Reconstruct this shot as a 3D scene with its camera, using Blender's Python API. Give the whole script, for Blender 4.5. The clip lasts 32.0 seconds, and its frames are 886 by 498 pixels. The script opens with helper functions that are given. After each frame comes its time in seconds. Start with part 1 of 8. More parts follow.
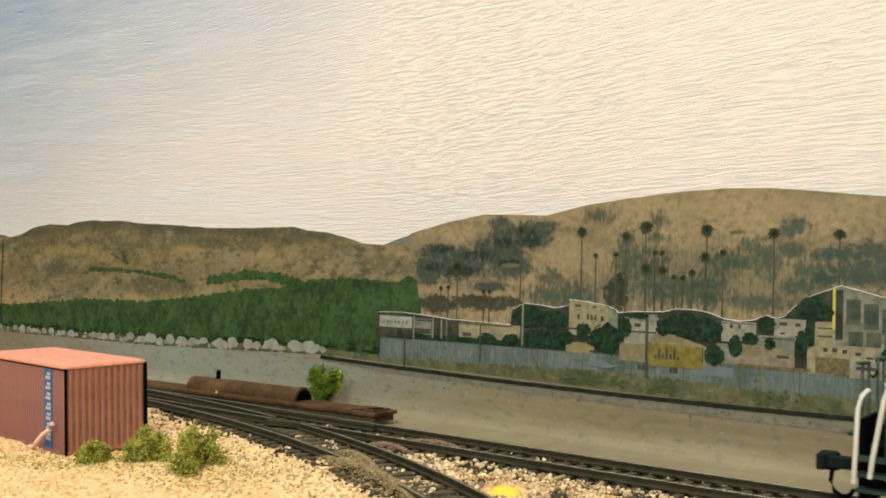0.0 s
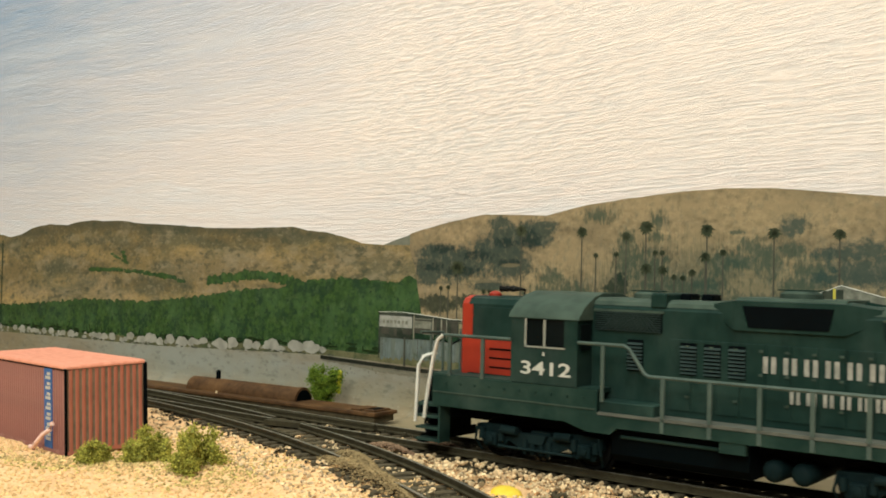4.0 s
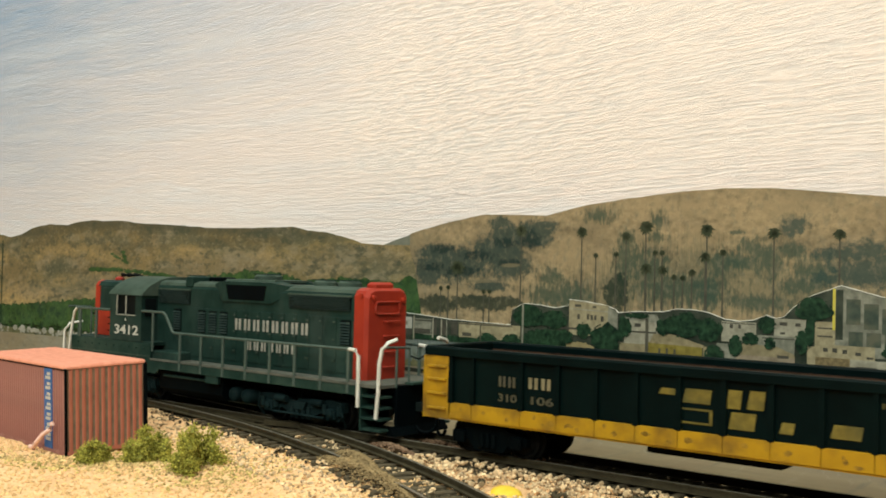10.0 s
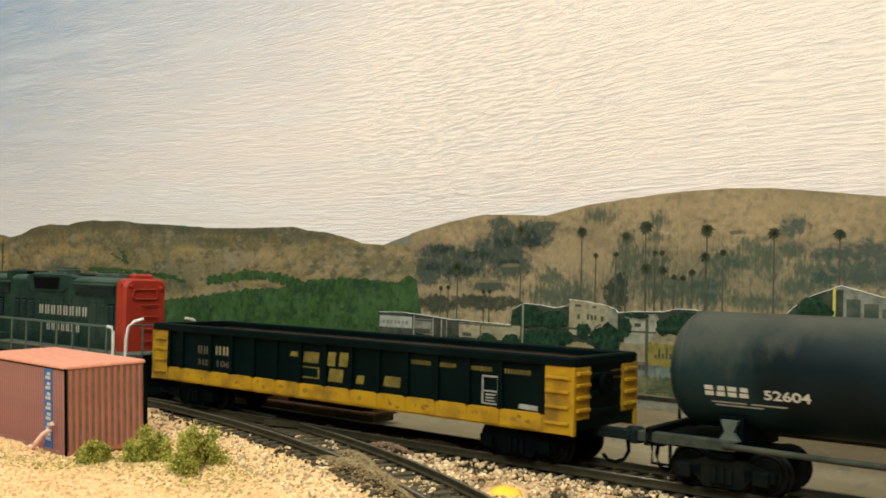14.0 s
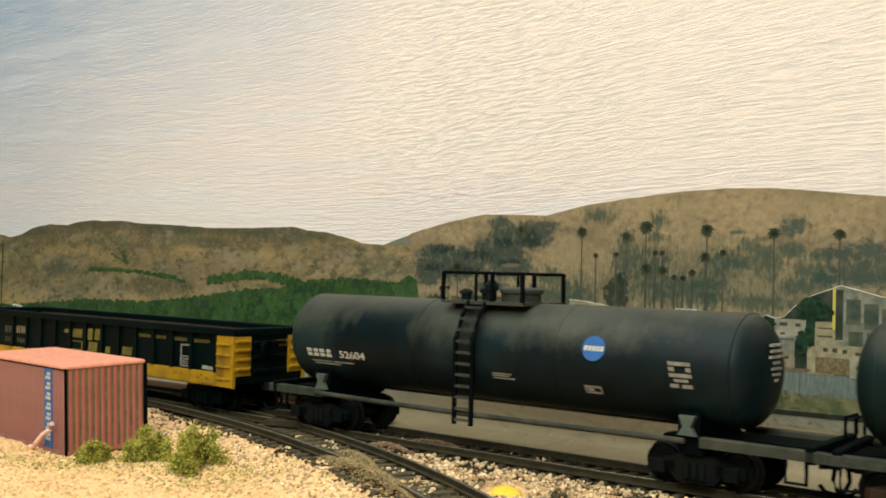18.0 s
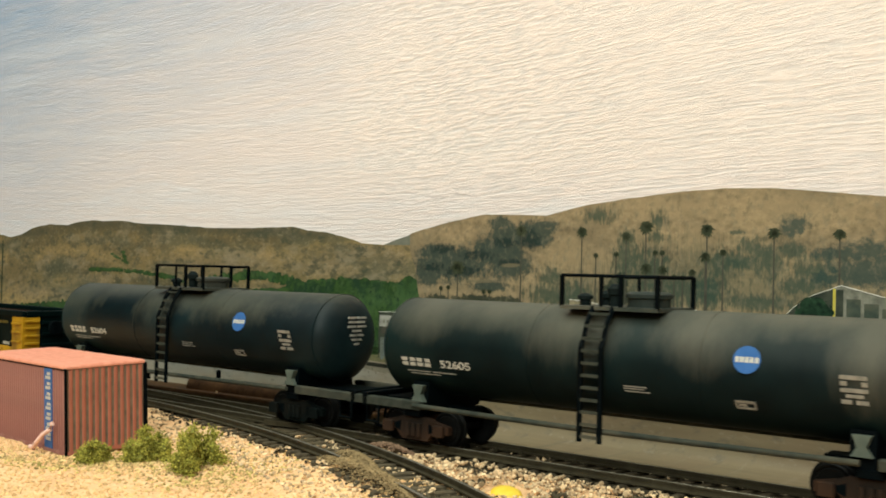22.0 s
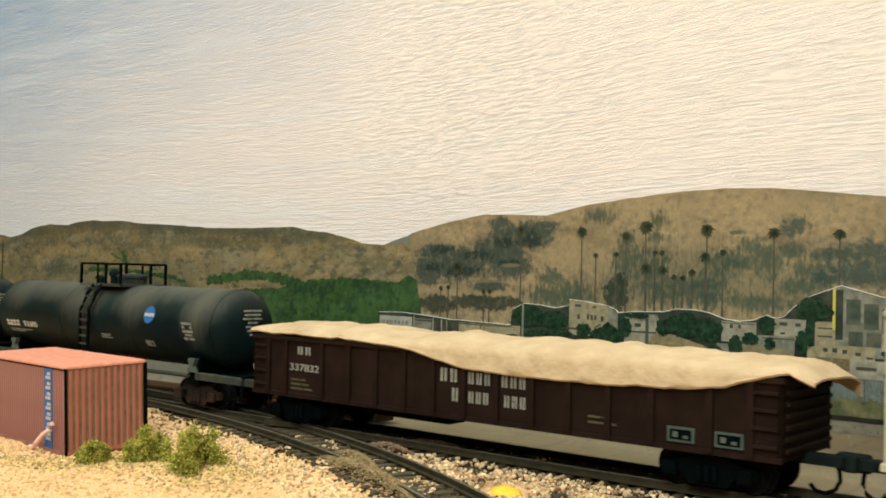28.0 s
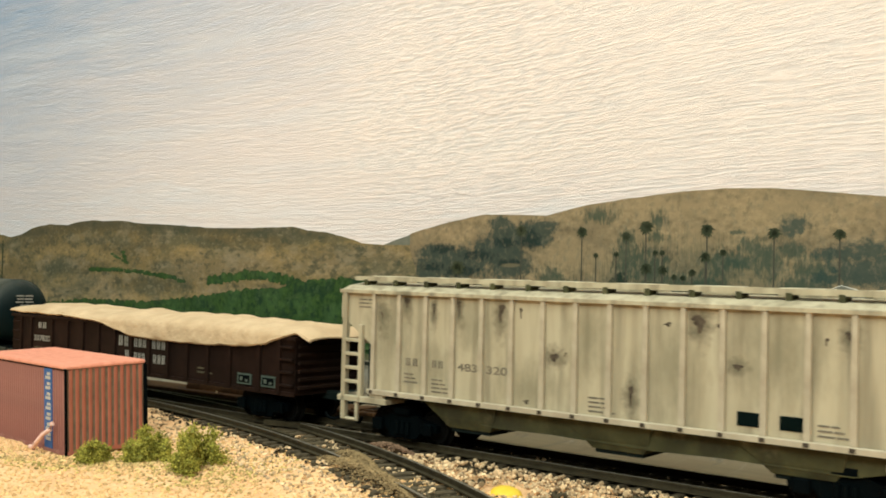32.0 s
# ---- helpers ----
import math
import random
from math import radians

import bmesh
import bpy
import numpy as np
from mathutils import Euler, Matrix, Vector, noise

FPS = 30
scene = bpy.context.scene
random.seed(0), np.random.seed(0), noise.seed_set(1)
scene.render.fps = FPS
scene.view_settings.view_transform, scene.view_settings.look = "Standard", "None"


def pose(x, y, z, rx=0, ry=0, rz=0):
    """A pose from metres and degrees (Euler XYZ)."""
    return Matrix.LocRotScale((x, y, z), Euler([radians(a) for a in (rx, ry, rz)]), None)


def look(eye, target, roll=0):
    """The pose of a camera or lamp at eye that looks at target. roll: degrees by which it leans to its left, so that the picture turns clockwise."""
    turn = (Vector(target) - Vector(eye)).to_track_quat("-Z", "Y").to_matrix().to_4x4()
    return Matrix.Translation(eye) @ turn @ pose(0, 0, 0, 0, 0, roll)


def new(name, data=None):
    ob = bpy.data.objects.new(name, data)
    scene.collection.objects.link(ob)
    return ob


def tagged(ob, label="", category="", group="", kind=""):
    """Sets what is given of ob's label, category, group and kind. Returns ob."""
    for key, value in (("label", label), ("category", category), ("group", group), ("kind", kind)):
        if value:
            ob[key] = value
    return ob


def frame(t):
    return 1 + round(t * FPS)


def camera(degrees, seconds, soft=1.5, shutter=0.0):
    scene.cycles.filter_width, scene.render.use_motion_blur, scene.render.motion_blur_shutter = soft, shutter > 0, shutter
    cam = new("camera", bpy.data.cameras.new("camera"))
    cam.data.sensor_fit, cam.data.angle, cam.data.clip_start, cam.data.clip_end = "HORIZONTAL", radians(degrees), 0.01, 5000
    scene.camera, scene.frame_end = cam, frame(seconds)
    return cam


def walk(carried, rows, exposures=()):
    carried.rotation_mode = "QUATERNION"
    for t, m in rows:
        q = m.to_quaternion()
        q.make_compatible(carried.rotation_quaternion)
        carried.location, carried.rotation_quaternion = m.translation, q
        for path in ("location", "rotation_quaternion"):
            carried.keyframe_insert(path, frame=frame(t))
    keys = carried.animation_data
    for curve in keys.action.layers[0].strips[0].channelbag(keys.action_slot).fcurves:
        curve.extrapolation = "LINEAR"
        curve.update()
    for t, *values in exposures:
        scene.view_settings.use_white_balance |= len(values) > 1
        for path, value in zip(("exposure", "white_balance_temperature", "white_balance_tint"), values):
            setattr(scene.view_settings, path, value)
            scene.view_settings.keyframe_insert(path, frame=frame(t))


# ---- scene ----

import itertools

# A model railway, scale 1:87. All lengths below are in millimetres (MM turns them into metres); the rail tops are at z = 0.
MM = 0.001
cam = camera(46.26, 32.0, soft=1.8, shutter=0.5)
EYE = Vector((0, 0, 53.57)) * MM
AIM = EYE + Vector((0, math.cos(0.021624), math.sin(0.021624)))
walk(cam, [(0, look(EYE, AIM, 1.394)), (32, look(EYE, AIM, 1.394))], exposures=[(0, 0.0), (32, 0.0)])

# ---- light: two warm ceiling fixtures, one over the layout and one further back in the room ----
world = bpy.data.worlds.new("room_air")
scene.world = world
world.use_nodes = True
world.node_tree.nodes["Background"].inputs[0].default_value = (0.9, 0.95, 1.0, 1)
world.node_tree.nodes["Background"].inputs[1].default_value = 0.005


def area_lamp(name, eye, target, sx, sy, watts, colour):
    d = bpy.data.lights.new(name, "AREA")
    d.shape, d.size, d.size_y, d.energy, d.color = "RECTANGLE", sx, sy, watts, colour
    ob = new(name, d)
    ob.matrix_world = look(eye, target)
    return ob


area_lamp("ceiling_lamp", (-0.26, -0.06, 1.10), (-0.06, 0.30, 0.03), 1.20, 1.05, 22.5, (0.875, 0.945, 0.84))
area_lamp("ceiling_lamp", (-0.36, -1.00, 0.88), (0.0, 0.42, 0.05), 0.6, 0.4, 17.5, (0.875, 0.945, 0.84))


# ---- materials ----
def mat(name, c1, c2=None, rough=0.6, metal=0.0, scale=250.0, bump=0.0, stain=None, stain_scale=40.0, stain_amt=0.5,
        stretch=(1, 1, 1), bump_scale=None, bump_dist=0.0004, piece=0.0, spec=0.14):
    """c1 to c2: fine grain; stain: a second colour in larger patches; piece: change of brightness from piece to piece."""
    m = bpy.data.materials.new(name)
    m.use_nodes = True
    nt = m.node_tree
    p = nt.nodes["Principled BSDF"]
    p.inputs["Roughness"].default_value, p.inputs["Metallic"].default_value = rough, metal
    p.inputs["Specular IOR Level"].default_value = spec
    c2 = c2 or tuple(min(1.0, v * 1.35) for v in c1)
    tc = nt.nodes.new("ShaderNodeTexCoord")
    mp = nt.nodes.new("ShaderNodeMapping")
    mp.inputs["Scale"].default_value = stretch
    nt.links.new(tc.outputs["Object"], mp.inputs["Vector"])

    def noise_node(s, detail=4.0):
        n = nt.nodes.new("ShaderNodeTexNoise")
        n.inputs["Scale"].default_value, n.inputs["Detail"].default_value = s, detail
        nt.links.new(mp.outputs["Vector"], n.inputs["Vector"])
        return n

    def mix(fac, a, b, kind="MIX"):
        x = nt.nodes.new("ShaderNodeMix")
        x.data_type, x.blend_type = "RGBA", kind
        for sock, v in ((x.inputs["Factor"], fac), (x.inputs["A"], a), (x.inputs["B"], b)):
            if isinstance(v, bpy.types.NodeSocket):
                nt.links.new(v, sock)
            elif isinstance(v, (int, float)):
                sock.default_value = v
            else:
                sock.default_value = (*v, 1)
        return x.outputs["Result"]

    def ramp(sock, lo, hi):
        r = nt.nodes.new("ShaderNodeMapRange")
        r.inputs["From Min"].default_value, r.inputs["From Max"].default_value = lo, hi
        nt.links.new(sock, r.inputs["Value"])
        return r.outputs["Result"]

    n1 = noise_node(scale)
    col = mix(ramp(n1.outputs["Fac"], 0.3, 0.7), c1, c2)
    if stain:
        n2 = noise_node(stain_scale, 6.0)
        r = ramp(n2.outputs["Fac"], 0.46, 0.68)
        k = nt.nodes.new("ShaderNodeMath")
        k.operation = "MULTIPLY"
        k.inputs[1].default_value = stain_amt
        nt.links.new(r, k.inputs[0])
        col = mix(k.outputs[0], col, stain)
    if piece:
        oi = nt.nodes.new("ShaderNodeNewGeometry")
        r = nt.nodes.new("ShaderNodeMapRange")
        r.inputs["To Min"].default_value, r.inputs["To Max"].default_value = 1 - piece, 1 + piece * 0.7
        nt.links.new(oi.outputs["Random Per Island"], r.inputs["Value"])
        col = mix(1.0, col, r.outputs["Result"], "MULTIPLY")
    nt.links.new(col, p.inputs["Base Color"])
    if bump:
        n3 = noise_node(bump_scale or scale * 1.5, 3.0)
        b = nt.nodes.new("ShaderNodeBump")
        b.inputs["Strength"].default_value, b.inputs["Distance"].default_value = bump, bump_dist
        nt.links.new(n3.outputs["Fac"], b.inputs["Height"])
        nt.links.new(b.outputs["Normal"], p.inputs["Normal"])
    return m


def sky_paint():
    """House paint brushed on in long slanting strokes: cream, turning grey and blue towards one end and the top."""
    m = bpy.data.materials.new("brushed_sky_paint")
    m.use_nodes = True
    nt = m.node_tree
    p = nt.nodes["Principled BSDF"]
    p.inputs["Roughness"].default_value = 0.5
    p.inputs["Specular IOR Level"].default_value = 0.3
    tc = nt.nodes.new("ShaderNodeTexCoord")
    sep = nt.nodes.new("ShaderNodeSeparateXYZ")
    nt.links.new(tc.outputs["Object"], sep.inputs[0])

    def math_node(op, a, b=0.0, c=0.0):
        k = nt.nodes.new("ShaderNodeMath")
        k.operation = op
        for s, v in zip(k.inputs, (a, b, c)):
            if isinstance(v, bpy.types.NodeSocket):
                nt.links.new(v, s)
            else:
                s.default_value = v
        return k.outputs[0]

    def noise_of(vec, scale, detail, rough=0.5):
        n = nt.nodes.new("ShaderNodeTexNoise")
        n.inputs["Scale"].default_value, n.inputs["Detail"].default_value, n.inputs["Roughness"].default_value = scale, detail, rough
        nt.links.new(vec, n.inputs["Vector"])
        return n.outputs["Fac"]

    def span(v, lo, hi, a=0.0, b=1.0):
        r = nt.nodes.new("ShaderNodeMapRange")
        r.inputs["From Min"].default_value, r.inputs["From Max"].default_value = lo, hi
        r.inputs["To Min"].default_value, r.inputs["To Max"].default_value = a, b
        nt.links.new(v, r.inputs["Value"])
        return r.outputs["Result"]

    def tint(fac, a, b):
        x = nt.nodes.new("ShaderNodeMix")
        x.data_type = "RGBA"
        nt.links.new(fac, x.inputs["Factor"])
        for s, v in ((x.inputs["A"], a), (x.inputs["B"], b)):
            if isinstance(v, bpy.types.NodeSocket):
                nt.links.new(v, s)
            else:
                s.default_value = (*v, 1)
        return x.outputs["Result"]

    # strokes slope down to the left and bend a little along the wall
    bend = noise_of(tc.outputs["Object"], 4.0, 1.0)
    along = math_node("ADD", sep.outputs["X"], math_node("MULTIPLY", sep.outputs["Z"], 0.3))
    tilt = math_node("ADD", math_node("MULTIPLY", sep.outputs["Z"], 0.3), math_node("MULTIPLY", sep.outputs["X"], 0.12))
    cross = math_node("SUBTRACT", sep.outputs["Z"], math_node("MULTIPLY", sep.outputs["X"], tilt))
    cross = math_node("ADD", cross, math_node("MULTIPLY", bend, 0.02))
    cross = math_node("ADD", cross, math_node("MULTIPLY", noise_of(tc.outputs["Object"], 30.0, 3.0), 0.0022))

    def strokes(fa, fc, detail, rough):
        vec = nt.nodes.new("ShaderNodeCombineXYZ")
        nt.links.new(math_node("MULTIPLY", along, fa), vec.inputs[0])
        nt.links.new(math_node("MULTIPLY", cross, fc), vec.inputs[1])
        return noise_of(vec.outputs[0], 1.0, detail, rough)

    fine = strokes(60.0, 1200.0, 7.0, 0.72)
    wide = strokes(26.0, 300.0, 5.0, 0.65)
    band = strokes(9.0, 60.0, 3.0, 0.5)
    # thin paint at the left end, thick and choppy in a patch past the middle, combed out again further on
    edge = math_node("MULTIPLY", math_node("SUBTRACT", strokes(12.0, 60.0, 4.0, 0.6), 0.5), 0.09)
    thick = math_node("ADD", sep.outputs["X"], edge)
    choppy = math_node("MULTIPLY", span(thick, -0.03, 0.045), span(thick, 0.15, 0.08, 0.35, 1.0))
    choppy = math_node("MULTIPLY", choppy, span(math_node("ADD", sep.outputs["Z"], edge), 0.075, 0.10, 0.15, 1.0))
    rough = span(thick, -0.12, 0.12, 0.24, 0.54)
    short = strokes(150.0, 720.0, 4.0, 0.62)
    chop = math_node("MULTIPLY", math_node("MULTIPLY", math_node("SUBTRACT", short, 0.5), choppy), 0.6)
    relief = math_node("ADD", math_node("MULTIPLY", math_node("SUBTRACT", fine, 0.5), rough), math_node("MULTIPLY", wide, 0.12))
    relief = math_node("ADD", relief, chop)
    # specks and crumbs in the paint
    crumb = nt.nodes.new("ShaderNodeTexVoronoi")
    crumb.inputs["Scale"].default_value = 16.0
    nt.links.new(tc.outputs["Object"], crumb.inputs["Vector"])
    relief = math_node("ADD", relief, span(crumb.outputs["Distance"], 0.014, 0.0, 0.0, 0.7))
    # grey-cream to the left, blue at the upper left
    left = math_node("ADD", math_node("MULTIPLY", sep.outputs["X"], -2.4), math_node("MULTIPLY", band, 0.5))
    col = tint(span(left, -0.1, 0.9), (0.835, 0.71, 0.665), (0.66, 0.60, 0.60))
    blue = math_node("ADD", math_node("MULTIPLY", sep.outputs["X"], -1.5), math_node("MULTIPLY", sep.outputs["Z"], 5.6))
    blue = math_node("ADD", blue, math_node("MULTIPLY", wide, 0.75))
    col = tint(span(blue, 1.05, 2.05), col, (0.25, 0.34, 0.49))
    low = math_node("ADD", math_node("MULTIPLY", sep.outputs["Z"], -8.0), math_node("MULTIPLY", wide, 1.4))
    col = tint(span(low, 0.02, 0.55, 0.0, 0.55), col, (0.66, 0.70, 0.74))
    cool = strokes(5.0, 70.0, 3.0, 0.5)
    col = tint(span(cool, 0.5, 0.66, 0.0, 0.3), col, (0.64, 0.66, 0.72))
    col = tint(span(cool, 0.46, 0.34, 0.0, 0.22), col, (0.77, 0.655, 0.635))
    col = tint(math_node("MULTIPLY", span(thick, -0.03, 0.03, 0.0, 0.5), span(sep.outputs["Z"], 0.08, 0.10)), col, (0.87, 0.755, 0.68))
    # thin darker lines in the furrows
    col = tint(span(relief, 0.10, 0.0, 0.0, 0.34), col, (0.40, 0.41, 0.43))
    nt.links.new(col, p.inputs["Base Color"])
    b = nt.nodes.new("ShaderNodeBump")
    b.inputs["Strength"].default_value, b.inputs["Distance"].default_value = 1.0, 0.0018
    nt.links.new(relief, b.inputs["Height"])
    nt.links.new(b.outputs["Normal"], p.inputs["Normal"])
    return m


def ink(m, spots, colour, gain=1.3, soft=0.5, amount=0.85, scale=260.0, stretch=(1, 1, 1)):
    """Soft printed masses over a material's colour: spots (x, z, half width, half height) in mm, with grainy edges."""
    nt = m.node_tree
    p = nt.nodes["Principled BSDF"]
    below = p.inputs["Base Color"].links[0].from_socket
    tc = nt.nodes.new("ShaderNodeTexCoord")
    near = None
    for x, z, rx, rz in spots:
        v = nt.nodes.new("ShaderNodeVectorMath")
        v.operation = "MULTIPLY_ADD"
        nt.links.new(tc.outputs["Object"], v.inputs[0])
        v.inputs[1].default_value = (1 / (rx * MM), 0, 1 / (rz * MM))
        v.inputs[2].default_value = (-x / rx, 0, -z / rz)
        d = nt.nodes.new("ShaderNodeVectorMath")
        d.operation = "LENGTH"
        nt.links.new(v.outputs["Vector"], d.inputs[0])
        out = d.outputs["Value"]
        if near is not None:
            k = nt.nodes.new("ShaderNodeMath")
            k.operation = "SMOOTH_MIN"
            k.inputs[2].default_value = 0.25
            nt.links.new(near, k.inputs[0])
            nt.links.new(out, k.inputs[1])
            out = k.outputs[0]
        near = out
    mp = nt.nodes.new("ShaderNodeMapping")
    mp.inputs["Scale"].default_value = stretch
    nt.links.new(tc.outputs["Object"], mp.inputs["Vector"])
    n = nt.nodes.new("ShaderNodeTexNoise")
    n.inputs["Scale"].default_value, n.inputs["Detail"].default_value, n.inputs["Roughness"].default_value = scale, 9.0, 0.7
    nt.links.new(mp.outputs["Vector"], n.inputs["Vector"])
    k = nt.nodes.new("ShaderNodeMath")
    k.operation = "MULTIPLY_ADD"
    k.inputs[1].default_value, k.inputs[2].default_value = gain * 2, 1.0 - gain
    nt.links.new(n.outputs["Fac"], k.inputs[0])
    q = nt.nodes.new("ShaderNodeMath")
    q.operation = "SUBTRACT"
    nt.links.new(k.outputs[0], q.inputs[0])
    nt.links.new(near, q.inputs[1])
    r = nt.nodes.new("ShaderNodeMapRange")
    r.inputs["From Min"].default_value, r.inputs["From Max"].default_value, r.inputs["To Max"].default_value = -soft * 0.5, soft * 0.5, amount
    nt.links.new(q.outputs[0], r.inputs["Value"])
    x = nt.nodes.new("ShaderNodeMix")
    x.data_type = "RGBA"
    x.inputs["B"].default_value = (*colour, 1)
    nt.links.new(r.outputs["Result"], x.inputs["Factor"])
    nt.links.new(below, x.inputs["A"])
    nt.links.new(x.outputs["Result"], p.inputs["Base Color"])
    return m


def mottle(m, scale, colour, lo, hi, amount=0.7, stretch=(1, 1, 1), detail=4.0, turn=0.0, seed=0.0):
    """Soft uneven tone printed over a material's colour, as in an enlarged photograph."""
    nt = m.node_tree
    p = nt.nodes["Principled BSDF"]
    below = p.inputs["Base Color"].links[0].from_socket
    tc = nt.nodes.new("ShaderNodeTexCoord")
    mp = nt.nodes.new("ShaderNodeMapping")
    mp.inputs["Location"].default_value = (seed, 0, seed)
    mp.inputs["Rotation"].default_value = (0, math.radians(turn), 0)
    mp.inputs["Scale"].default_value = (stretch[0], 0, stretch[2])
    nt.links.new(tc.outputs["Object"], mp.inputs["Vector"])
    n = nt.nodes.new("ShaderNodeTexNoise")
    n.inputs["Scale"].default_value, n.inputs["Detail"].default_value, n.inputs["Roughness"].default_value = scale, detail, 0.65
    nt.links.new(mp.outputs["Vector"], n.inputs["Vector"])
    r = nt.nodes.new("ShaderNodeMapRange")
    r.inputs["From Min"].default_value, r.inputs["From Max"].default_value = lo, hi
    r.inputs["To Max"].default_value = amount
    nt.links.new(n.outputs["Fac"], r.inputs["Value"])
    x = nt.nodes.new("ShaderNodeMix")
    x.data_type = "RGBA"
    nt.links.new(r.outputs["Result"], x.inputs["Factor"])
    nt.links.new(below, x.inputs["A"])
    x.inputs["B"].default_value = (*colour, 1)
    nt.links.new(x.outputs["Result"], p.inputs["Base Color"])


def specks(m, scale, radius, colour, amount=0.8, cover=0.5, patch_scale=40.0, stretch=(1, 1, 1)):
    """Small printed dots, such as shrubs on a slope, thicker in some places than in others."""
    nt = m.node_tree
    p = nt.nodes["Principled BSDF"]
    below = p.inputs["Base Color"].links[0].from_socket
    tc = nt.nodes.new("ShaderNodeTexCoord")
    flat = nt.nodes.new("ShaderNodeMapping")
    flat.inputs["Scale"].default_value = (stretch[0], 0, stretch[2])
    nt.links.new(tc.outputs["Object"], flat.inputs["Vector"])
    warp = nt.nodes.new("ShaderNodeTexNoise")
    warp.inputs["Scale"].default_value, warp.inputs["Detail"].default_value = scale * 1.6, 3.0
    nt.links.new(flat.outputs["Vector"], warp.inputs["Vector"])
    push = nt.nodes.new("ShaderNodeVectorMath")
    push.operation = "MULTIPLY_ADD"
    push.inputs[1].default_value = (0.9 / scale,) * 3
    nt.links.new(warp.outputs["Color"], push.inputs[0])
    nt.links.new(flat.outputs["Vector"], push.inputs[2])
    cell = nt.nodes.new("ShaderNodeTexVoronoi")
    cell.inputs["Scale"].default_value = scale
    nt.links.new(push.outputs["Vector"], cell.inputs["Vector"])
    where = nt.nodes.new("ShaderNodeTexNoise")
    where.inputs["Scale"].default_value, where.inputs["Detail"].default_value = patch_scale, 3.0
    nt.links.new(flat.outputs["Vector"], where.inputs["Vector"])
    size = nt.nodes.new("ShaderNodeMapRange")
    size.inputs["From Min"].default_value, size.inputs["From Max"].default_value = cover - 0.18, cover + 0.18
    size.inputs["To Min"].default_value, size.inputs["To Max"].default_value = radius * 1.3, 0.0
    nt.links.new(where.outputs["Fac"], size.inputs["Value"])
    d = nt.nodes.new("ShaderNodeMath")
    d.operation = "SUBTRACT"
    nt.links.new(size.outputs["Result"], d.inputs[0])
    nt.links.new(cell.outputs["Distance"], d.inputs[1])
    r = nt.nodes.new("ShaderNodeMapRange")
    r.inputs["From Min"].default_value, r.inputs["From Max"].default_value, r.inputs["To Max"].default_value = -0.08, 0.12, amount
    nt.links.new(d.outputs[0], r.inputs["Value"])
    x = nt.nodes.new("ShaderNodeMix")
    x.data_type = "RGBA"
    x.inputs["B"].default_value = (*colour, 1)
    nt.links.new(r.outputs["Result"], x.inputs["Factor"])
    nt.links.new(below, x.inputs["A"])
    nt.links.new(x.outputs["Result"], p.inputs["Base Color"])
    return m


SKY = sky_paint()
SAND = mat("sand", (0.6623, 0.382, 0.1891), (0.7845, 0.5049, 0.2722), 0.9, scale=700, bump=0.6, stain=(0.5788, 0.3183, 0.1576), stain_scale=60, stain_amt=0.6, bump_dist=0.001)
GRIT = mat("sand_grains", (0.5786, 0.3497, 0.1511), (0.7348, 0.469, 0.2231), 0.85, scale=500, piece=0.25)
BALLAST = mat("ballast_stone", (0.4849, 0.3339, 0.1885), (0.6402, 0.4674, 0.2829), 0.85, scale=600, piece=0.6)
CLOD = mat("dirt_clods", (0.03474, 0.02622, 0.01449), (0.08399, 0.06682, 0.03921), 0.9, scale=500, piece=0.5)
HEAP = mat("brown_earth", (0.1453, 0.09934, 0.04827), (0.2904, 0.2015, 0.09873), 0.9, scale=500, piece=0.35)
MULCH = mat("reddish_mulch", (0.1538, 0.09096, 0.05617), (0.2542, 0.1577, 0.1003), 0.9, scale=500, piece=0.3)
TIE = mat("tie_wood", (0.0429, 0.03281, 0.01991), (0.08185, 0.06321, 0.03827), 0.85, scale=500, bump=0.5, stain=(0.117, 0.09029, 0.05179), stain_scale=120)
DIRT = mat("track_dirt", (0.02027, 0.01508, 0.00804), (0.04534, 0.03488, 0.01951), 0.9, scale=600, bump=0.9, stain=(0.0619, 0.0489, 0.02918), stain_scale=110, stain_amt=0.6, bump_dist=0.0008)
RAILM = mat("rail_rust", (0.03039, 0.0241, 0.01288), (0.05346, 0.04322, 0.02438), 0.65, 0.0, scale=400, stain=(0.02143, 0.01731, 0.01045), stain_scale=150)
RAILTOP = mat("rail_head", (0.2621, 0.2319, 0.1865), (0.4032, 0.3629, 0.2923), 0.38, 0.8, scale=500, stain=(0.1411, 0.1159, 0.08568), stain_scale=120)
RUST = mat("rusty_brown_paint", (0.03993, 0.01917, 0.008435), (0.08559, 0.042, 0.01822), 0.6, scale=350, bump=0.3, stain=(0.1597, 0.07759, 0.03104), stain_scale=90)
LOCO = mat("dark_grey_loco_paint", (0.006856, 0.01975, 0.01632), (0.01323, 0.03124, 0.02516), 0.5, scale=180, stain=(0.03829, 0.06482, 0.05195), stain_scale=38, stain_amt=0.6, spec=0.05)
mottle(LOCO, 34, (0.034, 0.046, 0.040), 0.50, 0.68, 0.45, (1.3, 1, 0.5), 6)
mottle(LOCO, 150, (0.0035, 0.0085, 0.0080), 0.54, 0.68, 0.5, (1.4, 1, 0.6), 5, 0, 4)
ROOFG = mat("dusty_grey_roof", (0.02843, 0.04235, 0.03282), (0.04738, 0.06767, 0.05286), 0.6, scale=200, stain=(0.06767, 0.0922, 0.07294), stain_scale=60, spec=0.05)
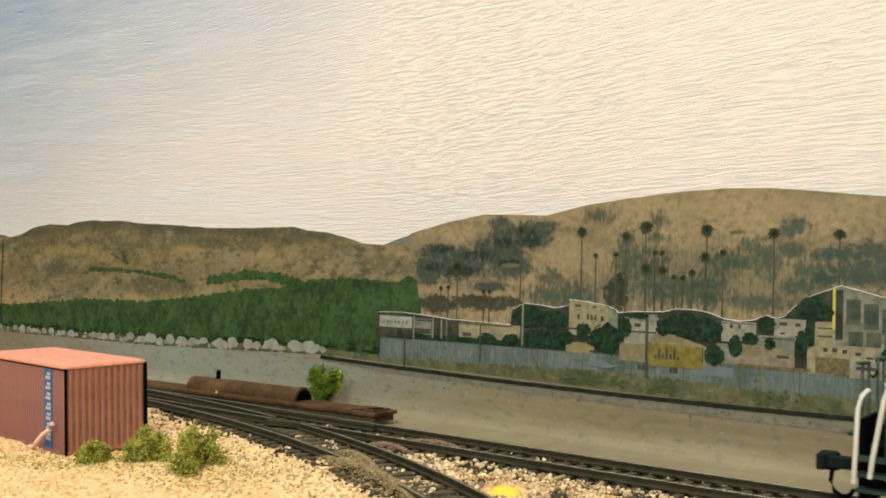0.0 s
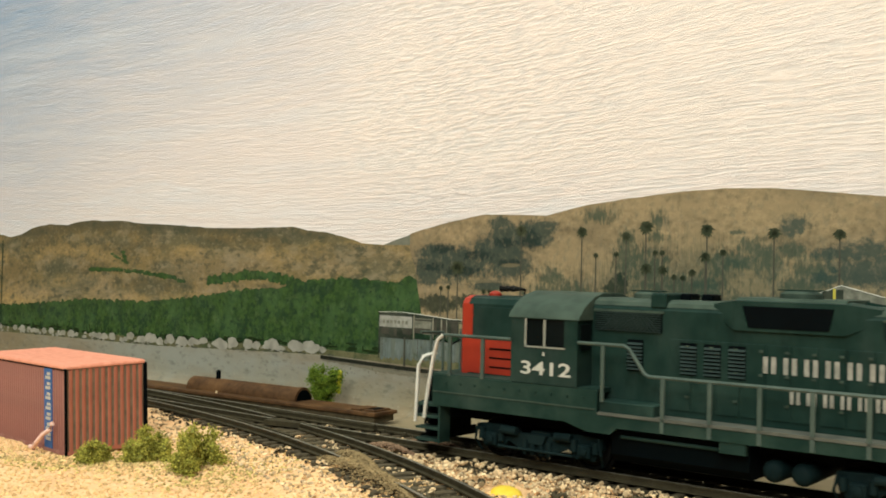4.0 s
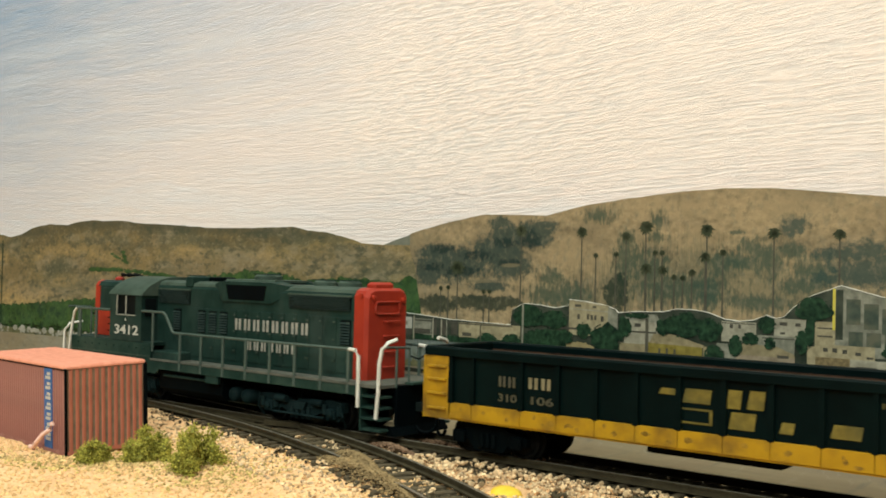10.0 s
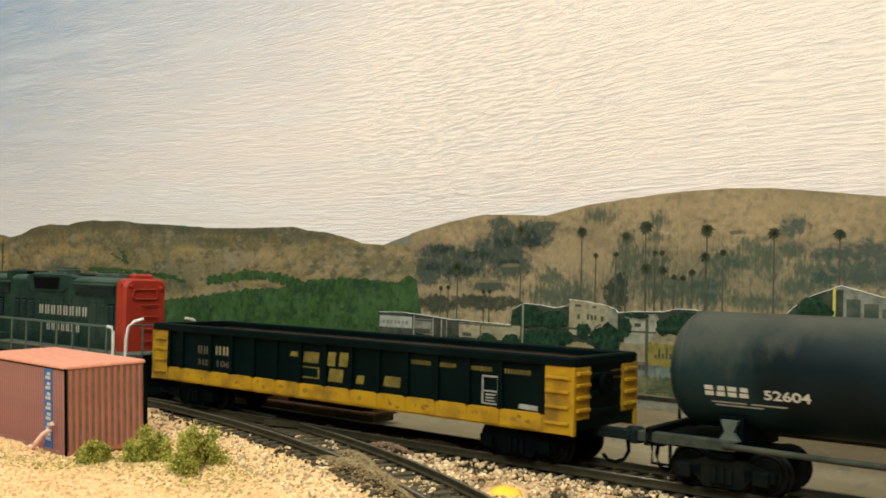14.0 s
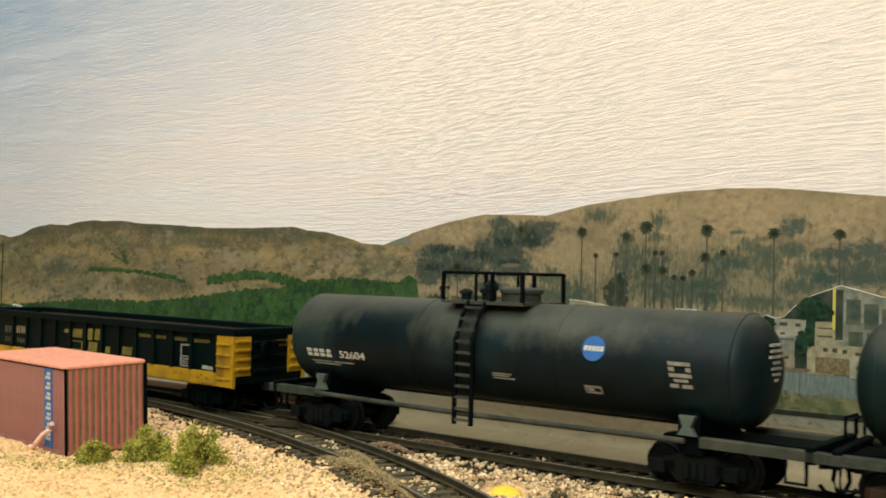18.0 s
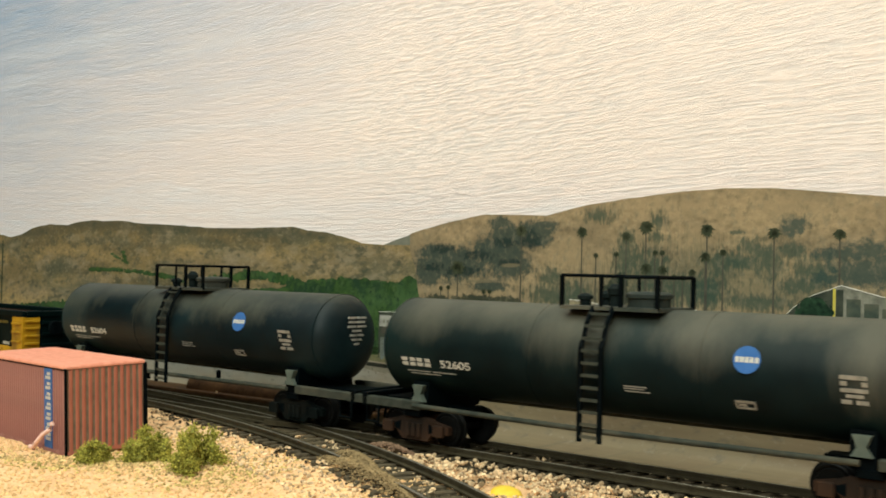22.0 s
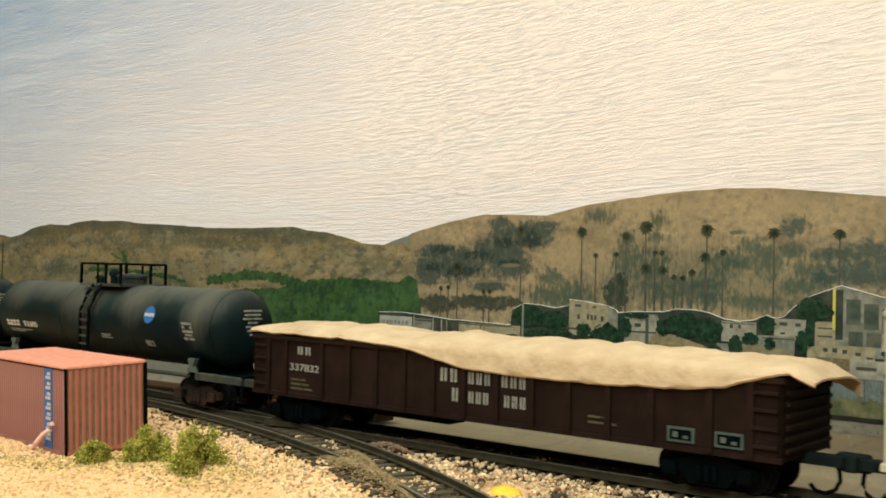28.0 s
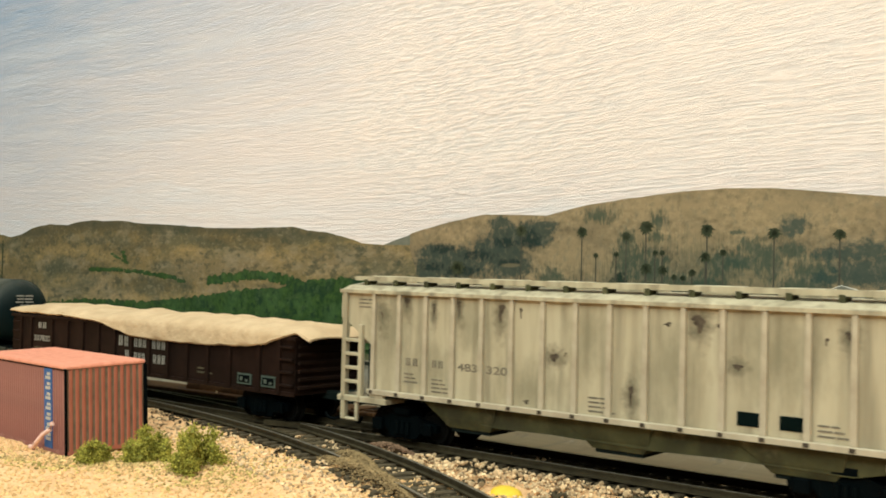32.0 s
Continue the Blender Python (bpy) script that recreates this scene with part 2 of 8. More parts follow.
SCARLET = mat("scarlet_paint", (0.2596, 0.01966, 0.007875), (0.3022, 0.02819, 0.01188), 0.5, scale=200, stain=(0.1987, 0.01876, 0.01086), stain_scale=70, spec=0.25)
BLACK = mat("black_underframe", (0.000126, 0.001043, 0.001558), (0.0002834, 0.00183, 0.002586), 0.65, scale=250, stain=(0.0006912, 0.003264, 0.003962), stain_scale=80, stain_amt=0.4, spec=0.05)
STEEL = mat("wheel_steel", (0.003696, 0.004158, 0.004158), (0.008085, 0.008085, 0.007623), 0.5, 0.3, scale=300, spec=0.05)
WHITE = mat("white_lettering", (0.391, 0.374, 0.323), (0.493, 0.476, 0.425), 0.55, scale=400)
RAILW = mat("cream_handrail_paint", (0.5236, 0.4937, 0.4338), (0.6134, 0.5905, 0.5386), 0.5, scale=300, stain=(0.337, 0.2992, 0.2473), stain_scale=150)
RAILG = mat("grey_handrail_paint", (0.04253, 0.06115, 0.05136), (0.0651, 0.0888, 0.07363), 0.55, scale=300, spec=0.2)
DARKG = mat("dark_window_glass", (0.002, 0.004, 0.004), (0.004, 0.006, 0.006), 0.5, scale=100, spec=0.04)
GBLACK = mat("weathered_black_car_paint", (0.0003365, 0.002884, 0.0029), (0.0008384, 0.0052, 0.004958), 0.5, scale=140, stain=(0.002181, 0.008991, 0.008096), stain_scale=45, stain_amt=0.4, spec=0.05)
YELLOW = mat("weathered_yellow_paint", (0.3021, 0.1616, 0.00782), (0.3928, 0.2192, 0.01095), 0.5, scale=150, stain=(0.1209, 0.06475, 0.01564), stain_scale=130, stain_amt=0.75)
TANKM = mat("weathered_toplit_tank_paint", (0.0008519, 0.004325, 0.005604), (0.001926, 0.007854, 0.009774), 0.5, scale=120, stain=(0.01053, 0.02851, 0.03195), stain_scale=27, stain_amt=0.7, spec=0.15)
# dust patches, then a full-length pale band that paints in the overhead light
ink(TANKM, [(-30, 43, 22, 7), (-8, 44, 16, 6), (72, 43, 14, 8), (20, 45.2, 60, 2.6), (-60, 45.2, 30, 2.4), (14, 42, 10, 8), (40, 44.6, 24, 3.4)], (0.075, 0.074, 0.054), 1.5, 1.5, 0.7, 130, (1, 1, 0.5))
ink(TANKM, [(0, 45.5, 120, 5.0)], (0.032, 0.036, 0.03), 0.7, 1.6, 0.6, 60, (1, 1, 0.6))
TANKB = mat("dusted_toplit_tank_paint", (0.00102, 0.00482, 0.005534), (0.002168, 0.00839, 0.009282), 0.55, scale=120, stain=(0.00765, 0.01964, 0.01874), stain_scale=27, stain_amt=0.6, spec=0.1)
# upper half lightened as if lit from above, with dust patches over it
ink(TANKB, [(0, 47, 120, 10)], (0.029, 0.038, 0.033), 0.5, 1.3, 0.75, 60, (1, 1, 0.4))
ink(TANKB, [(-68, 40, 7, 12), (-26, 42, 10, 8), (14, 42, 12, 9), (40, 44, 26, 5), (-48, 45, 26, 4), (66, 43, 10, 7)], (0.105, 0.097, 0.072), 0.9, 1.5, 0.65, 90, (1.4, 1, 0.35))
BLUE = mat("blue_decal", (0.0273, 0.0936, 0.2652), (0.039, 0.117, 0.312), 0.5, scale=300)
OXIDE = mat("oxide_brown_car_paint", (0.01208, 0.006711, 0.004867), (0.0205, 0.01103, 0.008208), 0.55, scale=150, stain=(0.009017, 0.006327, 0.005237), stain_scale=60, spec=0.05)
TARP = mat("beige_tarpaulin", (0.4508, 0.3189, 0.1909), (0.5442, 0.3954, 0.2465), 0.8, scale=140, stain=(0.3769, 0.2619, 0.1484), stain_scale=60, bump=0.7, bump_scale=200, bump_dist=0.0016)
CREAM = mat("weathered_cream_hopper_paint", (0.3611, 0.31, 0.2095), (0.4404, 0.3866, 0.2713), 0.6, scale=200, stain=(0.1879, 0.1598, 0.1069), stain_scale=260, stain_amt=0.7, stretch=(1, 1, 0.09))
ink(CREAM, [(62, 43.2, 2.0, 4.2), (41.6, 42, 1.5, 5), (26.6, 41.5, 2.0, 5.5), (-34.6, 42, 3, 4.5), (8.2, 30.4, 3.2, 2.6), (-15.6, 21.5, 2.0, 5), (-71.6, 40.6, 2.2, 3), (51.2, 41.5, 1.3, 4.4), (72, 39, 3, 5), (-44.8, 32, 2.6, 1.6)], (0.075, 0.065, 0.042), 1.6, 1.2, 0.72, 420)
ink(CREAM, [(68, 34, 7, 9), (35, 38, 6, 6), (-2, 36, 5, 8), (-26, 30, 7, 9), (-55, 36, 9, 8), (16, 22, 8, 5), (54, 24, 6, 6)], (0.15, 0.135, 0.085), 1.8, 1.6, 0.6, 240, (1, 1, 0.4))
# hopper grime, darkened further for the shade beneath the car
CREAMD = mat("grimy_shaded_chutes", (0.04322, 0.04292, 0.01979), (0.09012, 0.08755, 0.04086), 0.65, scale=150, stain=(0.02016, 0.02233, 0.01149), stain_scale=60, stain_amt=0.7)
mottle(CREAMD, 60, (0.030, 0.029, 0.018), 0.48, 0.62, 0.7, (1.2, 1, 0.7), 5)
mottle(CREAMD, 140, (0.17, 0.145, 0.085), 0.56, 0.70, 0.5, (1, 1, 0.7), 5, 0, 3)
GRIME = mat("dark_rust_stain", (0.035, 0.027, 0.019), (0.10, 0.078, 0.055), 0.75, scale=500)
# one red paint: side dulled as shaded, end and dusty roof lightened as lit
BOXRED = mat("faded_red_shaded_side", (0.2079, 0.0842, 0.0693), (0.2961, 0.125, 0.105), 0.65, scale=320, stain=(0.378, 0.212, 0.185), stain_scale=110, stain_amt=0.6, stretch=(1, 1, 0.35), spec=0.2)
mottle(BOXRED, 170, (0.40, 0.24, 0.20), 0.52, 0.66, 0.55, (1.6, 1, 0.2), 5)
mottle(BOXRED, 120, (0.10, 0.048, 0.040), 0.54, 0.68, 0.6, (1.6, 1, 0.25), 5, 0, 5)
BOXEND = mat("faded_red_lit_end", (0.3276, 0.101, 0.0596), (0.4347, 0.147, 0.0941), 0.65, scale=260, stain=(0.2247, 0.0978, 0.0784), stain_scale=90, stain_amt=0.7, stretch=(1, 1, 0.3), spec=0.2)
BOXTOP = mat("dusty_toplit_roof", (0.5446, 0.2025, 0.1291), (0.6806, 0.2801, 0.1874), 0.75, scale=450, bump=0.4, stain=(0.6252, 0.2669, 0.179), stain_scale=90)
BOXDARK = mat("dark_corrugation_gaps", (0.132, 0.098, 0.068), (0.217, 0.153, 0.104), 0.7, scale=300)
PINK = mat("pink_pipe_cleaner", (0.76, 0.46, 0.38), (0.86, 0.6, 0.52), 0.8, scale=600)
SCATTER = mat("ground_scatter", (0.3469, 0.2398, 0.1001), (0.6485, 0.4596, 0.2011), 0.9, scale=400, piece=0.6, stain=(0.3017, 0.2779, 0.05461), stain_scale=50, stain_amt=0.8)
MOSS = mat("olive_ground_foam", (0.2058, 0.1943, 0.02907), (0.4544, 0.4186, 0.07709), 0.9, scale=260, piece=0.55)
MOSSD = mat("shaded_olive_foam", (0.1238, 0.1238, 0.02321), (0.2155, 0.2077, 0.04641), 0.9, scale=500)
LEAFG = mat("bright_green_foam", (0.07733, 0.1375, 0.01375), (0.1697, 0.2273, 0.02292), 0.9, scale=500, piece=0.5)
LEAFD = mat("shaded_green_foam", (0.02, 0.045, 0.008), (0.045, 0.085, 0.014), 0.9, scale=500)
CHARTREUSE = mat("chartreuse_foam", (0.4376, 0.3978, 0.02387), (0.5251, 0.4933, 0.04774), 0.9, scale=500, piece=0.3)
YCONE = mat("yellow_plastic_cap", (0.6763, 0.4376, 0.03182), (0.7319, 0.5171, 0.06364), 0.5, scale=300)
PLASTER = mat("room_plaster", (0.14, 0.125, 0.105), (0.17, 0.155, 0.13), 0.9, scale=30)
# printed photographs
P_HILL = mat("print_dry_hill", (0.1982, 0.146, 0.08225), (0.3341, 0.2447, 0.1389), 0.5, scale=520, stain=(0.1727, 0.1315, 0.07814), stain_scale=42, stain_amt=0.75, stretch=(0.7, 1, 1))
specks(P_HILL, 260, 0.36, (0.10, 0.09, 0.055), 0.5, 0.42, 26)
specks(P_HILL, 520, 0.4, (0.33, 0.27, 0.165), 0.3, 0.46, 40)
mottle(P_HILL, 60, (0.105, 0.085, 0.055), 0.50, 0.64, 0.5, (0.5, 1, 1.6), 6, 35)
mottle(P_HILL, 130, (0.30, 0.225, 0.14), 0.54, 0.68, 0.4, (0.5, 1, 1.6), 5, 40, 4)
mottle(P_HILL, 480, (0.065, 0.062, 0.042), 0.55, 0.70, 0.55, (1, 1, 1), 4, 0, 9)
ink(P_HILL, [(57.7, 45.8, 11.5, 1.6), (77.7, 45.8, 11.3, 1.3), (112.5, 61.0, 9.6, 4.1), (180.8, 51.6, 8.6, 4.0), (124.3, 59.1, 4.6, 5.0), (161.0, 64.2, 5.1, 5.6), (193.2, 75.7, 16.2, 4.2), (150.4, 77.5, 16.9, 3.1), (161.4, 46.4, 12.1, 2.6)], (0.30, 0.222, 0.125), 1.5, 1.4, 0.5, 260)
ink(P_HILL, [(110.4, 46.2, 10.2, 4.9), (101.8, 46.3, 7.0, 4.2), (104.2, 52.6, 4.9, 3.3), (124.4, 74.7, 5.5, 2.4), (135.9, 67.0, 2.7, 2.4), (136.1, 58.8, 4.9, 6.7), (144.5, 56.4, 6.5, 6.6), (147.9, 72.4, 2.6, 3.1), (147.4, 67.0, 3.4, 1.9), (155.2, 49.6, 16.6, 4.9), (170.1, 57.7, 6.3, 4.4)], (0.03089, 0.05555, 0.03917), 2.4, 0.83, 0.79, 520, (1.5, 1, 0.6))
ink(P_HILL, [(180.9, 63.7, 4.9, 2.9), (177.2, 59.3, 7.6, 2.2), (186.6, 58.9, 4.8, 5.7), (176.6, 68.4, 2.7, 0.7), (193.4, 62.5, 5.0, 2.5), (200.6, 56.5, 7.0, 3.8), (182.7, 46.2, 9.3, 2.5), (197.1, 52.0, 7.1, 2.8), (166.3, 48.4, 4.0, 5.2)], (0.03326, 0.05952, 0.04329), 2.3, 0.83, 0.77, 520, (1.4, 1, 0.7))
ink(P_HILL, [(194.2, 70.4, 4.3, 3.2), (207.7, 61.7, 6.8, 2.1), (216.5, 62.5, 8.2, 3.4), (214.9, 56.4, 9.8, 4.7), (222.2, 58.5, 6.4, 6.6), (204.1, 53.9, 5.1, 2.1), (240, 60, 14, 6)], (0.02495, 0.0496, 0.04329), 1.8, 0.75, 0.84, 480)
ink(P_HILL, [(57.3, 56.5, 19.0, 6.7), (79.4, 61.1, 13.4, 6.0), (85.9, 67.6, 11.0, 4.3), (97.0, 68.2, 8.6, 5.0), (49.9, 60.9, 10.0, 3.6), (100.4, 71.5, 7.0, 1.5), (80.7, 72.8, 4.8, 2.6), (45.8, 51.8, 7.8, 4.1), (86.2, 56.5, 10.0, 5.1), (76.6, 48.5, 9.2, 2.2)], (0.01604, 0.03869, 0.03505), 1.3, 0.52, 0.84, 480)
ink(P_HILL, [(53, 62.5, 6, 1.6), (70, 60, 7, 1.8), (62, 54, 8, 2), (84, 65, 6, 1.5), (95, 66, 4, 3), (48, 55, 5, 1.5), (86, 57.5, 6, 1.2)], (0.006534, 0.01885, 0.01753), 2.2, 0.68, 0.74, 520)
ink(P_HILL, [(86.2, 56.5, 4.2, 0.8), (71.6, 50.1, 7.2, 0.6)], (0.15, 0.125, 0.075), 0.7, 0.5, 0.8, 300)
ink(P_HILL, [(140, 50, 22, 8), (165, 54, 26, 10), (185, 50, 22, 7), (120, 46, 10, 5)], (0.0297, 0.05357, 0.03917), 2.4, 0.68, 0.38, 420, (3.2, 1, 0.3))
ink(P_HILL, [(50.6, 40.6, 12.3, 3.6), (71.8, 41.9, 16.5, 3.0), (131.9, 47.3, 4.9, 6.7), (85.3, 42.6, 7.9, 2.1)], (0.007128, 0.02182, 0.01546), 1.3, 0.3, 0.84, 360)
mottle(P_HILL, 330, (0.16, 0.14, 0.095), 0.53, 0.66, 0.5, (1.2, 1, 0.8), 4, 20, 11)
mottle(P_HILL, 200, (0.030, 0.036, 0.026), 0.57, 0.68, 0.4, (1.2, 1, 0.8), 5, -20, 13)
P_HILLB = mat("print_far_hill", (0.22, 0.1577, 0.06906), (0.401, 0.2732, 0.1227), 0.5, scale=420, stain=(0.1864, 0.1405, 0.0601), stain_scale=60, stain_amt=0.6, stretch=(0.8, 1, 1.2))
ink(P_HILLB, [(-228.8, 35.6, 12.0, 3.2), (-197.3, 42.9, 22.4, 5.0), (-259.9, 36.3, 19.2, 4.0), (-180.4, 37.2, 21.6, 3.1), (-113.8, 52.1, 23.1, 5.1), (-74.4, 54.1, 25.1, 5.9), (-84.4, 41.7, 14.6, 2.7), (-9.3, 55.0, 28.1, 4.4), (24.0, 56.7, 12.7, 6.1), (-193.0, 66.3, 7.8, 1.9), (-140.7, 66.2, 7.9, 2.9), (-107.7, 67.6, 6.4, 1.1), (7.5, 61.3, 20.1, 2.4)], (0.29, 0.215, 0.125), 1.8, 1.2, 0.7, 170)
ink(P_HILLB, [(-201.8, 73.5, 62.6, 3.8), (-261.7, 64.6, 32.2, 6.0), (-128.8, 71.1, 52.9, 3.5), (-58.6, 67.5, 24.1, 4.2), (-163.2, 61.7, 31.2, 4.2), (-280.3, 47.6, 26.8, 10.2), (-142.0, 42.8, 29.6, 4.1), (-92.0, 66.2, 17.5, 3.3), (-223.8, 51.8, 29.7, 5.1)], (0.075, 0.0663, 0.039), 1.8, 0.9, 0.62, 200)
ink(P_HILLB, [(-200, 70, 130, 8), (-60, 66, 60, 6), (0, 60, 40, 6), (-120, 50, 120, 10)], (0.0465, 0.04524, 0.027), 2.6, 0.6, 0.45, 420, (0.8, 1, 1.2))
specks(P_HILLB, 300, 0.42, (0.062, 0.066, 0.036), 0.4, 0.46, 22, (0.6, 1, 1.2))
specks(P_HILLB, 420, 0.4, (0.27, 0.22, 0.13), 0.25, 0.44, 30, (0.6, 1, 1.2))
mottle(P_HILLB, 34, (0.075, 0.080, 0.052), 0.48, 0.60, 0.7, (0.5, 1, 1.5), 6, 8)
mottle(P_HILLB, 90, (0.27, 0.215, 0.14), 0.53, 0.66, 0.6, (0.6, 1, 1.4), 6, -10, 3)
mottle(P_HILLB, 150, (0.050, 0.056, 0.036), 0.51, 0.63, 0.8, (0.7, 1, 1.3), 5, 14, 7)
mottle(P_HILLB, 420, (0.30, 0.245, 0.16), 0.56, 0.70, 0.5, (0.8, 1, 1.2), 3, 0, 5)
ink(P_HILLB, [(-200, 75.5, 60, 2.6), (-130, 73, 40, 2.2), (-70, 70.5, 40, 2.0), (-20, 68.5, 20, 2.0), (-260, 71, 30, 2.6)], (0.055, 0.056, 0.037), 1.6, 0.9, 0.65, 240)
P_SCRUB = mat("print_scrub", (0.0551, 0.0586, 0.0391), (0.0963, 0.0972, 0.0663), 0.55, scale=400, piece=0.25)
P_GROVE = mat("print_grove", (0.01373, 0.0391, 0.0121), (0.05262, 0.0978, 0.02419), 0.55, scale=420, stain=(0.01373, 0.0345, 0.0121), stain_scale=120, stain_amt=0.8)
mottle(P_GROVE, 70, (0.050, 0.098, 0.036), 0.46, 0.62, 0.7, (1.0, 1, 0.9), 6)
mottle(P_GROVE, 110, (0.012, 0.032, 0.018), 0.50, 0.64, 0.8, (1.0, 1, 0.9), 5, 0, 6)
mottle(P_GROVE, 230, (0.080, 0.125, 0.048), 0.54, 0.68, 0.6, (1, 1, 1), 4, 0, 2)
mottle(P_GROVE, 320, (0.010, 0.027, 0.016), 0.53, 0.66, 0.75, (1, 1, 1), 4, 0, 8)
P_TREE = mat("print_dark_tree", (0.001948, 0.009056, 0.005527), (0.02049, 0.05148, 0.02481), 0.55, scale=620, piece=0.3)
P_STONE = mat("print_pale_boulders", (0.2125, 0.1997, 0.1658), (0.34, 0.3145, 0.2677), 0.55, scale=160, piece=0.12)
P_ROAD = mat("print_grey_road", (0.2023, 0.1573, 0.09374), (0.2484, 0.1963, 0.1191), 0.5, scale=300, stain=(0.1792, 0.1465, 0.09374), stain_scale=40, stain_amt=0.5, stretch=(0.12, 1, 1.6))
ink(P_ROAD, [(-110, 8, 110, 12), (-20, 10, 60, 5)], (0.26, 0.265, 0.24), 0.8, 1.6, 0.8, 60)
specks(P_ROAD, 260, 0.3, (0.09, 0.085, 0.06), 0.45, 0.42, 30, (0.6, 1, 1.3))
mottle(P_ROAD, 26, (0.20, 0.142, 0.088), 0.46, 0.60, 0.6, (0.25, 1, 1.6), 5)
mottle(P_ROAD, 240, (0.10, 0.096, 0.078), 0.54, 0.68, 0.55, (0.6, 1, 1.3), 5, 0, 3)
mottle(P_ROAD, 420, (0.33, 0.29, 0.225), 0.57, 0.70, 0.4, (0.7, 1, 1.2), 4, 0, 5)
P_GRASS = mat("print_verge", (0.08814, 0.08268, 0.04345), (0.1482, 0.1342, 0.06864), 0.55, scale=300, stain=(0.06396, 0.0741, 0.03143), stain_scale=90, stain_amt=0.8)
P_KERB = mat("print_kerb_shadow", (0.01034, 0.012, 0.008477), (0.02259, 0.02298, 0.01651), 0.55, scale=300)
P_FENCE = mat("print_grey_fence", (0.08778, 0.1071, 0.101), (0.1416, 0.1639, 0.152), 0.55, scale=300, stain=(0.1177, 0.1224, 0.08906), stain_scale=60, stain_amt=0.7, stretch=(5, 1, 0.7))
mottle(P_FENCE, 60, (0.055, 0.068, 0.060), 0.48, 0.62, 0.7, (0.8, 1, 0.8), 5)
mottle(P_FENCE, 200, (0.20, 0.215, 0.20), 0.55, 0.68, 0.5, (1.2, 1, 0.6), 4, 0, 4)
mottle(P_FENCE, 160, (0.045, 0.062, 0.030), 0.57, 0.68, 0.7, (1, 1, 1), 4, 0, 8)
mottle(P_GRASS, 70, (0.040, 0.058, 0.024), 0.50, 0.62, 0.8, (0.8, 1, 1), 5)
mottle(P_GRASS, 260, (0.20, 0.165, 0.09), 0.54, 0.68, 0.6, (1, 1, 1), 4, 0, 6)
P_WALL = mat("print_tan_stucco", (0.1791, 0.1476, 0.08911), (0.3145, 0.2682, 0.1669), 0.55, scale=520, stain=(0.1966, 0.166, 0.1022), stain_scale=150)
P_WALLW = mat("print_pale_stucco", (0.1772, 0.1613, 0.1203), (0.3078, 0.2858, 0.2174), 0.55, scale=520, stain=(0.1914, 0.1757, 0.1285), stain_scale=140)
P_WALLY = mat("print_ochre_wall", (0.124, 0.09594, 0.01934), (0.2153, 0.1708, 0.04181), 0.55, scale=520, stain=(0.1381, 0.1108, 0.0298), stain_scale=120)
P_ROOF = mat("print_tan_roof", (0.1451, 0.1186, 0.06786), (0.2574, 0.2106, 0.124), 0.55, scale=520, stain=(0.1529, 0.1256, 0.07184), stain_scale=120)
P_BRICK = mat("print_brown_brick", (0.06739, 0.0493, 0.02543), (0.195, 0.1474, 0.07558), 0.55, scale=800)
P_WIN = mat("print_dark_window", (0.03696, 0.0357, 0.02856), (0.0672, 0.06069, 0.04641), 0.5, scale=300)
P_GREYB = mat("print_grey_facade", (0.1095, 0.1077, 0.08212), (0.2305, 0.2216, 0.1733), 0.55, scale=520, stain=(0.1123, 0.1129, 0.08569), stain_scale=140, stain_amt=0.7)
P_EDGE = mat("white_cut_paper_edge", (0.68, 0.646, 0.578), (0.765, 0.739, 0.68), 0.7, scale=300)
P_YELLOW = mat("print_yellow_post", (0.442, 0.367, 0.051), (0.518, 0.439, 0.0816), 0.5, scale=200)
P_SIGN = mat("print_pale_sign", (0.2067, 0.1997, 0.17), (0.3377, 0.3245, 0.2839), 0.55, scale=520)
P_SHADE = mat("print_grove_gaps", (0.007392, 0.01666, 0.004896), (0.01382, 0.02693, 0.007824), 0.55, scale=300)
P_RIDGE = mat("print_grey_ridge", (0.125, 0.128, 0.102), (0.163, 0.163, 0.128), 0.55, scale=350)
P_TRUNK = mat("print_grey_trunk", (0.04704, 0.04571, 0.03353), (0.0742, 0.06783, 0.04998), 0.55, scale=350)
P_PALM = mat("print_palm_fronds", (0.02688, 0.0357, 0.01855), (0.05376, 0.06069, 0.0343), 0.55, scale=600)
P_YARD = mat("print_dim_yard", (0.02421, 0.03073, 0.02273), (0.05478, 0.06016, 0.04279), 0.55, scale=300, stain=(0.01153, 0.01802, 0.01206), stain_scale=140, stain_amt=0.85)
P_GRASSY = mat("print_tan_bank", (0.195, 0.1513, 0.07558), (0.2473, 0.1989, 0.1037), 0.55, scale=300, stain=(0.1123, 0.09984, 0.04774), stain_scale=90)
P_BLUE = mat("print_blue_grey", (0.1045, 0.131, 0.1482), (0.1599, 0.1841, 0.1911), 0.55, scale=260, stain=(0.0741, 0.08502, 0.09126), stain_scale=130)
P_PINK = mat("print_pink_wall", (0.1513, 0.1201, 0.0819), (0.2574, 0.2083, 0.1482), 0.55, scale=520)
P_PANE = mat("print_window_panes", (0.0288, 0.0428, 0.0337), (0.0672, 0.0796, 0.0592), 0.5, scale=300, stain=(0.115, 0.107, 0.0714), stain_scale=200, stain_amt=0.7)
P_WEED = mat("print_green_weeds", (0.05, 0.066, 0.028), (0.10, 0.108, 0.05), 0.55, scale=500)
P_GUTTER = mat("print_gutter_gravel", (0.115, 0.105, 0.078), (0.20, 0.178, 0.132), 0.5, scale=520, stain=(0.175, 0.15, 0.108), stain_scale=130, stain_amt=0.95, stretch=(0.7, 1, 1.3))
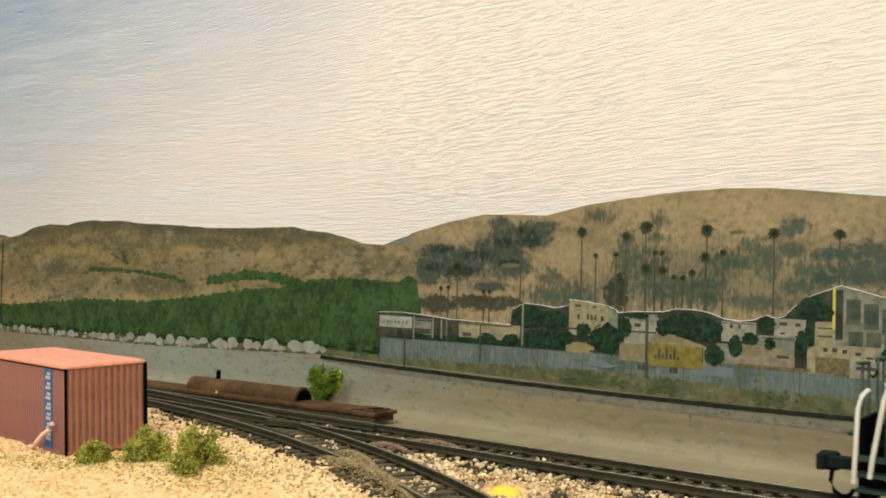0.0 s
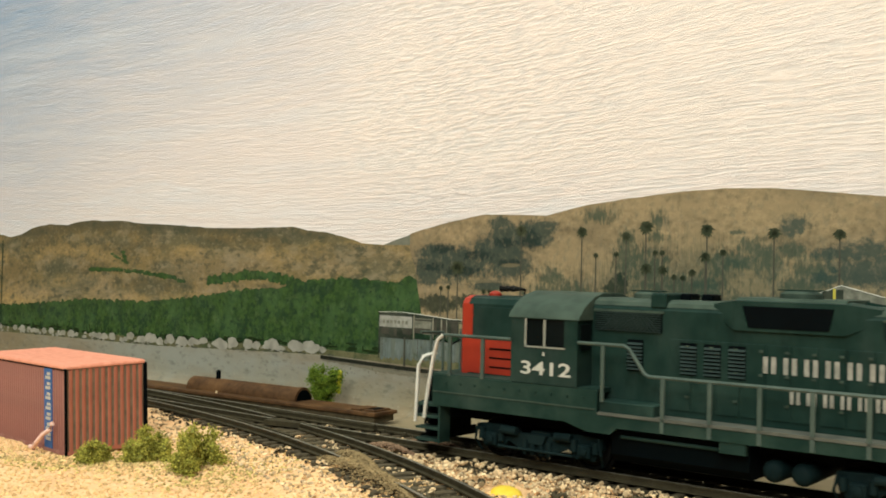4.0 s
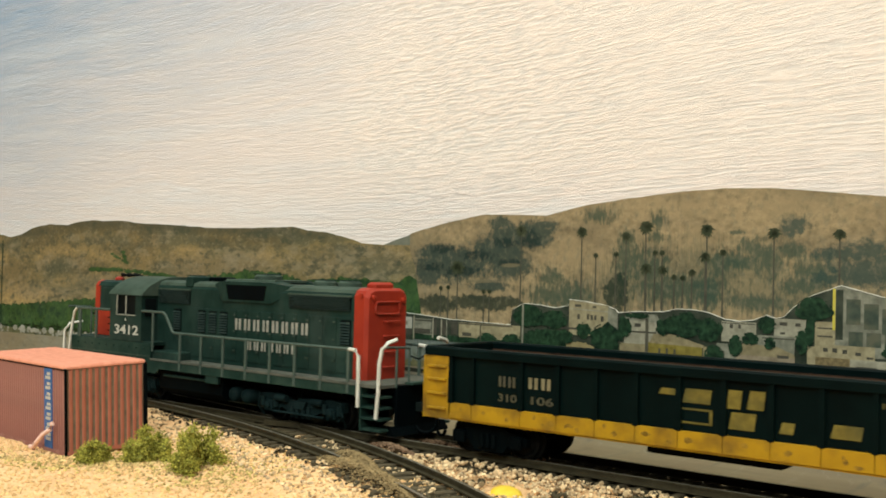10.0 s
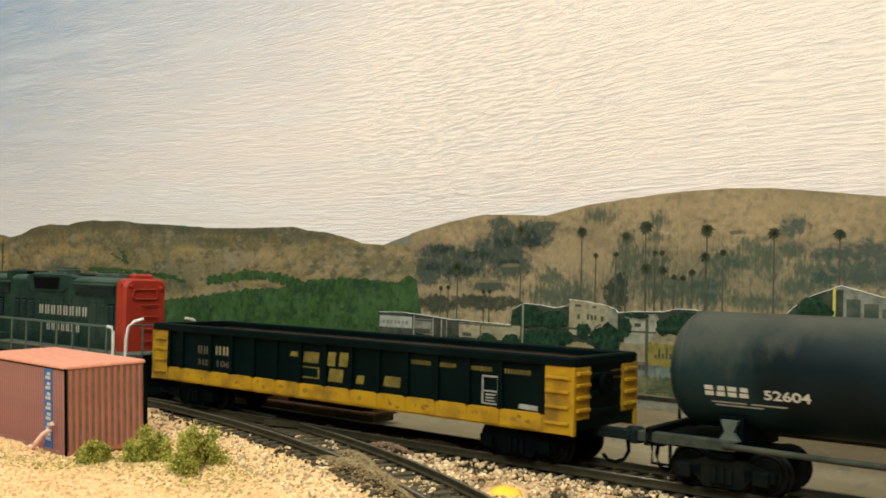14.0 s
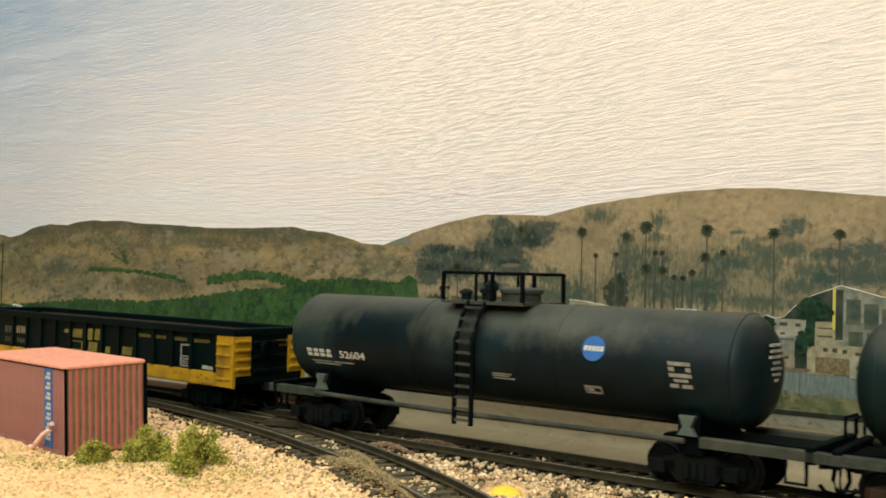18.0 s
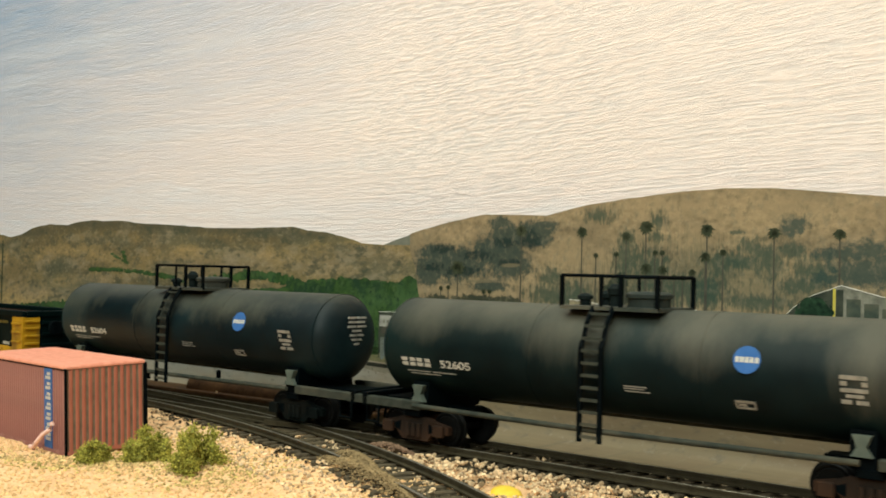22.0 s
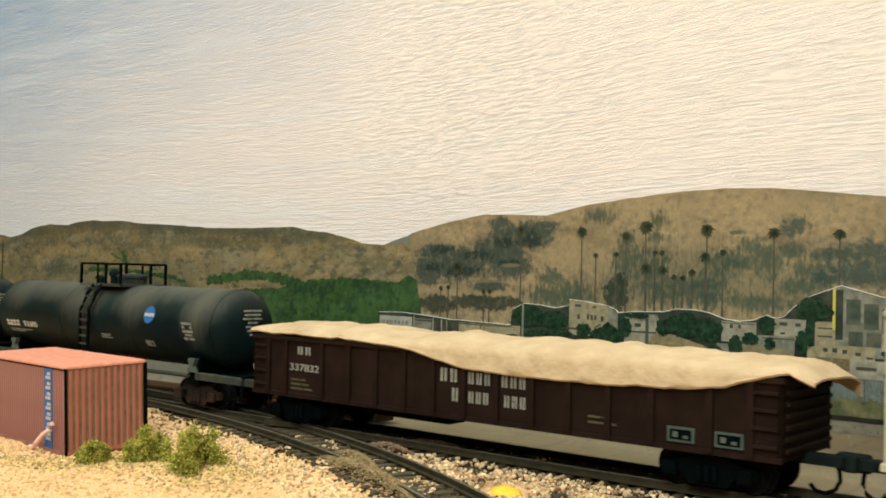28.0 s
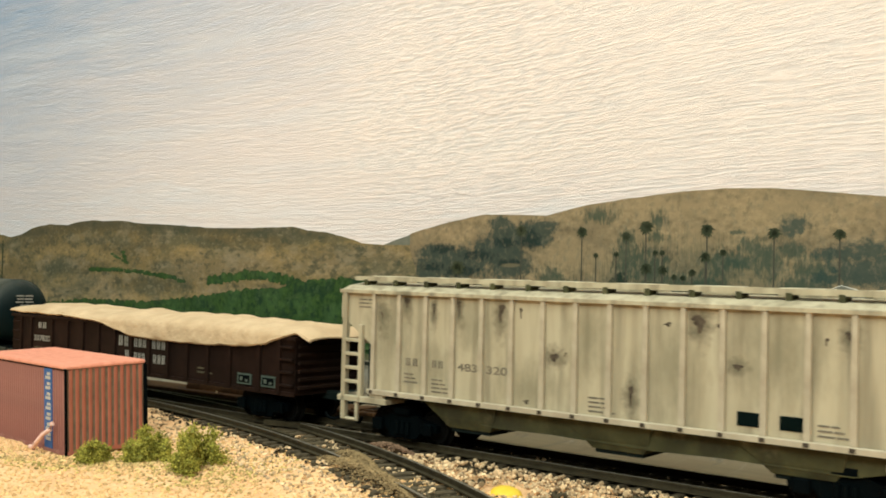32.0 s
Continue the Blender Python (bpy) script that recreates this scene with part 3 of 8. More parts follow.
P_GUTTER2 = mat("print_dry_weeds", (0.0816, 0.0816, 0.0561), (0.125, 0.12, 0.0867), 0.5, scale=420)


# ---- mesh tools ----
class Build:
    """Gathers the faces of one mesh, in millimetres."""

    def __init__(self):
        self.v, self.f = [], []

    def add(self, vs, fs):
        k = len(self.v)
        self.v += [tuple(p) for p in vs]
        self.f += [tuple(i + k for i in q) for q in fs]
        return self

    def box(self, x0, x1, y0, y1, z0, z1, b=0.0):
        """A block; b chamfers its upright and top edges."""
        if b <= 0:
            vs = [(x, y, z) for z in (z0, z1) for y in (y0, y1) for x in (x0, x1)]
            return self.add(vs, [(0, 2, 3, 1), (4, 5, 7, 6), (0, 1, 5, 4), (2, 6, 7, 3), (0, 4, 6, 2), (1, 3, 7, 5)])

        def ring(d, z):
            return [(x0 + d + b, y0 + d, z), (x1 - d - b, y0 + d, z), (x1 - d, y0 + d + b, z), (x1 - d, y1 - d - b, z),
                    (x1 - d - b, y1 - d, z), (x0 + d + b, y1 - d, z), (x0 + d, y1 - d - b, z), (x0 + d, y0 + d + b, z)]
        rings = [ring(0, z0), ring(0, z1 - b), ring(b, z1)]
        return self.loft(rings)

    def loft(self, rings, cap=True):
        n = len(rings[0])
        vs = [p for r in rings for p in r]
        fs = [(i * n + j, i * n + (j + 1) % n, (i + 1) * n + (j + 1) % n, (i + 1) * n + j) for i in range(len(rings) - 1) for j in range(n)]
        if cap:
            fs += [tuple(reversed(range(n))), tuple(range((len(rings) - 1) * n, len(rings) * n))]
        return self.add(vs, fs)

    def prism(self, prof, axis, lo, hi):
        """A profile of (p, q) pairs drawn out along an axis: x: (y, z), y: (x, z), z: (x, y)."""
        put = {"x": lambda p, q, t: (t, p, q), "y": lambda p, q, t: (p, t, q), "z": lambda p, q, t: (p, q, t)}[axis]
        return self.loft([[put(p, q, lo) for p, q in prof], [put(p, q, hi) for p, q in prof]])

    def rod(self, pts, r, n=6):
        pts = [Vector(p) for p in pts]
        rings = []
        for i, p in enumerate(pts):
            t = (pts[min(i + 1, len(pts) - 1)] - pts[max(i - 1, 0)]).normalized()
            up = Vector((0, 0, 1)) if abs(t.z) < 0.9 else Vector((1, 0, 0))
            a = t.cross(up).normalized()
            c = t.cross(a)
            rings.append([p + r * (math.cos(6.2832 * k / n) * a + math.sin(6.2832 * k / n) * c) for k in range(n)])
        return self.loft(rings)

    def cyl(self, p0, p1, r, n=16, r1=None):
        p0, p1 = Vector(p0), Vector(p1)
        t = (p1 - p0).normalized()
        up = Vector((0, 0, 1)) if abs(t.z) < 0.9 else Vector((1, 0, 0))
        a = t.cross(up).normalized()
        c = t.cross(a)
        ring = lambda p, q: [p + q * (math.cos(6.2832 * k / n) * a + math.sin(6.2832 * k / n) * c) for k in range(n)]
        return self.loft([ring(p0, r), ring(p1, r if r1 is None else r1)])

    def lathe(self, prof, axis, centre, n=24):
        """Rings (t, r) along the axis through the centre."""
        cx, cy, cz = centre
        rings = []
        for t, r in prof:
            ring = []
            for k in range(n):
                c, s = r * math.cos(6.28318 * k / n), r * math.sin(6.28318 * k / n)
                ring.append({"x": (cx + t, cy + c, cz + s), "y": (cx + c, cy + t, cz + s), "z": (cx + c, cy + s, cz + t)}[axis])
            rings.append(ring)
        return self.loft(rings)

    def pebble(self, p, r, rnd, flat=0.75):
        """A small uneven stone of eight faces."""
        dirs = ((1, 0, 0), (-1, 0, 0), (0, 1, 0), (0, -1, 0), (0, 0, 1), (0, 0, -1))
        a = rnd.random() * 3.14
        ca, sa = math.cos(a), math.sin(a)
        vs = []
        for d in dirs:
            k = r * rnd.uniform(0.65, 1.25)
            x, y = d[0] * ca - d[1] * sa + rnd.uniform(-.25, .25), d[0] * sa + d[1] * ca + rnd.uniform(-.25, .25)
            vs.append((p[0] + k * x, p[1] + k * y, p[2] + k * (d[2] + rnd.uniform(-.25, .25)) * flat))
        return self.add(vs, [(0, 2, 4), (2, 1, 4), (1, 3, 4), (3, 0, 4), (2, 0, 5), (1, 2, 5), (3, 1, 5), (0, 3, 5)])

    def stone(self, p, r, rnd, flat=0.8):
        """A crumbly stone of twenty faces."""
        a = rnd.random() * 3.14
        ca, sa = math.cos(a), math.sin(a)
        g = 0.5257, 0.8507
        vs = []
        for x, y, z in ((-g[0], g[1], 0), (g[0], g[1], 0), (-g[0], -g[1], 0), (g[0], -g[1], 0), (0, -g[0], g[1]), (0, g[0], g[1]), (0, -g[0], -g[1]), (0, g[0], -g[1]), (g[1], 0, -g[0]), (g[1], 0, g[0]), (-g[1], 0, -g[0]), (-g[1], 0, g[0])):
            k = r * rnd.uniform(0.55, 1.45)
            vs.append((p[0] + k * (x * ca - y * sa), p[1] + k * (x * sa + y * ca), p[2] + k * z * flat))
        return self.add(vs, [(0, 11, 5), (0, 5, 1), (0, 1, 7), (0, 7, 10), (0, 10, 11), (1, 5, 9), (5, 11, 4), (11, 10, 2), (10, 7, 6), (7, 1, 8), (3, 9, 4), (3, 4, 2), (3, 2, 6), (3, 6, 8), (3, 8, 9), (4, 9, 5), (2, 4, 11), (6, 2, 10), (8, 6, 7), (9, 8, 1)])

    def mesh(self, name, material, smooth=None):
        me = bpy.data.meshes.new(name)
        me.from_pydata([(x * MM, y * MM, z * MM) for x, y, z in self.v], [], self.f)
        me.materials.append(material)
        if smooth:
            me.shade_smooth()
            me.set_sharp_from_angle(angle=radians(smooth))
        me.update()
        return me


def part(name, build, material, parent=None, label="", smooth=None, at=None):
    """One mesh object under a thing or a part."""
    ob = new(name, build.mesh(name, material, smooth))
    ob.parent = parent
    if at is not None:
        ob.matrix_basis = at
    if label:
        ob["label"] = label
    return ob


def thing(name, label, category, group="", kind="", at=None):
    ob = new(name)
    ob.empty_display_size = 0.01
    tagged(ob, label, category, group, kind)
    if at is not None:
        ob.matrix_basis = at
    return ob


def repeat(name, me, parent, poses, label=""):
    """Alike pieces, each an object of its own on one mesh."""
    for m in poses:
        ob = new(name, me)
        ob.parent, ob.matrix_basis = parent, m
        if label:
            ob["label"] = label


def mmpose(x, y, z, rx=0, ry=0, rz=0):
    return pose(x * MM, y * MM, z * MM, rx, ry, rz)


def digits(name, text, height, parent, at, material, label, width=None):
    """Readable numbers in the built-in font, turned into a thin mesh; at: the lower left corner, x along the line, z out of the surface."""
    cu = bpy.data.curves.new("numerals", "FONT")
    cu.body, cu.size, cu.extrude, cu.offset = text, height * 1.38 * MM, 0.06 * MM, height * 0.022 * MM
    tmp = new("numerals", cu)
    bpy.context.view_layer.update()
    me = bpy.data.meshes.new_from_object(tmp.evaluated_get(bpy.context.evaluated_depsgraph_get()))
    bpy.data.objects.remove(tmp)
    me.materials.clear()
    me.materials.append(material)
    if width:
        w = max(v.co.x for v in me.vertices)
        for v in me.vertices:
            v.co.x *= width * MM / w
    ob = new(name, me)
    ob.parent, ob.matrix_basis = parent, at
    if label:
        ob["label"] = label
    return ob


def on_side(x, y, z):
    """A frame on a car's side that faces +y: text runs towards -x, upright."""
    return Matrix.Translation((x * MM, y * MM, z * MM)) @ Matrix(((-1, 0, 0, 0), (0, 0, 1, 0), (0, 1, 0, 0), (0, 0, 0, 1)))


def word_blocks(parent, x, y, z, n, w, h, material, gap=0.36, first=1.0):
    """A word as n plain marks on a side that faces +y, running towards -x; two slim bars stand for each letter."""
    pitch = w / n
    for i in range(n):
        x1 = x - i * pitch
        lw = pitch * (1 - gap)
        hh = h * (first if i == 0 else 1.0)
        s = lw * 0.36
        part("letter_block", Build().box(x1 - s, x1, y, y + 0.12, z, z + hh).box(x1 - lw, x1 - lw + s, y, y + 0.12, z, z + hh), material, parent)


def lines_of_bars(b, x, y, z, w, rows, pitch, h):
    """Small unreadable print: rows of thin bars on a side that faces +y."""
    for k in range(rows):
        cut = 0.55 + 0.12 * ((k * 5) % 4)
        b.box(x - w * cut * 0.55, x, y, y + 0.1, z - k * pitch, z - k * pitch + h)
        b.box(x - w * cut, x - w * cut * 0.62, y, y + 0.1, z - k * pitch, z - k * pitch + h)


# ---- the line of the track ----
S_STEP = 2.0


def heading(s):
    s = min(max(s, 150.0), 650.0)
    return 2.665335 - 1.166508 * s / 1e3 + 0.568891 * (s / 300) ** 2 / 3 - 0.308837 * (s / 300) ** 3 / 9


def trace_line():
    line, x, y, s = {0: (307.26, 116.80)}, 307.26, 116.80, 0.0
    th0 = lambda q: 2.665335 - 1.166508 * q / 1e3 + 0.568891 * (q / 300) ** 2 / 3 - 0.308837 * (q / 300) ** 3 / 9
    for i in range(75):
        th = th0(s + 1.0)
        x, y, s = x + S_STEP * math.cos(th), y + S_STEP * math.sin(th), s + S_STEP
    pts = {75: (x, y)}
    fx, fy = x, y
    for i in range(75, 1100):
        th = heading(i * S_STEP + 1.0)
        x, y = x + S_STEP * math.cos(th), y + S_STEP * math.sin(th)
        pts[i + 1] = (x, y)
    x, y = fx, fy
    for i in range(75, -600, -1):
        th = heading(i * S_STEP - 1.0)
        x, y = x - S_STEP * math.cos(th), y - S_STEP * math.sin(th)
        pts[i - 1] = (x, y)
    return pts


LINE = trace_line()


def on_track(s, lat=0.0):
    """The point at arc length s; lat: millimetres to the far side."""
    i = math.floor(s / S_STEP)
    k = s / S_STEP - i
    a, b = LINE[i], LINE[i + 1]
    th = heading(s)
    return Vector((a[0] + k * (b[0] - a[0]) + lat * math.sin(th), a[1] + k * (b[1] - a[1]) - lat * math.cos(th), 0))


# the wall behind, parallel to the track
WALL_DIR = heading(480)
WALL_O = on_track(480, 62.0)
WALL = Matrix.Translation(WALL_O * MM) @ Matrix.Rotation(WALL_DIR + math.pi, 4, "Z")


# ---- the layout board, the room ----
def diverge(s):
    """The leaving track: how far its middle lies in front of the through line."""
    u = max(0.0, 570 - s) / 100
    return -4.34 * u - 3.93 * u ** 2 - 1.74 * u ** 3


BRANCH = [on_track(s, diverge(s)) for s in range(250, 580, 6)]


def branch_distance(x, y):
    return math.sqrt(min((p.x - x) ** 2 + (p.y - y) ** 2 for p in BRANCH))


def ground_height(x, y):
    """Higher by the tracks, with a sand bank sloping down in front of the turnout; small lumps all over."""
    w = WALL.inverted() @ Vector((x * MM, y * MM, 0))
    out = -w.y / MM                      # distance from the wall
    lat = 62.0 - out                     # + is beyond the track
    near = -lat
    z = -4.6
    if near > 12:
        z -= min(1.0, (near - 12) / 40) * 4.0
    if lat > 12:
        z -= min(1.0, (lat - 12) / 10) * 3.2
    if 0 < near < 110:
        d = branch_distance(x, y)
        k = min(1.0, max(0.0, (d - 10) / 34))
        z = max(z, -3.3 - 5.4 * k * k * (3 - 2 * k))
    n = noise.noise(Vector((x / 16, y / 16, 0.3))) * 0.9 + noise.noise(Vector((x / 5, y / 5, 1.7))) * 0.45 + noise.noise(Vector((x / 1.9, y / 1.9, 4.7))) * 0.22
    if near > 30:
        n *= 1.3
    return z + n * (0.5 if lat > -14 else 1.0)


def make_ground():
    def steps(lo, a, b, hi, fine, coarse):
        out, t = [], lo
        while t < hi:
            out.append(t)
            t += fine if a <= t < b else coarse
        return out + [hi]
    xs = steps(-900, -220, 140, 1400, 1.6, 40)
    ys = steps(-900, 215, 520, 1250, 1.6, 40)
    vs = [(x, y, ground_height(x, y) if -230 < x < 150 and 200 < y < 530 else -7.0) for y in ys for x in xs]
    n = len(xs)
    fs = [(j * n + i, j * n + i + 1, (j + 1) * n + i + 1, (j + 1) * n + i) for j in range(len(ys) - 1) for i in range(n - 1)]
    ob = part("ground", Build().add(vs, fs), SAND, smooth=80)
    tagged(ob, "yellow sand and dirt scenery of the layout", "ground", kind="structure")


make_ground()

room = [("floor", (-2000, 2400, -2400, 2000, -1120, -1100)), ("ceiling", (-2000, 2400, -2400, 2000, 1300, 1330)),
        ("wall_south", (-2000, 2400, -2430, -2400, -1120, 1330)), ("wall_north", (-2000, 2400, 2000, 2030, -1120, 1330)),
        ("wall_west", (-2030, -2000, -2400, 2000, -1120, 1330)), ("wall_east", (2400, 2430, -2400, 2000, -1120, 1330))]
for nm, q in room:
    tagged(part(nm, Build().box(*q), PLASTER), "plain cream plaster " + nm.split("_")[0] + " of the room", nm.split("_")[0], kind="structure")
tagged(part("layout_board", Build().box(-900, 1400, -900, 1250, -60, -22), TIE), "dark wooden board under the layout", "board", kind="structure")

# ---- the backdrop: a painted board, with printed photographs glued to it ----
board = part("backdrop", Build().box(-900, 1500, 0, 9, -14, 700), SKY, at=WALL)
tagged(board, "backdrop board brushed with cream and pale blue sky paint", "backdrop", kind="structure")


def wavy(pts, step, amp, seed, size=6.0):
    """A hand-cut line through a few points (a, z), with small waves."""
    out = []
    for (a0, z0), (a1, z1) in zip(pts, pts[1:]):
        n = max(1, int(abs(a1 - a0) / step))
        for k in range(n):
            t = k / n
            a = a0 + t * (a1 - a0)
            out.append((a, z0 + t * (z1 - z0) + amp * noise.noise(Vector((a / size, seed, 0))) + amp * 0.5 * noise.noise(Vector((a / size * 3.1, seed, 5)))))
    return out + [pts[-1]]


def at_line(line, a):
    for (a0, z0), (a1, z1) in zip(line, line[1:]):
        if a0 <= a <= a1:
            return z0 + (a - a0) / max(1e-6, a1 - a0) * (z1 - z0)
    return line[0][1] if a < line[0][0] else line[-1][1]


def sheet(b, top, bottom, y):
    """A flat cut-out between two lines over the same stretch, y mm proud of the board."""
    aa = sorted({a for a, _ in top} | {a for a, _ in bottom if top[0][0] <= a <= top[-1][0]})
    k = len(aa)
    vs = [(a, -y, at_line(top, a)) for a in aa] + [(a, -y, at_line(bottom, a)) for a in aa] + [(a, 0, at_line(top, a)) for a in aa]
    fs = [(k + i, k + i + 1, i + 1, i) for i in range(k - 1)] + [(i, i + 1, 2 * k + i + 1, 2 * k + i) for i in range(k - 1)]
    return b.add(vs, fs)


def patch(b, a, z, ra, rz, y, rnd, n=9, rough=0.3):
    """One uneven printed spot."""
    ring = []
    for k in range(n):
        t = 6.2832 * k / n
        q = 1 + rnd.uniform(-rough, rough)
        ring.append((a + ra * q * math.cos(t), -y, z + rz * q * math.sin(t)))
    return b.add(ring, [tuple(range(n))])


def quad(b, a0, a1, z0, z1, y, lean=0.0):
    return b.box(a0, a1, -y, -y + 0.05, z0, z1) if not lean else b.add([(a0, -y, z0), (a1, -y, z0 + lean), (a1, -y, z1 + lean), (a0, -y, z1)], [(0, 1, 2, 3)])


rnd = random.Random(7)
HILL_L = wavy([(-420, 62), (-330, 68), (-302.3, 69.8), (-288.4, 68.0), (-275.1, 69.7), (-262.2, 73.7), (-243.4, 75.5), (-225.1, 74.6), (-213.5, 76.4), (-199.2, 77.2), (-188.0, 76.5), (-171.9, 76.6), (-153.6, 74.9), (-129.0, 74.0), (-92.3, 72.0), (-66.9, 71.8), (-35.4, 72.1), (-26.1, 70.5), (-13.4, 69.4), (-2.8, 67.4), (7.4, 64.9), (14.1, 64.2), (36, 64), (48, 62)], 2.5, 0.4, 1.0)
HILL_R = wavy([(21, 64.2), (39, 69.6), (56, 73.2), (72, 75.8), (88, 75.6), (102, 75.0), (118, 78.4), (133, 80.1), (154, 82.2), (172, 82.8), (188, 82.4), (222, 78.9), (300, 74), (420, 66)], 2.5, 0.35, 3.0)
GROVE_TOP = wavy([(-420, 24), (-299.4, 26.4), (-259.4, 28.6), (-205.2, 33.2), (-146.5, 33.9), (-113.1, 37.1), (-90.8, 39.5), (-69.7, 42.4), (-41.9, 43.7), (-25.2, 47.8), (-5.6, 49.2), (11.3, 49.1), (27.5, 47.7), (33.0, 50.1), (46, 50.3)], 0.9, 1.6, 5.0, 2.6)
ROAD_TOP = [(-420, 10.5), (-298, 10.5), (-136, 12.0), (-15, 15.8), (111, 14.0), (213, 12.5), (420, 10)]
TOWN_TOP = wavy([(19.3, 36.1), (27.9, 36.5), (40.3, 36.1), (58.0, 34.8), (72.1, 34.5), (86.8, 34.1), (87.7, 39.9), (93.1, 42.5), (100.7, 42.1), (106.9, 41.3), (112.5, 42.4), (112.7, 44.6), (120.0, 44.1), (128.1, 43.0), (132.0, 41.8), (132.9, 40.8), (138.3, 41.3), (150.1, 41.8), (155.3, 42.9), (160.4, 43.0), (166.4, 42.3), (172.4, 40.4), (177.2, 39.9), (181.9, 40.5), (186.1, 42.3), (189.3, 41.3), (192.0, 42.2), (194.6, 44.9), (200.7, 49.0), (209.2, 52.2), (222.0, 49.0), (300, 46), (420, 46)], 1.6, 0.12, 9.0)

left_print = thing("photo_print", "printed photograph of dry hills above a green grove on the backdrop", "photo print", at=WALL)
part("hillside", sheet(Build(), HILL_L, [(-420, 8), (48, 8)], 0.30), P_HILLB, left_print, "hazy brown hillside")


def clump(b, a, z, ra, rz, y, r, n=26, fine=0.35):
    """A tree crown or bush in print: one uneven lobed outline with small leafy bumps on it."""
    ph = [r.uniform(0, 6.28) for _ in range(4)]
    ring = []
    for k in range(n):
        t = 6.2832 * k / n
        q = 1 + 0.10 * math.sin(3 * t + ph[0]) + 0.08 * math.sin(5 * t + ph[1]) + 0.05 * math.sin(9 * t + ph[2]) + r.uniform(-0.05, 0.05)
        ring.append((a + ra * q * math.cos(t), -y, z + rz * q * math.sin(t)))
    b.add(ring, [tuple(range(n))])
    for i in range(int(10 * (ra + rz) * fine)):
        t = r.uniform(0, 6.28)
        s = r.uniform(0.18, 0.42)
        patch(b, a + ra * math.cos(t), z + rz * math.sin(t), s, s * 0.9, y + 0.001 + 0.0001 * i, r, 7, 0.35)
    return b


b = Build()
for line, n, thick in ((((-200.5, 49.7), (-178.5, 50.4), (-152.3, 49.3), (-127.6, 47.5), (-114.9, 45.5)), 150, 0.9), (((-95.5, 46.0), (-82.5, 48.2), (-61.8, 49.5), (-45.9, 48.3), (-27.0, 47.2)), 190, 1.6), (((-180, 58.6), (-172.4, 56.2), (-164.0, 54.0)), 26, 0.6), (((-169, 59.6), (-166, 54.0)), 18, 0.7)):
    for i in range(n):
        a = rnd.uniform(line[0][0], line[-1][0])
        s = rnd.uniform(0.5, 1.4)
        patch(b, a, at_line(line, a) + rnd.gauss(0, 0.45 * thick), s * 1.5, s * thick * 0.8, 0.36 + i * 0.0004, rnd, 13, 0.35)
part("hedge", b, P_GROVE, left_print, "thin green hedge lines on the hillside")
part("grove_back", sheet(Build(), GROVE_TOP, [(-420, 8), (46, 8)], 0.40), P_GROVE, left_print, "dark green depth of the grove")
b = Build()
for i in range(120):
    a = -320 + i * 3.03 + rnd.uniform(-1.5, 1.5)
    s = rnd.uniform(0.9, 2.3) + (0.8 if a > -60 else 0.0)
    clump(b, a, at_line(GROVE_TOP, a) - 0.75 * s, s * 1.2, s, 0.44 + i * 0.0002, rnd, 26, 1.2)
part("grove_crowns", b, P_GROVE, left_print, "rounded green crowns of the grove")["kind"] = "stuff"
b = Build()
for i in range(190):
    a = rnd.uniform(-320, 20)
    z = at_line(ROAD_TOP, a) + 3.6 + 2.6 * rnd.random() ** 2
    if i % 3 == 0:
        quad(b, a, a + rnd.uniform(0.25, 0.5), z - 0.6, z + rnd.uniform(1.2, 2.4), 0.57)
    else:
        patch(b, a, z, rnd.uniform(0.8, 3.4), rnd.uniform(0.25, 0.7), 0.585 + i * 0.0001, rnd, 13, 0.4)
part("grove_foot", b, P_SHADE, left_print, "dark trunks and shade at the foot of the grove")["kind"] = "stuff"
part("verge", sheet(Build(), wavy([(-420, 13), (-298, 13.6), (-136, 15.6), (-20, 18.4), (22, 18)], 2, 0.6, 11), [(-420, 6), (22, 6)], 0.62), P_GRASS, left_print, "dry verge below the grove")
for i in range(36):
    a = -322 + i * 8.55 + rnd.uniform(-2.2, 2.2)
    z = at_line(ROAD_TOP, a) + 2.2 + rnd.uniform(-0.5, 1.4)
    s = rnd.choice((1.0, 1.7, 2.3, 2.9)) if a < -150 else rnd.choice((1.6, 2.6, 3.3, 4.1))
    ring = []
    for k in range(18):
        t = 6.2832 * k / 18
        q = 1 + 0.12 * math.sin(2 * t + i) + 0.06 * math.sin(5 * t + 2 * i) + rnd.uniform(-0.05, 0.05)
        up = math.sin(t)
        ring.append((a + s * 1.2 * q * math.cos(t), -0.66 - i * 0.002, z + s * q * (0.8 * abs(up) ** 0.8 if up > 0 else 0.5 * up)))
    part("boulder", Build().add(ring, [tuple(range(18))]), P_STONE, left_print)
b = Build()
for i in range(130):
    a = rnd.uniform(-322, -14)
    s = rnd.uniform(0.5, 1.9)
    patch(b, a, at_line(ROAD_TOP, a) + rnd.uniform(0.6, 3.4), s * 1.2, s * 0.75, 0.635 + i * 0.0001, rnd, 13, 0.18)
part("rubble", b, P_STONE, left_print, "smaller pale stones")["kind"] = "stuff"
b = Build()
for i in range(90):
    a = rnd.uniform(-320, -8)
    s = rnd.uniform(0.4, 1.1)
    patch(b, a, at_line(ROAD_TOP, a) + 0.2 + abs(rnd.gauss(0, 0.5)), s * 1.6, s * 0.4, 0.80 + i * 0.0001, rnd, 9, 0.35)
part("scrub", b, P_SCRUB, left_print, "grey scrub between the boulders")["kind"] = "stuff"
part("pole", quad(Build(), -297.3, -296.4, 14, 66, 0.70), P_TREE, left_print, "dark utility pole")

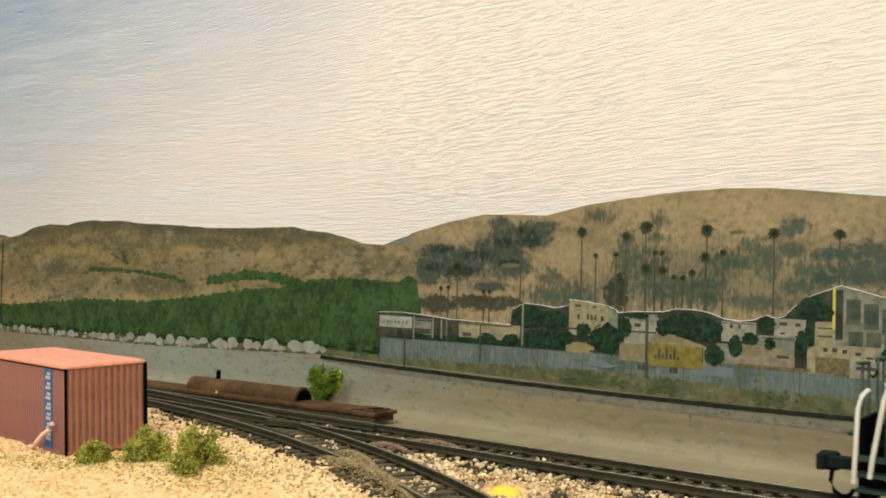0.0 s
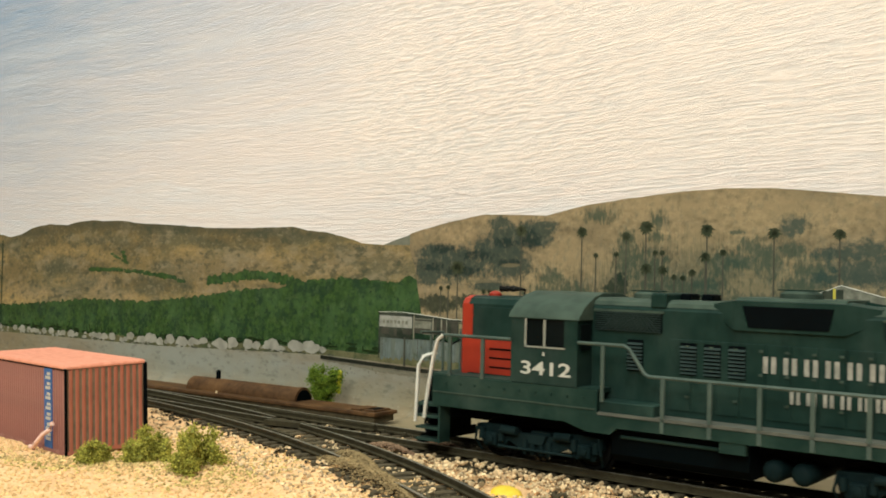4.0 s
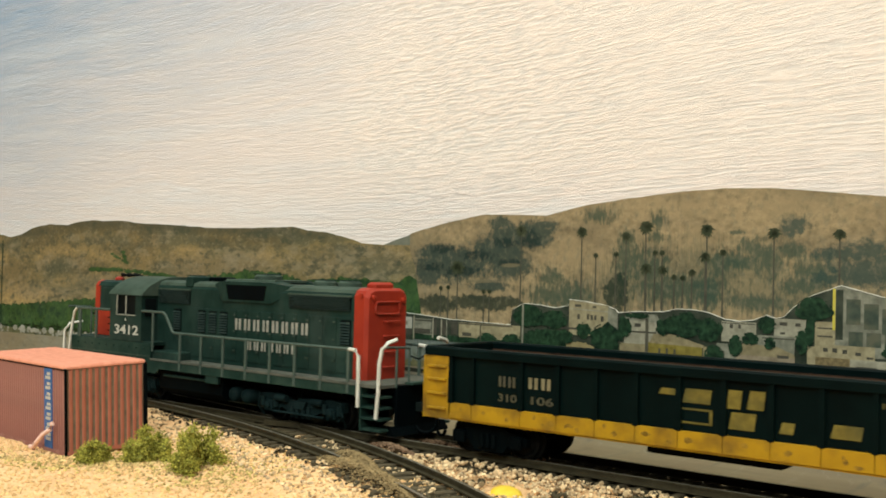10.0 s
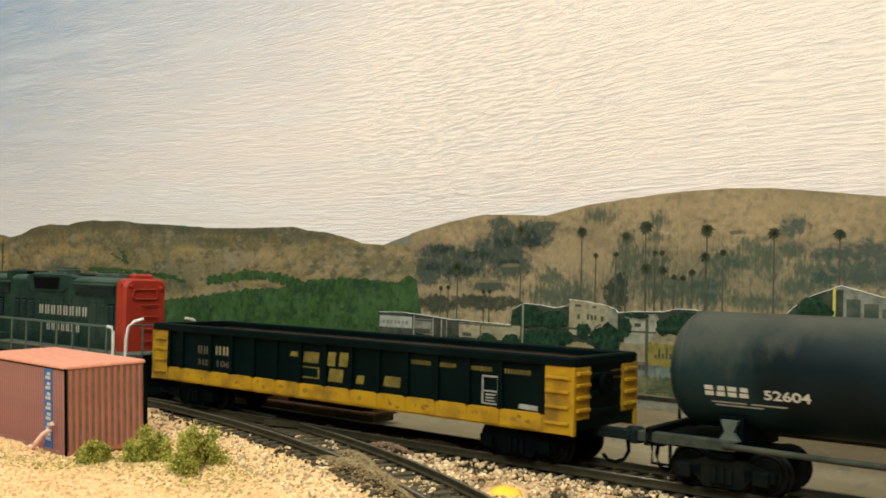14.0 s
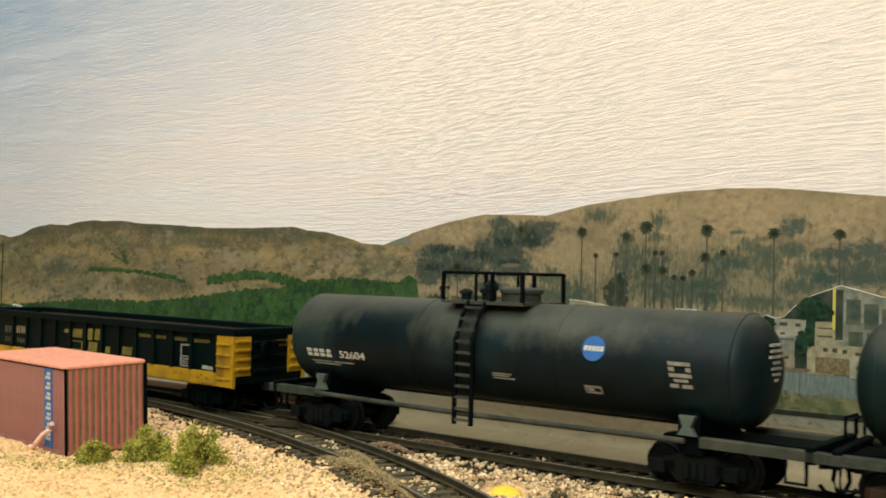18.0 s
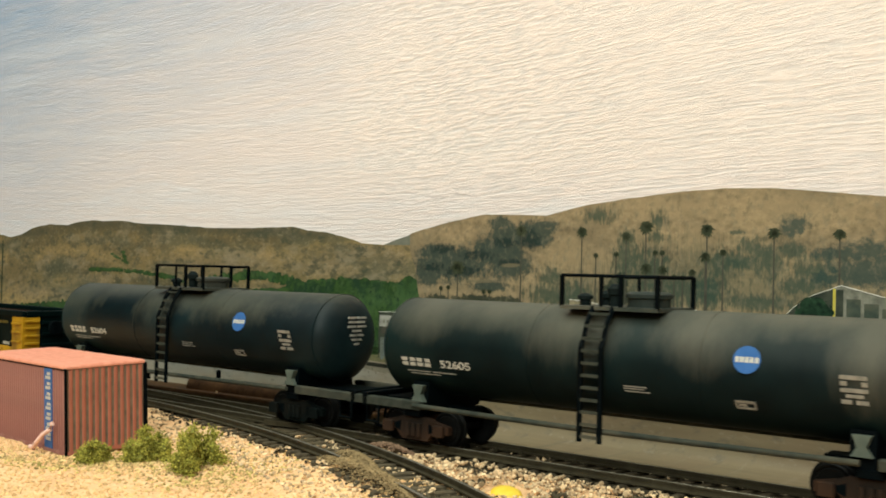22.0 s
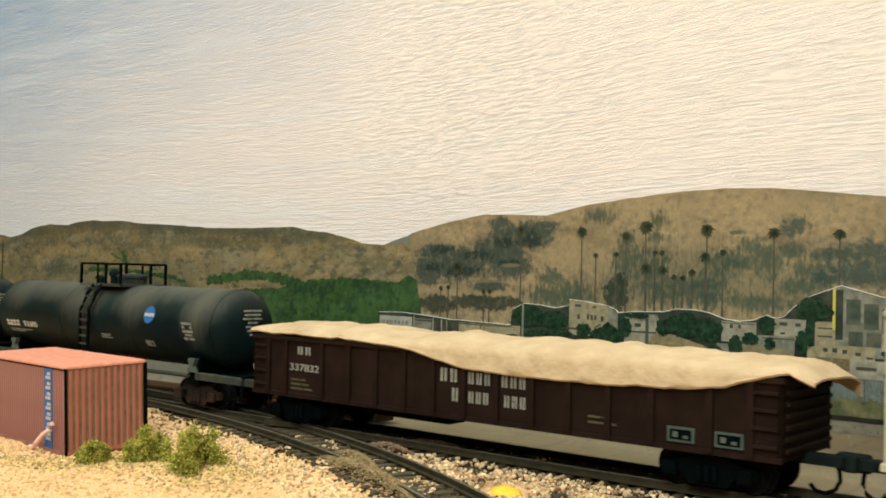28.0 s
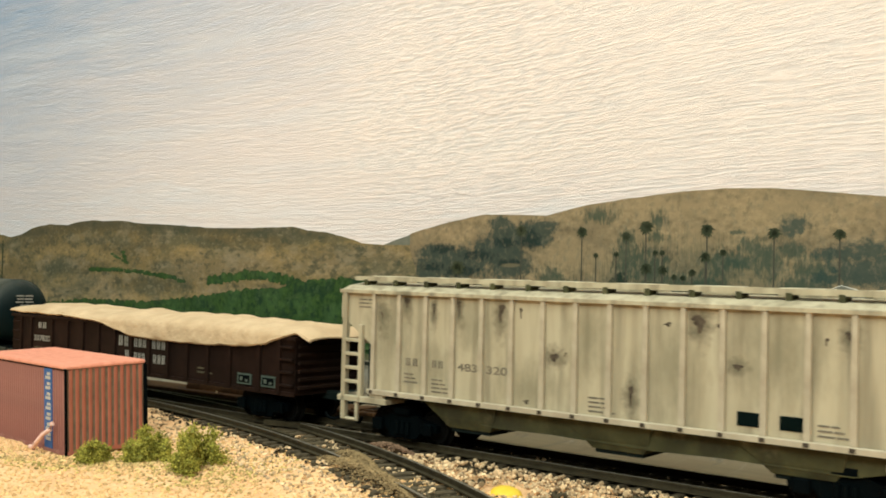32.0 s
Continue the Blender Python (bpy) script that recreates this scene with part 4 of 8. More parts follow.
right_print = thing("photo_print", "printed photograph of a bare brown hill with palms on the backdrop", "photo print", at=WALL)
b = Build()
k = [(a, z) for a, z in HILL_R if a > 35.6]
sheet(b, [(35.3, at_line(HILL_R, 35.3))] + k, [(35.3, 62), (38.1, 55.8), (41.6, 39.8), (43, 33), (60, 10), (420, 10)], 0.50)
part("hill", b, P_HILL, right_print, "bare brown hillside")
part("far_ridge", sheet(Build(), [q for q in HILL_R if q[0] < 36] + [(36.5, at_line(HILL_R, 36.5))], [(21, 63.6), (28, 61.0), (36.5, 59)], 0.22), P_RIDGE, right_print, "grey far ridge")


def palm(a, z1, r, y):
    z0 = at_line(TOWN_TOP, a) - 1
    p = part("palm_tree", Build().add([(a - 0.35, -y, z0), (a + 0.35, -y, z0), (a + 0.2, -y, z1), (a - 0.2, -y, z1)], [(0, 1, 2, 3)]), P_TRUNK, right_print)
    c = Build()
    clump(c, a, z1, r * 0.62, r * 0.55, y + 0.006, rnd, 16, 0.0)
    for i in range(15):
        t = 6.28 * i / 15 + rnd.uniform(-0.15, 0.15)
        q = r * rnd.uniform(0.85, 1.15)
        tip = (a + q * math.cos(t), z1 + 0.75 * q * math.sin(t) - 0.18 * r)
        mid = (a + 0.6 * q * math.cos(t), z1 + 0.62 * q * math.sin(t))
        w = 0.13 * r
        nx, nz = -math.sin(t) * w, math.cos(t) * w
        c.add([(a + nx, -y - 0.01, z1 + nz), (mid[0] + nx, -y - 0.01, mid[1] + nz), (tip[0], -y - 0.01, tip[1]), (mid[0] - nx, -y - 0.01, mid[1] - nz), (a - nx, -y - 0.01, z1 - nz)], [(0, 1, 2, 3, 4)])
    part("crown", c, P_PALM, p)


for i, (a, z, r) in enumerate(((91.0, 69.7, 2.9), (117.5, 69.1, 2.6), (123.4, 60.6, 1.3), (143.1, 70.5, 3.1), (143.4, 56.4, 2.6), (165.5, 69.4, 2.9), (165.1, 60.5, 2.3), (171.2, 62.0, 1.6), (188.2, 68.3, 2.6), (208.6, 67.9, 2.3), (60.8, 55.4, 3.9), (52.4, 47.0, 1.3), (56.2, 47.5, 1.3), (73.9, 46.3, 1.3), (76.6, 46.4, 1.3),
                               (135.5, 67.4, 2.1), (131.6, 61.1, 1.3), (146.7, 61.8, 1.3), (149.4, 61.8, 1.3), (149.6, 55.9, 2.1), (154.0, 53.7, 1.3), (157.1, 53.4, 1.3), (160.4, 55.3, 1.6))):
    palm(a, z, r, 0.62 + 0.006 * i)

town = thing("town_cutout", "cut-out photograph of a small town with white paper edges", "photo cutout", at=WALL)
part("verge", sheet(Build(), wavy([(19.9, 19), (60, 20), (222, 21), (420, 20)], 2, 0.7, 31), ROAD_TOP[3:], 0.84), P_GRASS, town, "dry grass verge")
part("backing", sheet(Build(), TOWN_TOP, [(19.9, 17), (420, 17)], 0.80), P_YARD, town, "dim yards between the houses")
b = Build()
for (a0, z0), (a1, z1) in zip(TOWN_TOP, TOWN_TOP[1:]):
    w = 0.06 + 0.09 * abs(noise.noise(Vector((a0 / 2.2, 3.0, 0))))
    b.add([(a0, -0.84, z0 - w), (a1, -0.84, z1 - w), (a1, -0.84, z1 + w), (a0, -0.84, z0 + w), (a0, -0.2, z0 + w), (a1, -0.2, z1 + w)], [(0, 1, 2, 3), (3, 2, 5, 4)])
part("paper_edge", b, P_EDGE, town, "thin white cut paper edge")
part("fence", sheet(Build(), wavy([(20.5, 26.5), (60, 26.3), (131, 26.0), (182, 25.8), (212, 25.1), (222.4, 25.5), (420, 24)], 0.6, 0.35, 14, 1.5), wavy([(20.5, 17), (80, 18.6), (130, 20.2), (182, 18.6), (212, 18.5), (420, 17)], 0.5, 1.6, 15, 1.6), 0.90), P_FENCE, town, "long grey fence")
for i in range(58):
    a = 21.5 + 3.9 * i
    part("fence_post", quad(Build(), a, a + 0.22, 17.8, 26.4 - 0.004 * i, 0.93), P_FENCE if i % 5 else P_TRUNK, town)


def building(a0, a1, z0, z1, material, y, label, wins=(), lean=0.0):
    """A printed house front: wall, then windows as (a0, a1, z0, z1)."""
    p = part("building", Build().add([(a0, -y, z0), (a1, -y, z0), (a1, -y, z1 - lean), (a0, -y, z1)], [(0, 1, 2, 3)]), material, town, label)
    for w in wins:
        part("window", quad(Build(), *w, y + 0.03), P_WIN, p)
    return p


def gable(p, pts, y, material):
    part("roof", Build().add([(a, -y, z) for a, z in pts], [tuple(range(len(pts)))]), material, p)


p = building(19.9, 38, 30.1, 34.8, P_SIGN, 0.97, "pale shop sign")
for i in range(7):
    part("letter_bar", quad(Build(), 21.8 + 2.1 * i, 23.1 + 2.1 * i, 31.6, 33.0, 1.0), P_GREYB, p)
building(20.3, 38.5, 25.6, 30.1, P_YARD, 0.96, "dim shop front", [(21, 25.4, 27.2, 29.8), (28, 29.6, 26.6, 29.6), (33, 38, 27.6, 29.7)])
p = building(38.4, 48.3, 27.8, 34.4, P_GREYB, 0.95, "grey low shed", [(39.2, 47.8, 28.4, 30.4), (49, 51, 28, 34.3)])
part("roof", quad(Build(), 38.2, 62.0, 33.4, 34.0, 0.99), P_WIN, p)
building(48.3, 62.4, 27.8, 33.6, P_YARD, 0.95, "shaded yard with sheds", [(52.4, 56.6, 28.4, 33.0), (58.4, 61.6, 29, 33.2)])
building(62.3, 91.6, 28.1, 33.9, P_WALL, 0.96, "long tan building", [(64.1, 68.4, 28.7, 30.1), (62.3, 88, 33.2, 33.7)])
p = building(113.0, 129.0, 32.0, 44.5, P_WALL, 0.97, "tan three-storey house", [(115.4, 118.0, 42.1, 43.0), (122.7, 124.3, 41.9, 42.7), (116.5, 117.6, 37.7, 39.5), (120.5, 121.3, 37.7, 39.7), (122.0, 122.9, 37.6, 39.5), (123.5, 124.4, 37.7, 39.4), (126.1, 127.3, 37.2, 39.1)], 1.5)
gable(p, [(129.0, 33), (132.9, 35), (132.9, 40.8), (129.0, 42.9)], 0.98, P_GREYB)
part("ledge", quad(Build(), 113, 129, 41.2, 41.6, 1.0, -0.6), P_WALLW, p)
building(104.3, 119.0, 33.9, 34.6, P_WIN, 1.0, "dark awning")
part("bank", clump(Build(), 117, 27.6, 6.4, 1.9, 0.95, rnd, 22, 0.4), P_GRASSY, town, "tan sunlit bank")
p = building(135.6, 149.3, 29.0, 38.4, P_WALLW, 0.97, "pale house", [(137, 148, 34.2, 34.8), (139.6, 142, 36.2, 37.4)])
gable(p, [(135.2, 38.3), (149.6, 38.0), (148, 40.6), (137, 40.8)], 0.98, P_GREYB)
building(133.9, 145.2, 24.4, 30.4, P_ROOF, 1.0, "dull tan low house")
p = building(145.0, 164.7, 23.4, 31.2, P_WALLY, 1.01, "ochre hall with dark marks on its wall", [(147.4 + 1.4 * i, 148.2 + 1.4 * i, 26.0, (27.0, 29.4, 27.8, 29.6, 27.8, 29.4, 27.0)[i]) for i in range(7)])
gable(p, [(145.4, 31.0), (164.9, 30.6), (165.2, 31.4), (154, 34.4), (147.0, 34.2)], 1.02, P_ROOF)
building(138.2, 160.6, 20.6, 24.2, P_WALLW, 0.89, "pale low wall", [(141, 144, 21.6, 23.4), (153, 156, 21.4, 23.6)])
building(160.6, 175.6, 21.7, 24.8, P_BLUE, 0.94, "faded blue-grey stacks behind the fence")
building(165, 171, 24.8, 31, P_ROOF, 0.96, "tan shed")
building(171.3, 183.0, 33.2, 39.7, P_WALLW, 0.97, "pale house with small windows", [(174.1, 175.2, 37.6, 38.8), (177.0, 177.9, 37.6, 38.8), (171.4, 182.8, 39.0, 39.3)])
building(188.8, 199.0, 33.0, 41.4, P_WALLW, 0.97, "white house", [(190.6, 193.0, 39.3, 40.3), (195.5, 197.2, 39.2, 40.2), (190.8, 192.3, 36.5, 37.2)])
building(183.0, 195.4, 29.0, 35.9, P_GREYB, 0.98, "pale grey block", [(186, 188.4, 32.6, 33.6), (185, 195.2, 34.9, 35.3)])
building(169.7, 176.4, 25.9, 32.5, P_GREYB, 0.96, "pale grey annexe", [(171, 172.4, 28.6, 30)])
p = building(176.4, 195.5, 26.4, 29.4, P_PINK, 1.02, "long low pinkish house", [(190, 193.6, 29.0, 29.9)])
gable(p, [(176.6, 29.3), (195.5, 29.3), (195.3, 30.4), (189.6, 32.6), (178.6, 32.9)], 1.03, P_ROOF)
part("eave", quad(Build(), 176.4, 200.3, 25.4, 26.4, 1.03), P_BRICK, p)
building(199.3, 207.7, 25.0, 33.4, P_WALL, 0.99, "tan stepped base")
building(201.6, 207.7, 33.4, 41.1, P_WALL, 0.99, "tan tower house", [(202.4, 207, 36.4, 36.9), (202.4, 207, 38.9, 39.3)])
building(202.3, 219.4, 29.6, 34.2, P_WALL, 1.0, "stepped tan building", [(204.2, 205.6, 32.0, 33.2), (207.0, 208.4, 32.0, 33.2), (210.0, 211.4, 31.8, 33.0), (213.8, 215.4, 31.4, 32.4), (217, 219, 30.6, 31.2)])
part("brick_wall", quad(Build(), 201.9, 212.2, 25.3, 30.3, 1.06), P_BRICK, town, "brown brick wall")
building(212.2, 260, 24.6, 30.2, P_WALLW, 1.03, "white-washed low wall", [(214, 220, 27.2, 28.2), (222, 230, 25.4, 26.8)])
big = part("building", sheet(Build(), [(207.6, 51.4), (209.2, 52.0), (222, 48.8), (300, 46)], [(207.6, 31), (300, 31)], 0.94), P_GREYB, town, "large block with tall windows between pale mullions")
for i in range(9):
    a = 210.9 + 5.2 * i
    top = 48.2 - 0.24 * (a - 210.9)
    part("window", quad(Build(), a, a + 4.2, top - 7.6, top, 0.97), P_PANE, big)
    part("window", quad(Build(), a + 0.8, a + 5.0, 34.2, 38.5 - 0.05 * i, 0.97), P_PANE, big)
part("dark_return", quad(Build(), 207.8, 210.0, 35.9, 51.0, 0.97), P_YARD, big)
part("yellow_post", quad(Build(), 206.9, 207.7, 38.7, 51.2, 1.06), P_YELLOW, town, "yellow post")
tr = random.Random(17)
for k, (a, z, ra, rz) in enumerate(((95.5, 37.7, 6.8, 4.0), (106.4, 37.0, 5.8, 3.2), (102.5, 30.0, 9.3, 3.2), (119.3, 33.8, 2.9, 2.6), (128.4, 31.5, 6.1, 5.0), (76.3, 28.4, 4.3, 1.9), (87.8, 28.7, 4.1, 1.9), (157.7, 37.6, 6.6, 3.9), (167.0, 36.6, 4.3, 3.7),
                                    (186.6, 39.2, 2.7, 2.5), (181.1, 34.5, 2.6, 1.8), (176.2, 32.0, 2.2, 3.3), (201.2, 44.6, 5.4, 3.6), (200.2, 38.2, 1.4, 4.5), (197.6, 34.4, 1.9, 3.5), (140.7, 40.0, 4.3, 0.8), (226, 33, 4, 3), (111, 31, 4, 2.4), (169, 28.4, 3.2, 3.2), (187.5, 33.4, 1.6, 1.8), (136, 36, 2.4, 3.4), (150.5, 36.6, 2.6, 2.6))):
    b = clump(Build(), a, z, ra, rz, 1.08 + 0.01 * k, tr, 30, 0.5)
    for i in range(int(2 + ra * 1.4)):
        t, q = tr.uniform(0, 6.28), tr.random() ** 0.5
        clump(b, a + 0.7 * ra * q * math.cos(t), z + 0.7 * rz * q * math.sin(t), ra * 0.22, rz * 0.24, 1.081 + 0.01 * k + 0.0004 * i, tr, 14, 0.5)
    part("tree", b, P_TREE, town, "dark round trees between the houses")
part("hedge", sheet(Build(), wavy([(38, 28.6), (50, 28.0), (62, 28.6), (74, 27.8), (92, 28.4), (112, 28.6)], 1, 0.6, 41), [(38, 26.0), (112, 26.0)], 1.05), P_TREE, town, "dark hedge along the fence")
for a0, a1, z0, z1, mm_ in ((92.5, 93.3, 26.6, 42.6, P_GREYB), (143.9, 145.0, 19.8, 39.3, P_TRUNK), (34.0, 34.7, 14.3, 26.4, P_TRUNK), (38.9, 39.5, 26, 35.6, P_WALLW), (49.0, 49.6, 27, 35, P_WALLW), (53.4, 54.0, 27, 34.6, P_WALLW), (56.2, 56.6, 27, 34.4, P_GREYB), (72.9, 73.4, 19, 33.6, P_TRUNK)):
    part("pole", quad(Build(), a0, a1, z0, z1, 1.30), mm_, town)
part("parked_car", clump(clump(Build(), 127, 22.0, 5.6, 0.8, 1.12, rnd, 22, 0.0), 126, 23.0, 3.0, 0.8, 1.13, rnd, 18, 0.0), P_BLUE, town, "pale blurred car behind the fence")
b = Build()
for i in range(420):
    a = rnd.choice((rnd.gauss(118, 3), rnd.gauss(131, 4), rnd.gauss(150, 4), rnd.gauss(190, 3), rnd.uniform(40, 300), rnd.uniform(40, 300)))
    s = rnd.uniform(0.15, 0.5)
    patch(b, a, at_line(ROAD_TOP, a) + 1.2 + abs(rnd.gauss(0, 2.2)), s * 1.5, s * 0.8, 1.1 + i * 0.0002, rnd, 9, 0.5)
part("weed_patch", b, P_WEED, town, "green weeds on the verge")["kind"] = "stuff"

road = part("road_print", sheet(Build(), ROAD_TOP, [(-420, 4), (420, 4)], 0.72), P_ROAD, at=WALL)
tagged(road, "printed photograph of a worn grey road on the backdrop", "photo print")
cove = Build()
rows = [(0.72, 4.0), (0.8, 0.6), (1.3, -2.4), (2.6, -4.4), (5.0, -5.6), (10, -6.2), (24, -6.2), (36, -5.9), (47, -5.6)]
cols = [-420 + 14 * i for i in range(61)]
cove.add([(a, -o, z) for a in cols for o, z in rows], [(i * 9 + j, i * 9 + j + 1, (i + 1) * 9 + j + 1, (i + 1) * 9 + j) for i in range(60) for j in range(8)])
part("road_cove", cove, P_ROAD, road, "grey paper road curving out at the wall's foot", smooth=60)
KERB = wavy([(-14.9, 15.6), (22, 14.6), (80.8, 13.5), (134.5, 13.0), (175.8, 13.0), (212, 13.3), (420, 12.5)], 2, 0.12, 21)
part("gutter", sheet(Build(), [(a, z - 1.0) for a, z in KERB], wavy([(-14.9, 13.6), (22, 11.0), (134, 8.6), (212, 8.2), (420, 8)], 1.4, 0.9, 22, 3.0), 0.80), P_GUTTER, road, "weedy grey gravel along the kerb")
part("kerb", sheet(Build(), KERB, [(a, z - 1.5) for a, z in KERB], 0.95), P_KERB, road, "dark kerb line along the road")
b = Build()
for i in range(170):
    a = rnd.uniform(-10, 330)
    s = rnd.uniform(0.15, 0.42)
    patch(b, a, at_line(KERB, a) - 2.0 - abs(rnd.gauss(0, 2.2)), s * rnd.uniform(0.5, 1.2), s * rnd.uniform(0.6, 2.0), 0.83 + i * 0.0002, rnd, 8, 0.4)
part("tar_mark", b, P_GUTTER2, road, "sparse dark weeds and cracks in the road")["kind"] = "stuff"


# ---- track: the through line and the track that leaves it towards the front ----
def rail_mesh(lat_of, s0, s1, step=4.0):
    prof = [(-1.15, -2.1), (1.15, -2.1), (1.1, -1.75), (0.3, -1.6), (0.3, -0.75), (0.55, -0.62), (0.55, -0.06), (-0.55, -0.06), (-0.55, -0.62), (-0.3, -0.75), (-0.3, -1.6), (-1.1, -1.75)]
    rings, tops, s = [], [], s0
    while True:
        c = on_track(s, lat_of(s))
        d = (on_track(s + 1, lat_of(s + 1)) - on_track(s - 1, lat_of(s - 1))).normalized()
        side = Vector((d.y, -d.x, 0))
        rings.append([tuple(c + side * p + Vector((0, 0, q))) for p, q in prof])
        tops.append([tuple(c + side * p + Vector((0, 0, q))) for p, q in ((-0.5, -0.08), (0.5, -0.08), (0.42, 0.0), (-0.42, 0.0))])
        if s >= s1:
            break
        s = min(s + step, s1)
    return Build().loft(rings), Build().loft(tops)


def lay_rail(track, lat_of, s0, s1):
    web, head = rail_mesh(lat_of, s0, s1)
    r = part("rail", web, RAILM, track, "rusty brown rail")
    part("rail_head", head, RAILTOP, r, "worn rail top")


tie_me = Build().box(-1.2, 1.2, -13.4, 13.4, -3.9, -2.45, 0.3).mesh("tie", TIE)


def lay_ties(track, lat_of, s0, s1, pitch, keep=lambda s: True):
    s, i = s0, 0
    while s < s1:
        if keep(s):
            c = on_track(s, lat_of(s))
            d = on_track(s + 1, lat_of(s + 1)) - on_track(s - 1, lat_of(s - 1))
            ob = new("tie", tie_me)
            ob.parent = track
            ob.matrix_basis = mmpose(c.x, c.y, rnd.uniform(-0.15, 0.0), 0, 0, math.degrees(math.atan2(d.y, d.x)) + rnd.uniform(-1.5, 1.5))
        s += pitch


def roadbed(lat_of, s0, s1, half, seed):
    b = Build()
    n = int((s1 - s0) / 3)
    cols = [-half + half * 2 * j / 20 for j in range(21)]
    vs = []
    for i in range(n + 1):
        s = s0 + 3 * i
        for j, q in enumerate(cols):
            c = on_track(s, lat_of(s) + q + (0 if 0 < j < 20 else noise.noise(Vector((s / 9, seed, j))) * 3))
            edge = max(0.0, abs(q) - half * 0.78) / (half * 0.22)
            vs.append((c.x, c.y, -3.25 - 2.1 * edge + 0.45 * noise.noise(Vector((c.x / 3, c.y / 3, seed))) + 0.25 * noise.noise(Vector((c.x, c.y, seed)))))
    b.add(vs, [(i * 21 + j, i * 21 + j + 1, (i + 1) * 21 + j + 1, (i + 1) * 21 + j) for i in range(n) for j in range(20)])
    return b


bed = part("roadbed", roadbed(lambda s: 0.0, 100, 800, 16, 1.0), DIRT, smooth=70)
tagged(bed, "dark brown dirt bed under the track", "roadbed", kind="structure")
bed = part("roadbed", roadbed(lambda s: diverge(s) - 0.05, 250, 570, 11.5, 2.0), DIRT, smooth=70)
tagged(bed, "dark brown dirt bed under the turnout track", "roadbed", kind="structure")
main = thing("track", "through track with rusty rails on dark brown ties", "track", kind="structure")
lay_rail(main, lambda s: 8.8, -250, 900)
lay_rail(main, lambda s: -8.8, -250, 428)
lay_rail(main, lambda s: -8.8, 446, 900)
lay_ties(main, lambda s: 0.0, 120, 760, 5.6)
branch = thing("track", "turnout track with rusty rails curving away towards the front", "track", kind="structure")
lay_rail(branch, lambda s: diverge(s) + 8.8, 250, 430)
lay_rail(branch, lambda s: diverge(s) + 8.8, 448, 556)
lay_rail(branch, lambda s: diverge(s) - 8.8, 262, 640)
lay_ties(branch, diverge, 300, 470, 5.8)
b = Build()
for lat, s0, s1 in ((6.4, 410, 470),):
    web, head = rail_mesh(lambda s: lat, s0, s1)
    part("guard_rail", web, RAILM, main, "short guard rail")
web, head = rail_mesh(lambda s: diverge(s) - 6.2, 412, 468)
part("guard_rail", web, RAILM, branch, "short guard rail")
spike_me = Build().box(-0.7, 0.7, -0.55, 0.55, -2.5, -1.15, 0.3).mesh("spike", RAILM)
for lat in (7.2, -7.2):
    poses = []
    for k in range(44):
        c = on_track(330 + 9.6 * k, lat)
        poses.append(mmpose(c.x, c.y, rnd.uniform(-0.2, 0.1), 0, 0, math.degrees(heading(330 + 9.6 * k)) + rnd.uniform(-8, 8)))
    repeat("spike", spike_me, main, poses)
# frog
fr = Build()
fr.prism([(-9, -1.2), (9, -3.2), (9, 3.2), (-9, 1.2)], "z", -1.9, -0.15)
c = on_track(437, -8.8)
part("frog", fr, RAILM, branch, "rusty cast frog", at=mmpose(c.x, c.y, 0, 0, 0, math.degrees(heading(437)) + 6))


# ---- foreground scatter ----
def near_of(x, y):
    return -(62.0 + (WALL.inverted() @ Vector((x * MM, y * MM, 0))).y / MM)


rnd = random.Random(11)
b = Build()
for i in range(12000):
    x, y = rnd.uniform(-160, 45), rnd.uniform(225, 372)
    n = near_of(x, y)
    if n < 34 or n > 175:
        continue
    b.pebble((x, y, ground_height(x, y) + 0.1), rnd.choice((0.3, 0.35, 0.45, 0.6, 0.8)), rnd)
tagged(part("sand_grains", b, GRIT), "coarse yellow sand grains", "sand", kind="stuff")
b, clods = Build(), Build()
for i in range(30000):
    s, lat = rnd.uniform(230, 720), rnd.uniform(-78, 17)
    c = on_track(s, lat)
    d = lat - diverge(s) if s < 570 else lat
    if lat < diverge(s) - 30 or abs(abs(lat) - 8.8) < 1.6 or abs(abs(d) - 8.8) < 1.6:
        continue
    if (c.x - 17.9) ** 2 + (c.y - 271.0) ** 2 < 50:
        continue
    inside = abs(lat) < 15 or abs(d) < 15
    heap = noise.noise(Vector((c.x / 9, c.y / 9, 2.2)))
    if lat < -13 and d > 12:                      # the wedge between the tracks: heaps of cream stones
        if heap > -0.28:
            b.stone((c.x, c.y, -3.6 + rnd.uniform(0, 1.4)), rnd.choice((0.26, 0.34, 0.45, 0.55, 0.75)), rnd, 0.9)
        else:
            clods.pebble((c.x, c.y, -3.6), rnd.uniform(0.5, 1.1), rnd)
    elif inside:
        if heap > 0.30 and rnd.random() < 0.35 and lat < 8:
            b.stone((c.x, c.y, -2.4), rnd.choice((0.32, 0.45, 0.65)), rnd)
        elif rnd.random() < 0.8:
            clods.pebble((c.x, c.y, -3.1), rnd.uniform(0.3, 0.8), rnd, 0.6)
    elif lat < 0:
        z = ground_height(c.x, c.y) + 0.2
        if d < -15 and rnd.random() < 0.45:
            continue
        if d < -17 or rnd.random() < 0.5 + heap * 0.5:
            b.stone((c.x, c.y, z), rnd.choice((0.3, 0.42, 0.55, 0.75)), rnd)
        else:
            clods.pebble((c.x, c.y, z), rnd.uniform(0.4, 1.0), rnd)
tagged(part("ballast", b, BALLAST), "loose cream ballast stones heaped between the tracks", "ballast", kind="stuff")
tagged(part("dirt_clods", clods, CLOD), "dark brown dirt and mulch between the rails", "dirt", kind="stuff")


